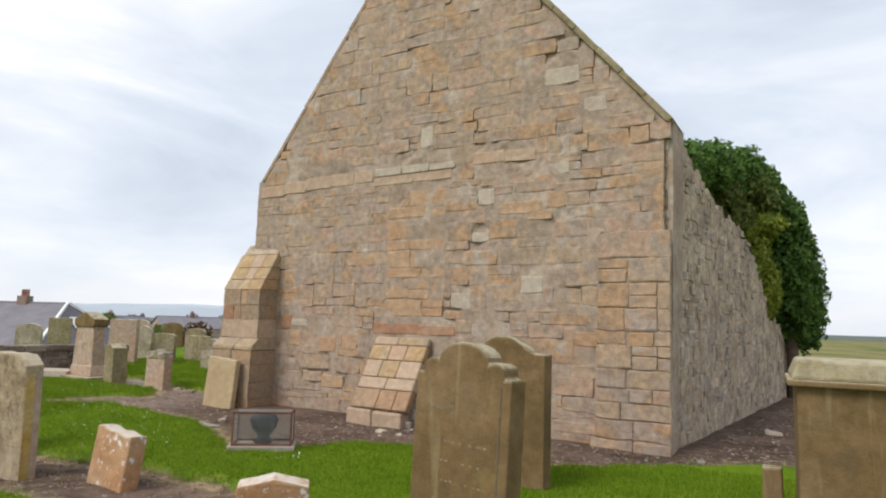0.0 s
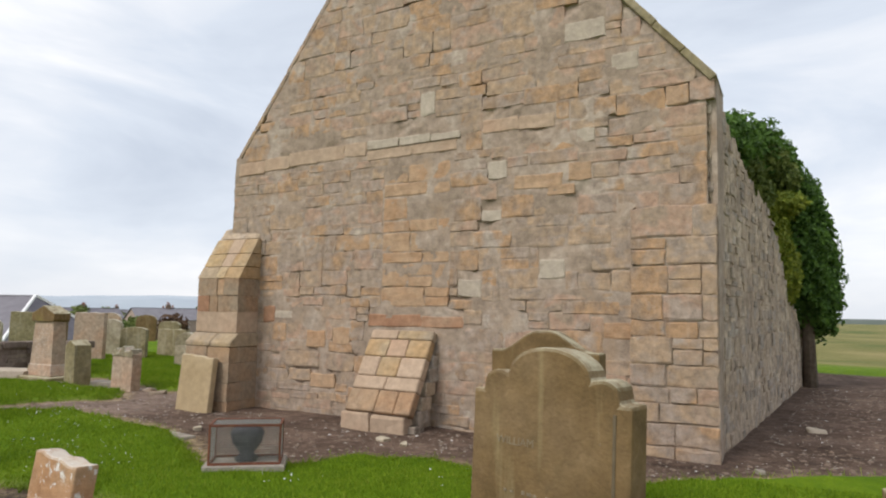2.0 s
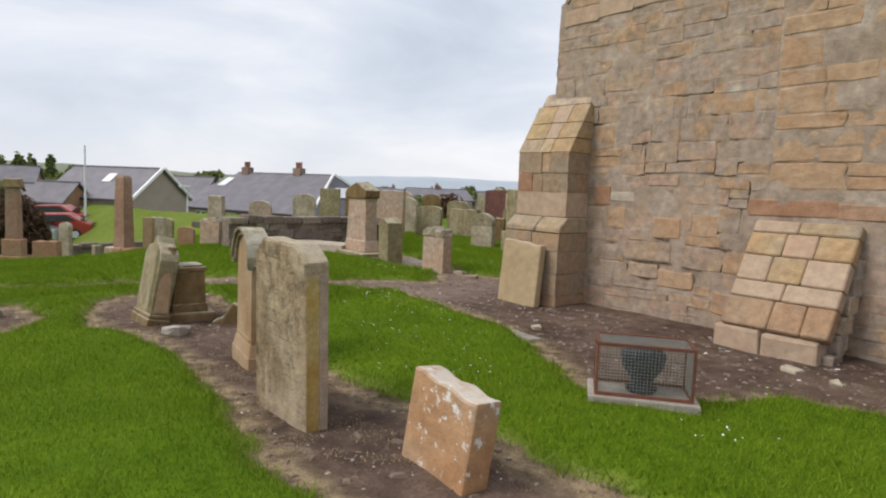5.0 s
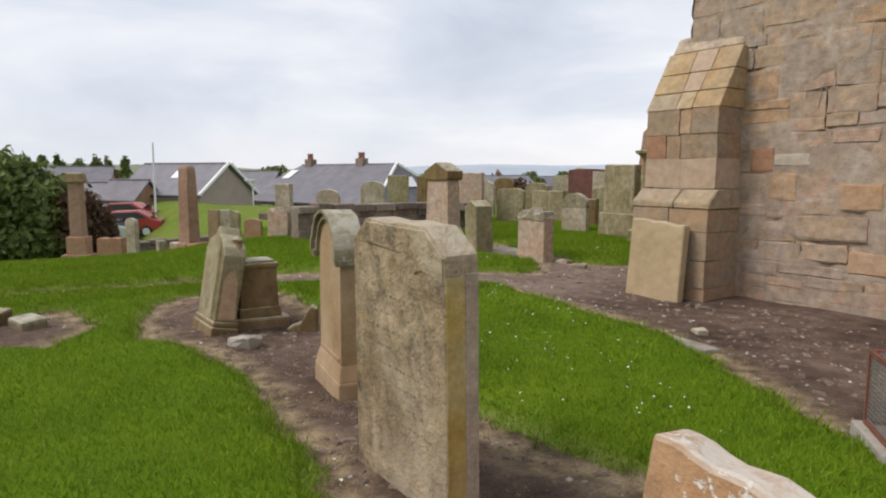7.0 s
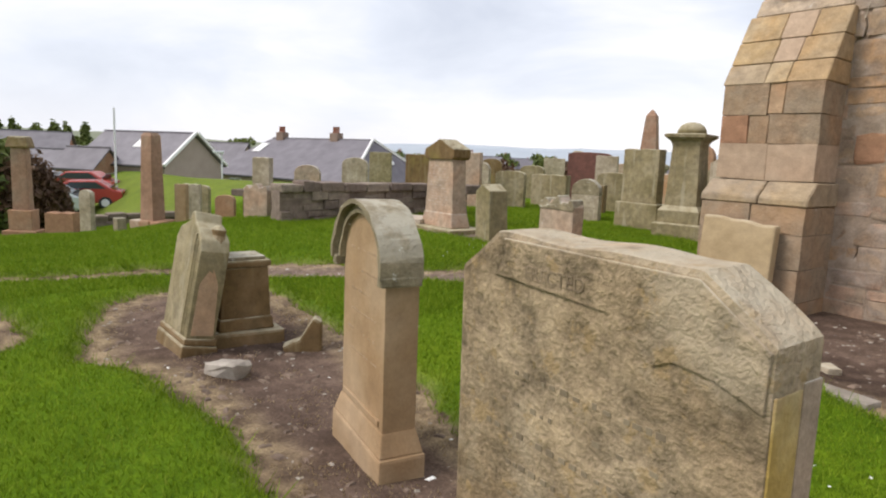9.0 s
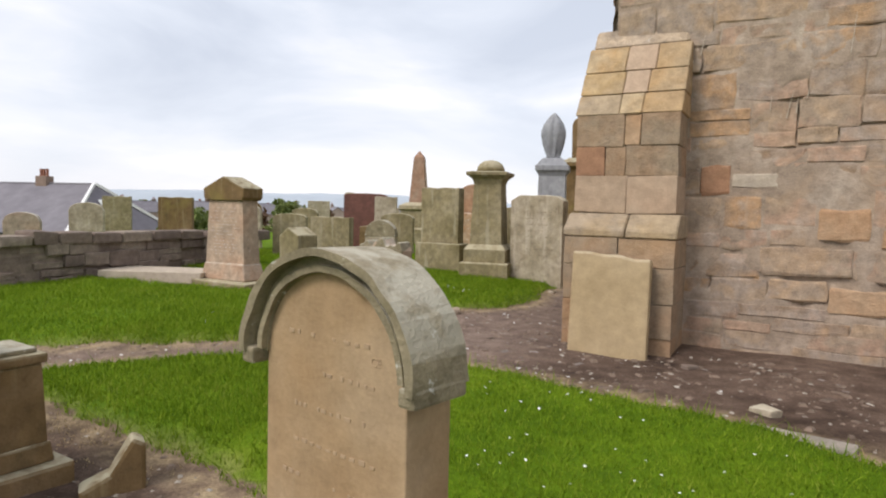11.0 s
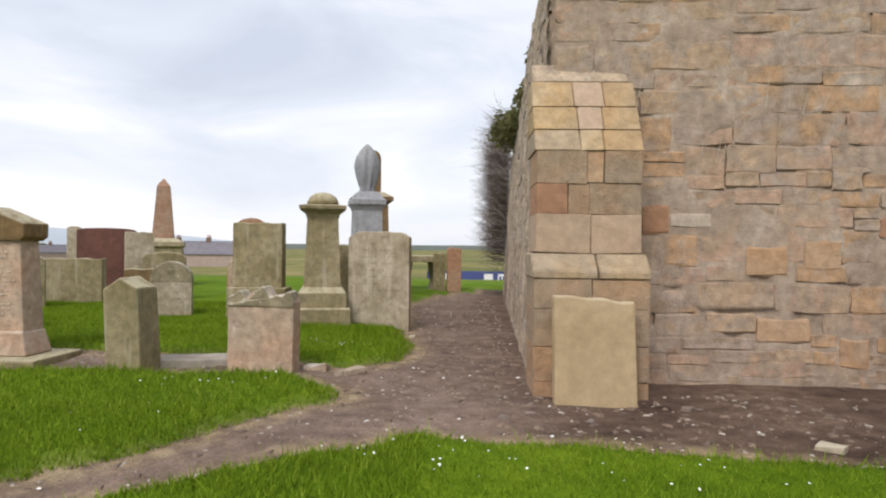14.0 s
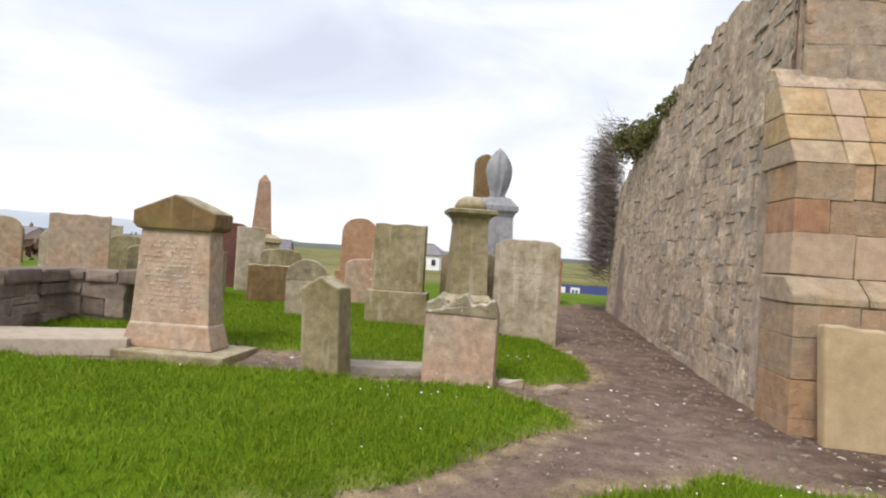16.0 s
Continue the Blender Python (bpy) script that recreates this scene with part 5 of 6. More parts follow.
# stone blocks in the grass near the start of the lower lawn
for i, (bx, by, s, rz) in enumerate(((-11.62, 2.32, 0.72, 20), (-11.98, 2.02, 0.7, 60), (-11.75, 1.85, 0.8, 5))):
    b_ = part("stone_block", box(-0.22 * s, 0.22 * s, -0.16 * s, 0.16 * s, -0.1, 0.2 * s + 0.06 * i, 0.03, 0.015, seed=i), M_LICHEN if i == 0 else M_HEADBROWN)
    b_.matrix_world = pose(bx, by, gz(bx, by) - 0.05, 4, 3, rz)
    tagged(b_, ("pale lichened stone block lying in the grass", "brown fallen stone block", "brown stone block half sunk")[i], "stone block", "fallen blocks")

# flat ledger slabs
for lx, ly, w, d, h, rz, lb in ((-15.25, 8.75, 1.5, 0.75, 0.14, 24, "flat pale ledger slab on low supports"), (-12.1, 9.0, 0.8, 0.35, 0.07, 14, "thin flat slab lying behind the headstones"), (-7.18, 6.35, 0.5, 0.16, 0.03, -8, "thin flat stone at the turf edge")):
    b_ = part("ledger_slab", box(-w / 2, w / 2, -d / 2, d / 2, -0.08, h, 0.015, 0.008), M_PALE if w > 1 else M_CONCRETE)
    b_.matrix_world = pose(lx, ly, gz(lx, ly), 0, 0, rz)
    tagged(b_, lb, "stone slab")

# table tomb far along the path
tt = thing("table_tomb", (-10.95, 19.8, gz(-10.95, 19.8) - 0.12), 5, "stone table tomb on carved legs", "tomb", GRAVES)
part("top", box(-0.95, 0.95, -0.5, 0.5, 0.82, 0.98, 0.02, 0.008), M_HEADOLIVE, tt)
for lx in (-0.75, -0.05, 0.65):
    part("leg", roughen(lathe([(0.13, -0.1), (0.14, 0.1), (0.09, 0.3), (0.13, 0.6), (0.16, 0.82)], 10), 0.01), M_DARKSTONE, tt).location = (lx, 0, 0)

# low rubble walls
def low_wall(name, p0, p1, h, th, mat, label, seed):
    a, b = Vector((*p0, 0)), Vector((*p1, 0))
    u = (b - a).normalized()
    nrm = Vector((-u.y, u.x, 0))
    L = (b - a).length
    w = tagged(new(name), label, "wall", kind="structure")
    z0 = min(gz(*p0), gz(*p1)) - 0.1
    bm = bmesh.new()
    pts = [[bm.verts.new(a + u * (L * i / 12) + nrm * d + Vector((0, 0, z))) for d, z in ((-th / 2 + 0.05, z0), (-th / 2 + 0.05, z0 + h), (th / 2 - 0.05, z0 + h), (th / 2 - 0.05, z0))] for i in range(13)]
    for q, r in zip(pts, pts[1:]):
        for i in range(4):
            bm.faces.new((q[i], r[i], r[(i + 1) % 4], q[(i + 1) % 4]))
    bm.faces.new(pts[0])
    bm.faces.new(pts[-1][::-1])
    bmesh.ops.recalc_face_normals(bm, faces=list(bm.faces))
    part("core", bm, M_DARKSTONE, w)
    q = courses(0, L, z0, z0 + h, (0.08, 0.24), (0.18, 0.55), 0.012, None, (-0.03, 0.05), None, 0.035, seed)
    masonry(w, a - nrm * (th / 2 - 0.03), u, nrm, q, mat, 0.1, lambda *k: True)
    masonry(w, b + nrm * (th / 2 - 0.03), -u, -nrm, q, mat, 0.1, lambda *k: False)
    r = random.Random(seed)
    x = 0
    while x < L:
        l = r.uniform(0.3, 0.6)
        m_ = part("cope_stone", box(0, l - 0.02, -th / 2 - 0.03, th / 2 + 0.03, -0.03, r.uniform(0.08, 0.16), 0.03, 0.02, seed=x), mat, w)
        m_.matrix_basis = Matrix.Translation(a + u * x + Vector((0, 0, z0 + h))) @ pose(0, 0, 0, 0, 0, math.degrees(math.atan2(u.y, u.x)))
        x += l


low_wall("enclosure_wall_1", (-16.1, 6.9), (-16.2, 10.2), 0.62, 0.4, M_DARKSTONE, "low dark rubble enclosure wall", 41)
low_wall("enclosure_wall_2", (-16.3, 10.3), (-15.35, 10.35), 0.58, 0.4, M_DARKSTONE, "short return of the low rubble wall", 42)
low_wall("enclosure_wall_3", (-16.3, 10.4), (-20.5, 8.2), 0.62, 0.4, M_DARKSTONE, "far side of the low rubble enclosure", 43)
low_wall("boundary_wall_west", (-25.5, -2.0), (-26.5, 11.0), 0.45, 0.4, M_DARKSTONE, "low boundary wall at the foot of the slope", 44)

# wire cage over an urn
cage = thing("wire_cage", (-5.25, 5.47, gz(-5.25, 5.47)), 37, "rusty-framed wire mesh cage on a concrete base", "cage")
CW, CD, CH = 0.31, 0.17, 0.40
part("base", box(-CW - 0.05, CW + 0.05, -CD - 0.05, CD + 0.05, -0.1, 0.05, 0.01, 0.004), M_CONCRETE, cage)
for sx in (-1, 1):
    for sy in (-1, 1):
        part("post", box(sx * CW - 0.009, sx * CW + 0.009, sy * CD - 0.009, sy * CD + 0.009, 0.05, CH, 0), M_RUST, cage)
for z in (0.06, CH):
    for sy in (-1, 1):
        part("rail", box(-CW, CW, sy * CD - 0.01, sy * CD + 0.01, z - 0.01, z + 0.01, 0), M_RUST, cage)
    for sx in (-1, 1):
        part("rail", box(sx * CW - 0.01, sx * CW + 0.01, -CD, CD, z - 0.01, z + 0.01, 0), M_RUST, cage)


def wire_panel(w, h, step):
    bm = bmesh.new()
    t = 0.0011
    for i in range(int(w / step) + 1):
        x = -w / 2 + i * step
        box(x - t, x + t, -t, t, 0, h, 0, bm=bm)
    for j in range(int(h / step) + 1):
        box(-w / 2, w / 2, -t, t, j * step - t, j * step + t, 0, bm=bm)
    return bm


for w, m_ in ((2 * CW, pose(0, -CD, 0.06)), (2 * CW, pose(0, CD, 0.06)), (2 * CD, pose(-CW, 0, 0.06, 0, 0, 90)), (2 * CD, pose(CW, 0, 0.06, 0, 0, 90))):
    part("mesh_panel", wire_panel(w, CH - 0.06, 0.022), M_WIRE, cage).matrix_basis = m_
part("mesh_lid", wire_panel(2 * CW, 2 * CD, 0.018), M_WIRE, cage).matrix_basis = pose(0, CD, CH, 90, 0, 0)
urn = part("dark_urn", roughen(lathe([(0.09, 0.0), (0.11, 0.03), (0.06, 0.07), (0.13, 0.17), (0.155, 0.26), (0.12, 0.31), (0.03, 0.33)], 16), 0.006), M_URN, smooth=True)
urn.matrix_world = pose(-5.25, 5.47, gz(-5.25, 5.47) + 0.05)
tagged(urn, "dark weathered carved stone urn inside the cage", "urn")

# ---- foliage ----


def leaf_cloud(name, lumps, count, size, mat, seed, parent=None, shell=0.55, squash=1.0, gap=0.35):
    """Many folded leaves in the outer part of rough lumps (x, y, z, rx, ry, rz), with gaps."""
    r = np.random.RandomState(seed)
    vol = np.array([l[3] * l[4] + l[4] * l[5] + l[3] * l[5] for l in lumps])
    pick = r.choice(len(lumps), count, p=vol / vol.sum())
    L = np.array(lumps, float)[pick]
    d = r.normal(size=(count, 3))
    d /= np.linalg.norm(d, axis=1)[:, None]
    rad = shell + (1 - shell) * r.rand(count) ** 0.6
    bump = 1 + 0.16 * np.sin(d[:, 0] * 7 + pick) * np.cos(d[:, 1] * 6 - pick) + 0.10 * np.sin(d[:, 2] * 13 + d[:, 0] * 9)
    p = L[:, :3] + d * L[:, 3:] * (rad * bump)[:, None]
    keep = (np.sin(p[:, 0] * 5.1 + seed) * np.cos(p[:, 1] * 4.7) * np.sin(p[:, 2] * 5.9 + 1)) < 1 - gap * 1.2 * r.rand(count)
    p, d = p[keep], d[keep]
    n = len(p)
    nrm = d + r.normal(size=(n, 3)) * 0.6
    nrm /= np.linalg.norm(nrm, axis=1)[:, None]
    t1 = np.cross(nrm, r.normal(size=(n, 3)))
    t1 /= np.linalg.norm(t1, axis=1)[:, None]
    t2 = np.cross(nrm, t1)
    s = (size * (0.6 + 0.8 * r.rand(n)))[:, None]
    quad = np.stack([p - t1 * s, p + t2 * s * 0.55 + nrm * s * 0.2, p + t1 * s, p - t2 * s * 0.55 + nrm * s * 0.2], 1).reshape(-1, 3)
    base = np.arange(n)[:, None] * 4
    tri = np.concatenate([base + [0, 1, 2], base + [0, 2, 3]], 0)
    return raw(name, quad.tolist(), tri.tolist(), mat, parent)


def limbs(name, root, tips, r0, mat, parent, seed=0):
    """A tapered trunk with limbs towards the tips."""
    r = random.Random(seed)
    bm = bmesh.new()

    def tube(a, b, ra, rb, n=6):
        w = (b - a).normalized()
        x = w.orthogonal().normalized()
        y = w.cross(x)
        rings = [[bm.verts.new(c + (x * math.cos(k * 2 * math.pi / n) + y * math.sin(k * 2 * math.pi / n)) * q) for k in range(n)] for c, q in ((a, ra), (b, rb))]
        for k in range(n):
            bm.faces.new((rings[0][k], rings[0][(k + 1) % n], rings[1][(k + 1) % n], rings[1][k]))

    root = Vector(root)
    mid = root + Vector((0, 0, 0.4 * (max(t[2] for t in tips) - root.z)))
    tube(root, mid, r0, r0 * 0.7, 8)
    for t in tips:
        t = Vector(t)
        k = mid.lerp(t, 0.5) + Vector((r.uniform(-0.1, 0.1), r.uniform(-0.1, 0.1), 0.1))
        tube(mid, k, r0 * 0.5, r0 * 0.3)
        tube(k, t, r0 * 0.3, r0 * 0.08)
    return part(name, bm, mat, parent)


ivy = thing("ivy", (-0.4, 17.6, gz(-0.4, 17.6)), 0, "dense glossy ivy mass swallowing the far end of the ruin", "ivy")
ivy.matrix_world = Matrix.Identity(4)
ivy.location = (0, 0, 0)
leaf_cloud("crown", [(-0.35, 17.7, 3.0, 0.85, 1.0, 1.6), (0.05, 18.0, 2.6, 0.60, 0.9, 1.35), (-0.5, 17.4, 4.3, 0.75, 0.9, 0.75), (-0.2, 18.0, 4.0, 0.55, 0.8, 0.8), (0.15, 18.0, 1.9, 0.45, 0.8, 0.8)], 26000, 0.06, M_IVY, 3, ivy, 0.6)
leaf_cloud("upper_growth", [(-1.55, 14.2, 4.85, 0.6, 1.2, 0.62), (-1.05, 15.8, 5.0, 0.6, 1.1, 0.7), (-1.75, 12.4, 4.55, 0.4, 1.0, 0.45), (-0.8, 16.8, 5.0, 0.6, 0.8, 0.55)], 16000, 0.06, M_IVY, 4, ivy, 0.5)
leaf_cloud("bushy_growth", [(-1.22, 14.4, 4.35, 0.34, 0.5, 0.40), (-1.02, 14.6, 3.95, 0.30, 0.5, 0.32), (-0.85, 15.5, 4.75, 0.42, 0.5, 0.42), (-0.62, 15.8, 4.45, 0.40, 0.5, 0.35)], 8200, 0.055, leaves_mat("olive_ivy_leaves", (0.05, 0.085, 0.015), (0.17, 0.21, 0.05)), 14, ivy, 0.5)
# the next two clumps look sunlit by their lighter leaf colour
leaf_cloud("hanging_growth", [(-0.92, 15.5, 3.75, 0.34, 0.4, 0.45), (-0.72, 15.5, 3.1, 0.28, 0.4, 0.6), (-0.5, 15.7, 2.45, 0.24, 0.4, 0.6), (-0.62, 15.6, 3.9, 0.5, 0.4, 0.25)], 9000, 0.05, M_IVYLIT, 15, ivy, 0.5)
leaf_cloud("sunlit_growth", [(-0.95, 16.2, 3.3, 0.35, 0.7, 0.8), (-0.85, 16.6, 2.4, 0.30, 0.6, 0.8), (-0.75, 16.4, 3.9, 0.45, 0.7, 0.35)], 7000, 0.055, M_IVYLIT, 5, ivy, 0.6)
limbs("stem", (-0.1, 17.6, -0.05), [(-0.5, 17.6, 3.0), (0.1, 18.0, 2.6), (-0.4, 17.3, 4.2)], 0.16, M_BARK, ivy, 2)

weeds = thing("wall_top_weeds", (0, 0, 0), 0, "scrubby weeds growing on the broken wall top", "weeds")
leaf_cloud("leaves", [(-8.75, 14.6, 3.55, 0.35, 1.0, 0.30), (-8.7, 13.2, 3.75, 0.25, 0.9, 0.2), (-8.85, 15.8, 3.65, 0.4, 0.6, 0.4), (-8.7, 11.6, 4.0, 0.2, 0.8, 0.13)], 3200, 0.05, leaves_mat("weed_leaves", (0.06, 0.075, 0.02), (0.17, 0.16, 0.06)), 6, weeds, 0.2)

weeds.matrix_world = pose(0.22, 0.5, 0.0)


def twigs(name, spots, mat, parent, seed, spread_=0.6, n=500, length=0.5, w=0.005):
    """Fine bare twigs sprouting from a spine of spots towards one side."""
    r = np.random.RandomState(seed)
    S = np.array(spots, float)
    a = S[r.randint(len(S), size=n)] + r.normal(size=(n, 3)) * [0.12, 0.25, 0.22]
    way = np.stack([-0.5 - r.rand(n) * 0.6, r.normal(size=n) * 0.5, r.normal(size=n) * 0.35 + 0.25], 1)
    way /= np.linalg.norm(way, axis=1)[:, None]
    l = length * (0.4 + 0.8 * r.rand(n))[:, None]
    k = a + way * l * 0.5 + r.normal(size=(n, 3)) * 0.03
    b = a + way * l + r.normal(size=(n, 3)) * 0.08
    side = np.cross(way, r.normal(size=(n, 3)))
    side /= np.linalg.norm(side, axis=1)[:, None]
    vs = np.stack([a - side * w, a + side * w, k + side * w * 0.7, k - side * w * 0.7, b], 1).reshape(-1, 3)
    fs = []
    for i in range(n):
        q = i * 5
        fs += [(q, q + 1, q + 2, q + 3), (q + 3, q + 2, q + 4)]
    return raw(name, vs.tolist(), fs, mat, parent)


shrub = thing("bare_shrub", (0, 0, 0), 0, "leafless grey shrub clinging to the ruined wall end", "shrub")
twigs("twig_spray", [(-8.85, 17.9, z) for z in np.linspace(1.5, 4.3, 16)] + [(-8.9, 18.4, z) for z in np.linspace(1.2, 3.9, 14)], M_TWIG, shrub, 8, n=4200, length=0.75, w=0.006)
shrub.matrix_world = pose(0.42, 1.1, -0.15)
limbs("stem", (-8.8, 18.1, -0.1), [(-8.9, 18.0, 3.9), (-8.95, 18.5, 3.0), (-8.8, 17.8, 2.4)], 0.07, M_BARK, shrub, 4)

bush = thing("evergreen_bush", (0, 0, 0), 0, "large dark green bush at the churchyard edge", "bush")
leaf_cloud("crown", [(-24.6, 1.9, 0.4, 1.3, 1.4, 1.2), (-24.4, 3.2, 0.3, 1.0, 0.9, 1.2), (-24.9, 0.6, 0.6, 1.3, 1.5, 1.5), (-24.2, 2.6, -0.5, 1.0, 1.4, 0.7), (-24.6, 2.5, 1.3, 0.7, 0.8, 0.6), (-24.5, -0.8, 0.3, 1.4, 1.4, 1.4)], 22000, 0.10, M_BUSH, 9, bush, 0.5)
limbs("trunk", (-24.6, 2.0, -1.2), [(-24.6, 1.5, 0.8), (-24.4, 3.0, 0.6), (-24.8, 0.4, 0.9)], 0.16, M_BARK, bush, 5)
rbush = thing("russet_bush", (0, 0, 0), 0, "russet autumn bush at the churchyard edge", "bush")
leaf_cloud("crown", [(-24.0, 4.0, 0.1, 0.7, 0.7, 0.9), (-24.1, 4.5, -0.2, 0.5, 0.5, 0.7)], 5000, 0.08, M_RUSTBUSH, 10, rbush, 0.4)
limbs("trunk", (-24.0, 4.1, -1.0), [(-24.0, 4.0, 0.4), (-24.1, 4.5, 0.1)], 0.08, M_BARK, rbush, 6)


def far_tree(x, y, z, h, w, seed, mat, label, slim=False):
    t_ = thing("tree", (0, 0, 0), 0, label, "tree", "distant trees")
    r = random.Random(seed)
    n = 4 if slim else 6
    n += 3
    lumps = [(x + r.uniform(-1, 1) * w * 0.3, y + r.uniform(-1, 1) * w * 0.3, z + h * (0.2 + 0.75 * i / n), w * r.uniform(0.3, 0.5) * (1 - 0.35 * i / n), w * r.uniform(0.3, 0.5) * (1 - 0.35 * i / n), h * 0.18) for i in range(n)]
    leaf_cloud("crown", lumps, 900, 0.045 * (h + w), mat, seed, t_, 0.3)
    limbs("trunk", (x, y, z - 0.5), [(x, y, z + h * 0.8), (x + w * 0.2, y, z + h * 0.6)], 0.03 * h, M_BARK, t_, seed)


def ring(deg, dist):
    """A place at a bearing (degrees left of +y) and distance from the middle of the churchyard."""
    return -7 - math.sin(radians(deg)) * dist, 5 + math.cos(radians(deg)) * dist


for i, (deg, dist, h, w, slim) in enumerate(((88.5, 215, 9, 5, False), (87, 220, 11.5, 4, True), (86, 222, 12, 3.5, True), (85, 218, 10, 6, False), (83.5, 224, 12.5, 3, True), (82.6, 222, 12, 3, True), (81.5, 225, 12.5, 3.5, True),
                                             (80, 220, 9, 6, False), (78.5, 222, 9, 4, True), (75, 230, 8, 9, False), (73, 232, 8, 8, False), (70, 230, 10, 11, False), (67.5, 228, 9, 8, False), (65, 235, 8, 6, False), (63.8, 232, 8.5, 3, True),
                                             (90.5, 205, 9, 8, False), (93, 205, 10, 9, False), (96, 200, 9, 9, False))):
    x, y = ring(deg, dist)
    far_tree(x, y, float(land(x, y)) + 1.5, h * 0.8, w, 30 + i, M_BUSH, "dark slim tree on the far ridge" if slim else "dark broad tree on the far ridge", slim)
rw = random.Random(77)
wood = thing("far_wood", (0, 0, 0), 0, "dark mixed wood along the far ridge", "wood", kind="stuff")
wood_lumps = []
for i in range(90):
    deg = rw.uniform(63, 100)
    x, y = ring(deg, rw.uniform(212, 240))
    tall = 6.5 if 80 < deg < 90 else 3.2
    wood_lumps.append((x, y, float(land(x, y)) + rw.uniform(1.0, tall), rw.uniform(2, 4), rw.uniform(2, 4), rw.uniform(1.2, 2.6)))
leaf_cloud("crowns", wood_lumps, 14000, 0.55, M_BUSH, 70, wood, 0.3)
for i, (x, y, h, w, mt) in enumerate(((-50, 38.5, 3.4, 4.5, M_BUSH), (-37.5, 27.5, 2.6, 3.4, M_BUSH), (-35.3, 30, 2.6, 2.6, M_RUSTBUSH), (-54, 42, 3.2, 4, M_BUSH), (-46, 45, 2.8, 4, M_BUSH), (-33, 33, 2.4, 3, M_RUSTBUSH))):
    far_tree(x, y, float(land(x, y)) - 0.2, h, w, 60 + i, mt, "rounded bush beyond the churchyard wall" if mt == M_BUSH else "russet bush beyond the churchyard wall")

# ---- houses and distance ----


def house(corner, l, L, W, z0, ze, zr, wall_mat, label, hip=(0.0, 0.0), over=0.25, windows=(), chimneys=(), lights=(), barge=False, door=None, far=False):
    """A gabled or hipped house. corner: near front corner; l: way along the front; W goes back to the right of it."""
    h = thing("house", (corner[0], corner[1], z0), math.degrees(math.atan2(l[1], l[0])), label, "house", "houses beyond the churchyard")
    zt, zp = ze - z0, zr - z0
    s = -1                               # depth runs to -y in the house's own axes
    D = s * W
    bm = bmesh.new()
    low_ = [bm.verts.new(p) for p in ((0, 0, -1.0), (L, 0, -1.0), (L, D, -1.0), (0, D, -1.0))]
    up_ = [bm.verts.new(p) for p in ((0, 0, zt), (L, 0, zt), (L, D, zt), (0, D, zt))]
    for i in range(4):
        bm.faces.new((low_[i], low_[(i + 1) % 4], up_[(i + 1) % 4], up_[i]))
    for i, j, hx, gx_ in ((0, 3, hip[0], 0), (1, 2, hip[1], L)):
        if hx == 0:
            bm.faces.new((up_[i], up_[j], bm.verts.new((gx_, D / 2, zp - 0.06))))
    bmesh.ops.recalc_face_normals(bm, faces=list(bm.faces))
    part("wall", bm, wall_mat, h)
    r0, r1 = (hip[0] if hip[0] else -over), (L - hip[1] if hip[1] else L + over)
    drop = over * (zp - zt) / (W / 2)
    e = [(-over, -s * over, zt - drop), (L + over, -s * over, zt - drop), (L + over, D + s * over, zt - drop), (-over, D + s * over, zt - drop)]
    rid = [(r0, D / 2, zp), (r1, D / 2, zp)]

    def plane(pts, nm, mat, th=0.1):
        b2 = bmesh.new()
        f = b2.faces.new([b2.verts.new(p) for p in pts])
        b2.normal_update()
        if f.normal.z < 0:
            f.normal_flip()
        g2 = bmesh.ops.extrude_face_region(b2, geom=[f])
        bmesh.ops.translate(b2, verts=[v for v in g2["geom"] if isinstance(v, bmesh.types.BMVert)], vec=(0, 0, th))
        bmesh.ops.recalc_face_normals(b2, faces=list(b2.faces))
        return part(nm, b2, mat, h)

    plane((e[0], e[1], rid[1], rid[0]), "roof", M_SLATE)
    plane((e[2], e[3], rid[0], rid[1]), "roof", M_SLATE)
    if hip[0]:
        plane((e[3], e[0], rid[0]), "hip_roof", M_SLATE)
    if hip[1]:
        plane((e[1], e[2], rid[1]), "hip_roof", M_SLATE)
    part("ridge", box(r0, r1, D / 2 - 0.08, D / 2 + 0.08, zp + 0.05, zp + 0.17, 0.03 if not far else 0), M_SLATE, h)

    def strip(p, q, nm, mat, t=0.09):
        a, b = Vector(p), Vector(q)
        d = b - a
        ob = part(nm, box(0, d.length, -t, t, 0.02, 0.2, 0.01), mat, h)
        ob.matrix_basis = Matrix.Translation(a) @ d.to_track_quat("X", "Z").to_matrix().to_4x4()

    if barge:
        for i in (0, 3):
            strip(Vector(e[i]) + Vector((0, 0, 0.04)), Vector(rid[0]) + Vector((0, 0, 0.04)), "bargeboard", M_WHITE)
    if not far:
        part("gutter", box(-over, L + over, -s * over - 0.06, -s * over + 0.06, zt - drop - 0.05, zt - drop + 0.06, 0.02), M_DARKMETAL, h)
    for x0, x1, a, b in windows:
        w_ = part("window", box(x0, x1, -s * 0.03 - 0.04, -s * 0.03 + 0.04, a, b, 0.01), M_WHITE, h)
        k = 2 if x1 - x0 > 0.8 else 1
        for i in range(k):
            c0, c1 = x0 + (x1 - x0) * i / k + 0.07, x0 + (x1 - x0) * (i + 1) / k - 0.07
            part("pane", box(c0, c1, -s * 0.075 - 0.008, -s * 0.075 + 0.008, a + 0.08, b - 0.08, 0), M_GLASS, w_)
    if door:
        part("door", box(door[0], door[1], -s * 0.03 - 0.03, -s * 0.03 + 0.03, -0.9, door[2], 0.01), M_DARKMETAL, h)
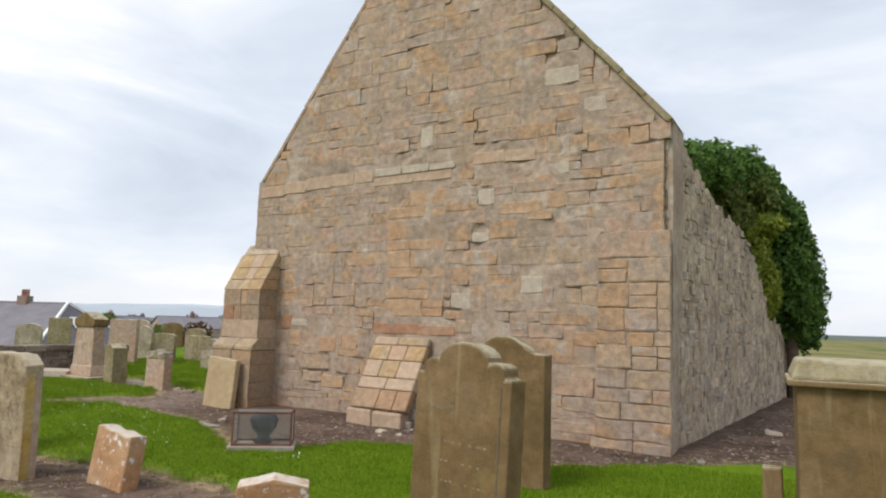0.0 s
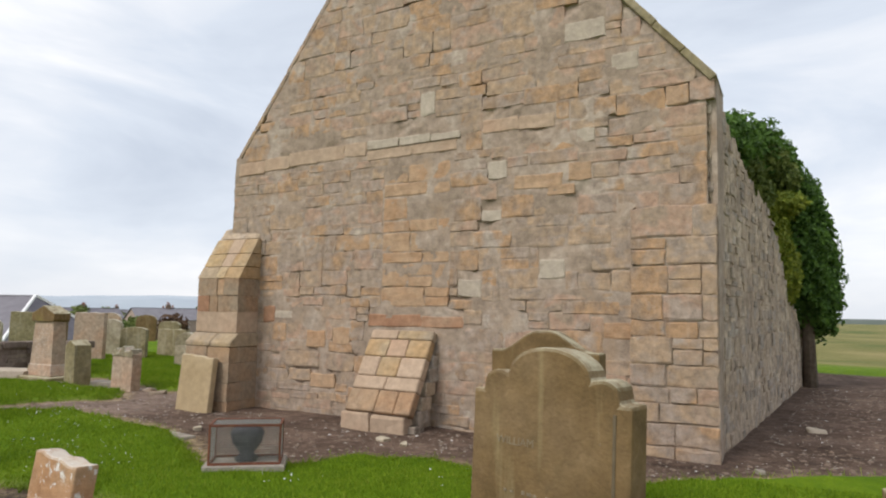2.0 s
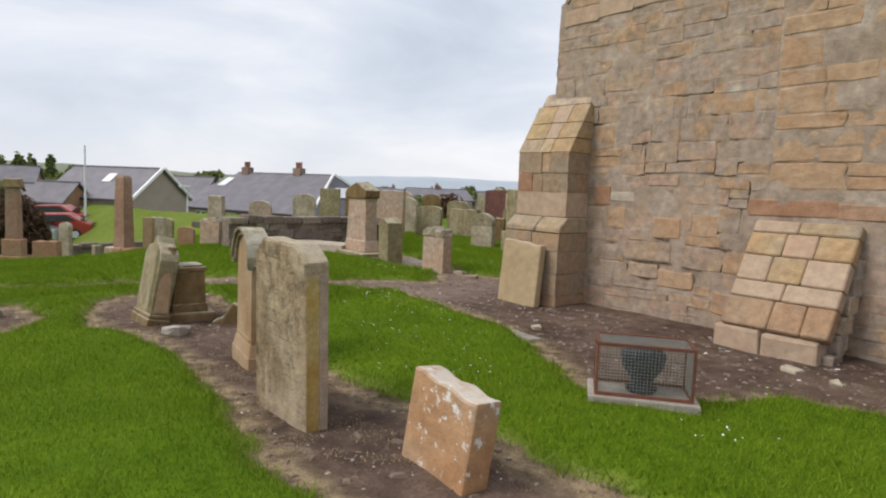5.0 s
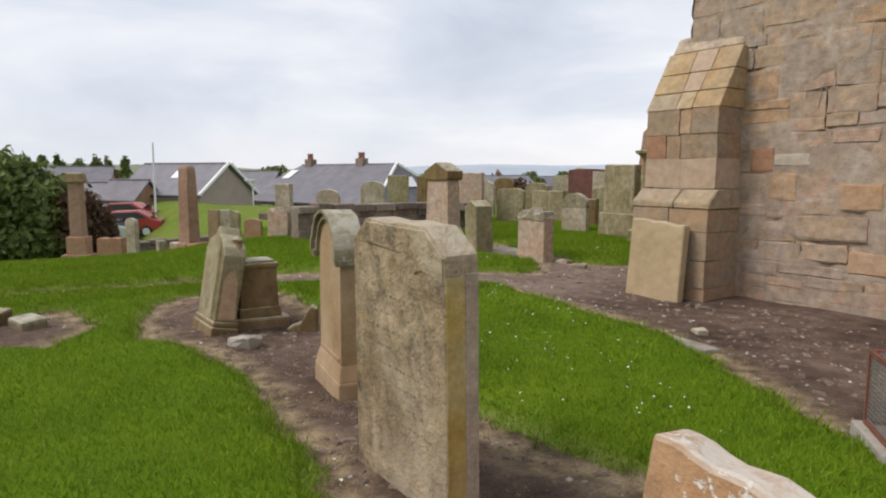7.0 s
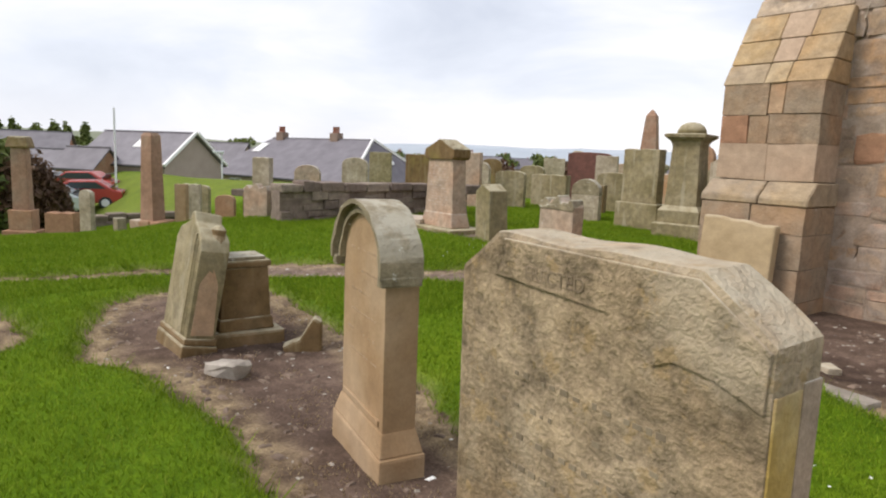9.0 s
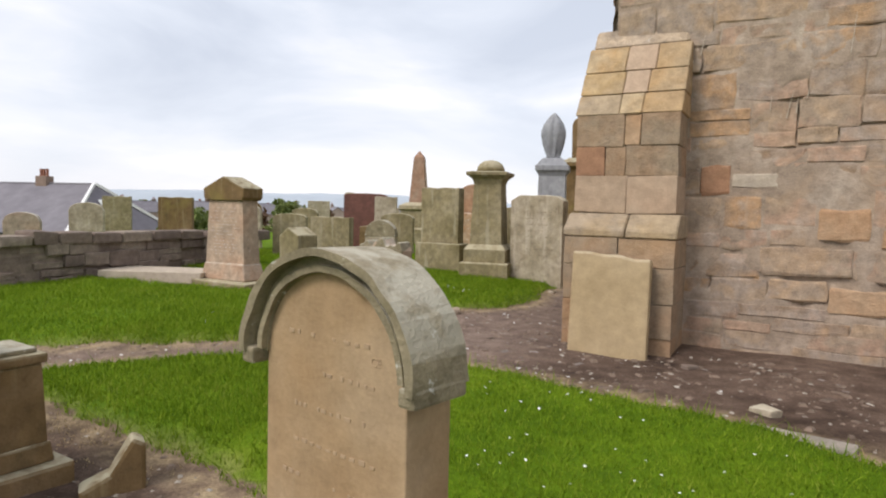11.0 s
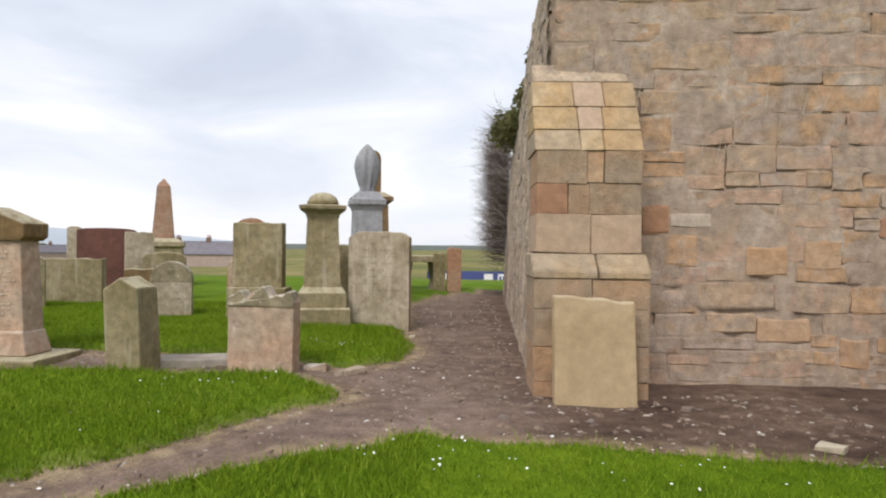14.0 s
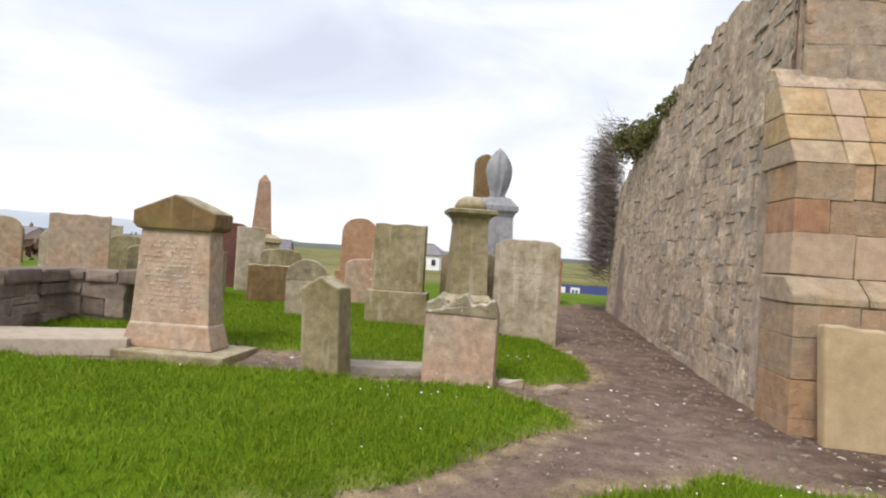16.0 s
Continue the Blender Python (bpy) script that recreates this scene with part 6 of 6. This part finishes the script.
    for cx, ct in chimneys:
        c_ = part("chimney", box(cx - 0.45, cx + 0.45, D / 2 - 0.32, D / 2 + 0.32, zp - 0.6, zp + ct, 0.03), M_CHIMNEY, h)
        for k in (-0.25, 0.02, 0.27):
            pt = part("pot", lathe([(0.11, 0), (0.09, 0.1), (0.09, 0.45), (0.11, 0.5)], 10), M_POT, c_)
            pt.location = (cx + k, D / 2, zp + ct - 0.01)
    for x0, x1, f0, f1 in lights:        # skylights on the front slope, their sky glint painted as plain white
        def on(x, f):
            a = Vector(e[0]).lerp(Vector(rid[0]), f)
            return Vector((x, a.y, a.z + 0.13))
        b2 = bmesh.new()
        f = b2.faces.new([b2.verts.new(v) for v in (on(x0, f0), on(x1, f0), on(x1, f1), on(x0, f1))])
        g2 = bmesh.ops.extrude_face_region(b2, geom=[f])
        bmesh.ops.translate(b2, verts=[v for v in g2["geom"] if isinstance(v, bmesh.types.BMVert)], vec=(0, 0, 0.06))
        bmesh.ops.recalc_face_normals(b2, faces=list(b2.faces))
        part("skylight", b2, M_WHITE, h, "pale skylight, sky glint painted white")
    return h


# long slate house: front runs to the left as seen from the path
long_house = house((-45.1, 25.0), (-0.965, -0.27), 17.0, 9.4, -3.4, -0.75, 2.2, M_HARL, "long low house with a hipped dark slate roof", (2.2, 3.0), windows=((1.0, 2.4, 1.0, 2.3), (4.2, 5.6, 1.0, 2.3), (8.5, 9.8, 1.0, 2.3), (12.2, 13.6, 1.0, 2.3)),
      chimneys=((6.2, 0.6), (12.8, 0.6)), lights=((13.4, 14.4, 0.6, 0.82),), door=(6.6, 7.5, 2.1), barge=True)
# white panel paints the sky's reflection on the hip skylight
hip_light = part("skylight", box(-0.75, 0.75, -0.5, 0.5, 0.0, 0.08, 0.02), M_WHITE, long_house, "pale skylight on the hip, sky glint painted white")
hip_light.matrix_basis = Matrix.Translation((0.95, -4.7, 4.25)) @ pose(0, 0, 0, 0, -50, 0) @ pose(0, 0, 0, 0, 0, 90)
house((-48.0, 13.5), (-0.85, -0.53), 7.4, 5.3, -3.1, 0.1, 2.05, M_HARL, "harled house with a slate roof and a blank gable", windows=((0.8, 1.6, 0.9, 2.2), (2.6, 3.4, 0.9, 2.2), (5.6, 6.8, 0.9, 2.2)), lights=((3.0, 3.7, 0.5, 0.75),), door=(4.3, 5.2, 2.0), barge=True)
porch = house((-50.6, 10.0), (-0.85, -0.53), 3.2, 2.2, -3.1, -0.2, 0.9, M_RED, "dark red porch wing with a slate roof")
house((-76, 11.8), (-0.35, -0.94), 7.5, 6, -4.3, -0.3, 2.1, M_BRICK, "red brick house gable among trees", far=True, windows=((1, 2, 1.5, 2.8), (4, 5, 1.5, 2.8)))
house((-66, 24.0), (-0.8, -0.6), 9, 6, -4.3, -1.2, 1.7, M_HARL, "grey roofed house behind the others", far=True, windows=((1, 2, 1, 2.2),))
house((-60, 9.5), (-0.6, -0.8), 6, 5, -4.3, -1.2, 0.6, M_HARL, "low house with a slate roof", far=True, windows=((1, 2, 1, 2.2),))
white_house = house((-17.6, 72.0), (-1, 0.1), 3.4, 4, -1.6, 0.9, 1.9, M_WHITE, "distant white house with dark windows", (1.0, 1.0), windows=((0.3, 0.9, 1.2, 2.0), (1.4, 2.0, 1.2, 2.0), (2.5, 3.1, 1.2, 2.0)), far=True)
r = random.Random(12)
for i in range(46):
    deg, dist = r.uniform(24, 64), r.uniform(140, 340)
    x, y = ring(deg, dist)
    z = float(land(x, y))
    a = r.uniform(0, 6.28)
    L = r.uniform(8, 16)
    house((x, y), (math.cos(a), math.sin(a)), L, 7, z, z + 2.7, z + 5.0, r.choice((M_HARL, M_WHITE, M_HARL, M_HARL)), r.choice(("far village house with a grey roof", "far village house, pale walls and slate roof")), far=True,
          windows=((1.0, 2.0, 1.0, 2.2), (4.5, 5.5, 1.0, 2.2)), chimneys=((L / 2, 0.9),))
    if i % 2:
        far_tree(x + 6, y + 5, z, r.uniform(3.5, 6), r.uniform(4, 7), 200 + i, M_BUSH, "leafy tree among the far houses")


def hill(name, deg0, deg1, dist, heights, mat, label):
    bm = bmesh.new()
    n = 60
    cols = []
    for i in range(n + 1):
        f = i / n
        d = radians(deg0 + (deg1 - deg0) * f)
        k = f * (len(heights) - 1)
        a, b = heights[int(k)], heights[min(len(heights) - 1, int(k) + 1)]
        h_ = a + (b - a) * (k - int(k)) + noise.fractal(Vector((f * 14, dist * 0.01, 0)), 1.0, 2.0, 4) * 0.08 * max(heights)
        cols.append([bm.verts.new((-7 - math.sin(d) * q, 5 + math.cos(d) * q, z)) for q, z in ((dist, -30), (dist + 60, h_ * 0.6), (dist + 300, h_))])
    for a, b in zip(cols, cols[1:]):
        for k in range(2):
            bm.faces.new((a[k], b[k], b[k + 1], a[k + 1]))
    ob = part(name, bm, mat, None, "", True)
    return tagged(ob, label, "hill", kind="structure")


# aerial haze is painted into the hills' pale blue-grey base colour
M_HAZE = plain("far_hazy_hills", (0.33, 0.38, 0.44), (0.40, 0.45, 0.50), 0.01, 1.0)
M_FARWOOD = plain("far_dark_woods", (0.07, 0.09, 0.08), (0.11, 0.13, 0.11), 0.05, 1.0)
M_FARFIELD = plain("far_fields", (0.15, 0.18, 0.12), (0.21, 0.23, 0.16), 0.02, 1.0)
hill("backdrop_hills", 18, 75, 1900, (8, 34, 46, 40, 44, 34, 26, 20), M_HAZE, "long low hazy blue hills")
hill("backdrop_ridge_west", 60, 110, 420, (6, 9, 12, 14, 12, 12), M_FARFIELD, "near ridge of fields behind the houses")
hill("backdrop_woods", -70, 20, 900, (3.5, 4.0, 3.2, 4.5, 3.6, 3.0), M_FARWOOD, "dark strip of far woods on the horizon")

# roadside poles, cars
for x, y, z0, z1, r_, lb_, arm in ((-44.7, 10.1, -3.0, 3.2, 0.07, "tall pale flagpole beside the house", False), (-43.3, 15.45, -3.0, 0.95, 0.06, "pale street lamp on a slim column", True)):
    p_ = thing("street_lamp" if arm else "flagpole", (x, y, z0), 0, lb_, "street lamp" if arm else "pole")
    part("pole", lathe([(r_, -0.3), (r_ * 0.7, z1 - z0)], 10), M_GALV, p_)
    if arm:
        part("lamp_head", box(-0.12, 0.12, -0.5, 0.1, z1 - z0, z1 - z0 + 0.14, 0.04), M_GALV, p_)


def car(x, y, rz, mat, label):
    c = thing("car", (x, y, float(land(x, y)) + 0.45), rz, label, "car", "parked cars")
    part("body", slab([(-2.0, 0.28), (-2.05, 0.62), (-1.9, 0.85), (-1.0, 0.95), (-0.4, 1.38), (0.9, 1.42), (1.6, 1.0), (2.0, 0.9), (2.05, 0.3)], 1.65, 0.09, 0.0), mat, c)
    for sy in (-1, 1):
        part("side_window", slab([(-0.75, 1.0), (-0.32, 1.31), (0.82, 1.34), (1.3, 1.02)], 0.02, 0.0, 0.0, y=sy * 0.825), M_GLASS, c)
        for wx in (-1.25, 1.25):
            wh = part("wheel", lathe([(0.31, -0.1), (0.32, 0.0), (0.31, 0.1)], 18), M_TYRE, c)
            wh.matrix_basis = pose(wx, sy * 0.75, 0.31, 90, 0, 0)
            rim_ = part("rim", lathe([(0.19, -0.11), (0.19, 0.11)], 14), M_GALV, wh)
    for sx in (-1, 1):
        part("windscreen", box(-0.02, 0.02, -0.68, 0.68, 0, 0.5, 0.01), M_GLASS, c).matrix_basis = pose(-0.82 if sx < 0 else 1.36, 0, 0.98, 0, 48 * -sx * -1, 0)
    return c


car(-42.7, 8.05, 70, M_CARRED, "red parked hatchback beyond the wall")
car(-41.9, 6.3, 66, M_CARSILVER, "pale blue-grey parked car beyond the wall")
car(-46.7, 8.6, 60, M_CARRED, "dark red parked car by the house")

# banner and fence beyond the path
bn = thing("banner_fence", (-7.9, 33.0, float(land(-7.9, 33.0)) - 0.3), -3, "blue banner with white panels tied to a fence", "banner")
for x in np.linspace(-3.2, 3.2, 6):
    part("post", box(x - 0.04, x + 0.04, -0.04, 0.04, -0.2, 0.75, 0.01), M_DARKMETAL, bn)
part("sheet", box(-3.2, 3.2, -0.06, -0.045, 0.06, 0.78, 0), M_BLUE, bn)
for x in (-2.6, -0.55, 0.1, 1.9):
    part("white_panel", box(x, x + 0.42, -0.066, -0.062, 0.2, 0.66, 0), M_WHITE, bn)
for x in (0.17, 0.33):
    part("panel_mark", box(x, x + 0.1, -0.071, -0.068, 0.3, 0.55, 0), M_BLUE, bn)

# ---- grass, litter ----
R = np.random.RandomState(11)


def blades(name, n, x0, x1, y0, y1, hs, w, mat, label, keep, seed):
    r = np.random.RandomState(seed)
    p = np.stack([r.uniform(x0, x1, n), r.uniform(y0, y1, n)], 1)
    k = keep(p[:, 0], p[:, 1], r.rand(n))
    p = p[k]
    n = len(p)
    _, lift = turf(p[:, 0], p[:, 1])
    z = land(p[:, 0], p[:, 1]) + lift - 0.006
    tuft = 0.75 + 0.5 * (wobble(p[:, 0], p[:, 1], 3.3, 1.1) * 0.5 + 0.5) * r.rand(n)
    h = r.uniform(*hs, n) * tuft
    a = r.uniform(0, 2 * math.pi, n)
    b = np.stack([p[:, 0], p[:, 1], z], 1)
    side = np.stack([np.cos(a), np.sin(a), np.zeros(n)], 1) * (w * (0.6 + 0.8 * r.rand(n)))[:, None]
    tip = b + np.stack([r.normal(size=n) * h * 0.45, r.normal(size=n) * h * 0.45, h], 1)
    vs = np.stack([b - side, b + side, tip], 1).reshape(-1, 3)
    me = bpy.data.meshes.new(name)
    me.vertices.add(n * 3)
    me.vertices.foreach_set("co", vs.ravel())
    me.loops.add(n * 3)
    me.loops.foreach_set("vertex_index", np.arange(n * 3))
    me.polygons.add(n)
    me.polygons.foreach_set("loop_start", np.arange(n) * 3)
    me.update(calc_edges=True)
    me.materials.append(mat)
    return tagged(new(name, me), label, "grass", kind="stuff")


def on_turf(x, y, u):
    return (bare(x, y) < 0.02) & ~((x > -8.9) & (x < -1) & (y > 8.3))


blades("grass", 330000, -12.5, 0.5, 1.0, 7.3, (0.02, 0.055), 0.0035, M_BLADE, "short green churchyard grass", on_turf, 1)
blades("grass_far", 200000, -18, -9.8, 4.0, 14.5, (0.03, 0.075), 0.005, M_BLADE, "short green grass between the graves", lambda x, y, u: on_turf(x, y, u) & (y > 5 + 0 * x) | (on_turf(x, y, u) & (x < -12.5)), 2)
blades("grass_lower", 150000, -18, -12.4, -4.0, 4.1, (0.03, 0.065), 0.0055, M_BLADE, "mown green grass below the path", on_turf, 8)
blades("grass_start", 60000, -12.5, 0.5, -1.5, 1.1, (0.02, 0.055), 0.0045, M_BLADE, "short green grass beside the walk", on_turf, 9)
blades("grass_slope", 90000, -26, -17.8, -3.0, 12.5, (0.03, 0.07), 0.008, M_BLADE, "mown green grass down the slope", on_turf, 5)
blades("grass_fringe", 70000, -16, 1, 2.3, 11.5, (0.06, 0.14), 0.004, M_BLADE, "longer grass along the turf edges", lambda x, y, u: np.abs(bare(x, y) + 0.05) < 0.07, 3)
blades("straw_litter", 26000, -12.0, -4.0, 2.9, 4.9, (0.010, 0.026), 0.006, M_STRAW, "dead straw scattered on the bare bed", lambda x, y, u: (bare(x, y) > 0.05) & (wobble(x, y, 3.1, 1.0) + wobble(x, y, 8.0, 2.0) > 0.35), 6)
blades("dry_grass", 42000, -16, 1, 2.3, 11.5, (0.015, 0.05), 0.004, M_STRAW, "dry straw along the cut turf edges", lambda x, y, u: (np.abs(bare(x, y) - 0.07) < 0.10) & (u < 0.35 + 0.65 * (wobble(x, y, 1.3) > 0.0)), 4)


def litter(name, n, size, mat, label, seed, keep, flat_=0.5):
    """Scattered chips, each a rough little solid, in one mesh."""
    r = np.random.RandomState(seed)
    p = np.stack([r.uniform(-16, 1.5, n * 4), r.uniform(2.4, 18, n * 4)], 1)
    p = p[keep(p[:, 0], p[:, 1])][:n]
    vs, fs = [], []
    zz = land(p[:, 0], p[:, 1])
    for (x, y), z in zip(p, zz):
        s = size * (0.4 + r.rand() ** 2 * 1.8)
        ax, ay, az = s * r.uniform(0.6, 1.6), s * r.uniform(0.5, 1.0), s * flat_ * r.uniform(0.5, 1)
        a = r.uniform(0, 6.28)
        c, q = math.cos(a), math.sin(a)
        b = len(vs)
        for u, v, w in ((-1, -1, -0.3), (1, -0.8, -0.3), (0.9, 1, -0.3), (-1, 0.9, -0.3), (-0.5, -0.6, 1), (0.7, -0.4, 0.9), (0.4, 0.6, 1), (-0.6, 0.5, 0.8)):
            vs.append((x + c * u * ax - q * v * ay, y + q * u * ax + c * v * ay, z + w * az))
        for f in ((4, 5, 6, 7), (0, 1, 5, 4), (1, 2, 6, 5), (2, 3, 7, 6), (3, 0, 4, 7)):
            fs.append([i + b for i in f])
    return tagged(raw(name, vs, fs, mat), label, "debris", kind="stuff")


def on_earth(x, y):
    return (bare(x, y) > 0.05) & ~((x > -8.9) & (x < -1.2 + 0.13 * (y - 8.36)) & (y > 8.2))


litter("stone_chips", 2600, 0.009, M_CONCRETE, "pale stone chips scattered on the earth", 21, on_earth)
litter("clods", 5200, 0.016, plain("earth_clods", (0.11, 0.08, 0.06), (0.22, 0.16, 0.12), 20, 0.98), "small brown clods of earth", 22, on_earth)
litter("shell_chips", 230, 0.010, M_PETAL, "white shell and paper fragments on the earth", 23, on_earth, 0.25)
litter("twig_litter", 700, 0.016, M_TWIG, "broken twigs along the wall foot", 24, lambda x, y: on_earth(x, y) & (y > 7.2) & (y < 8.9), 0.2)

# stones lying by the path
for i, (x, y, s, mt, lb) in enumerate(((-10.95, 8.95, 0.11, M_HEADPINK, "rounded pink stone lying by the path"), (-10.62, 8.85, 0.14, M_RUBBLE, "flat grey stone lying by the path"), (-10.2, 11.2, 0.06, M_PALE, "white stone beside the tall headstone"),
                                       (-4.6, 7.25, 0.07, M_HEADGREY, "pale broken stone slab on the earth"), (-5.0, 7.45, 0.09, M_HEADGREY, "thin pale stone flake on the earth"), (-0.35, 11.0, 0.12, M_PALE, "pale stone fallen from the wall"),
                                       (-7.9, 7.7, 0.07, M_DARKSTONE, "dark stone against the buttress foot"), (-1.0, 8.0, 0.07, M_CONCRETE, "pale chip at the wall foot"), (-7.35, 6.8, 0.08, M_HEADGREY, "grey flat stone on bare earth"))):
    b_ = part("loose_stone", roughen(box(-s, s, -s * 0.6, s * 0.6, -s * 0.3, s * 0.45, s * 0.25, s * 0.15), s * 0.25, 8, i), mt)
    b_.matrix_world = pose(x, y, gz(x, y), 0, 0, 40 * i)
    tagged(b_, lb, "stone", "loose stones")


def daisies(spots, n, seed):
    r = np.random.RandomState(seed)
    vs, fs = [], []
    for cx, cy, s in spots:
        for _ in range(n):
            x, y = cx + r.normal() * s, cy + r.normal() * s * 0.6
            if bare(np.array([x]), np.array([y]))[0] > -0.02:
                continue
            z, q = gz(x, y) + r.uniform(0.045, 0.065), r.uniform(0.005, 0.0085)
            b = len(vs)
            tx, ty = r.normal() * 0.3, r.normal() * 0.3
            vs += [(x + q * math.cos(k), y + q * math.sin(k), z + q * (tx * math.cos(k) + ty * math.sin(k))) for k in np.linspace(0, 2 * math.pi, 9)[:-1]] + [(x, y, z + 0.004)]
            fs += [[b + k, b + (k + 1) % 8, b + 8] for k in range(8)]
    return tagged(raw("daisies", vs, fs, M_PETAL), "small white daisies in the grass", "flowers", kind="stuff")


daisies([(-7.6, 5.6, 0.45), (-7.0, 5.3, 0.35), (-8.6, 6.2, 0.35), (-9.3, 6.2, 0.4), (-6.6, 4.9, 0.3), (-8.0, 5.2, 0.3), (-10.0, 6.4, 0.3), (-4.6, 5.2, 0.2), (-9.0, 5.2, 0.5), (-11.6, 7.9, 0.3), (-10.9, 9.9, 0.2), (-3.2, 5.9, 0.3), (-11.5, 6.9, 0.3)], 11, 31)
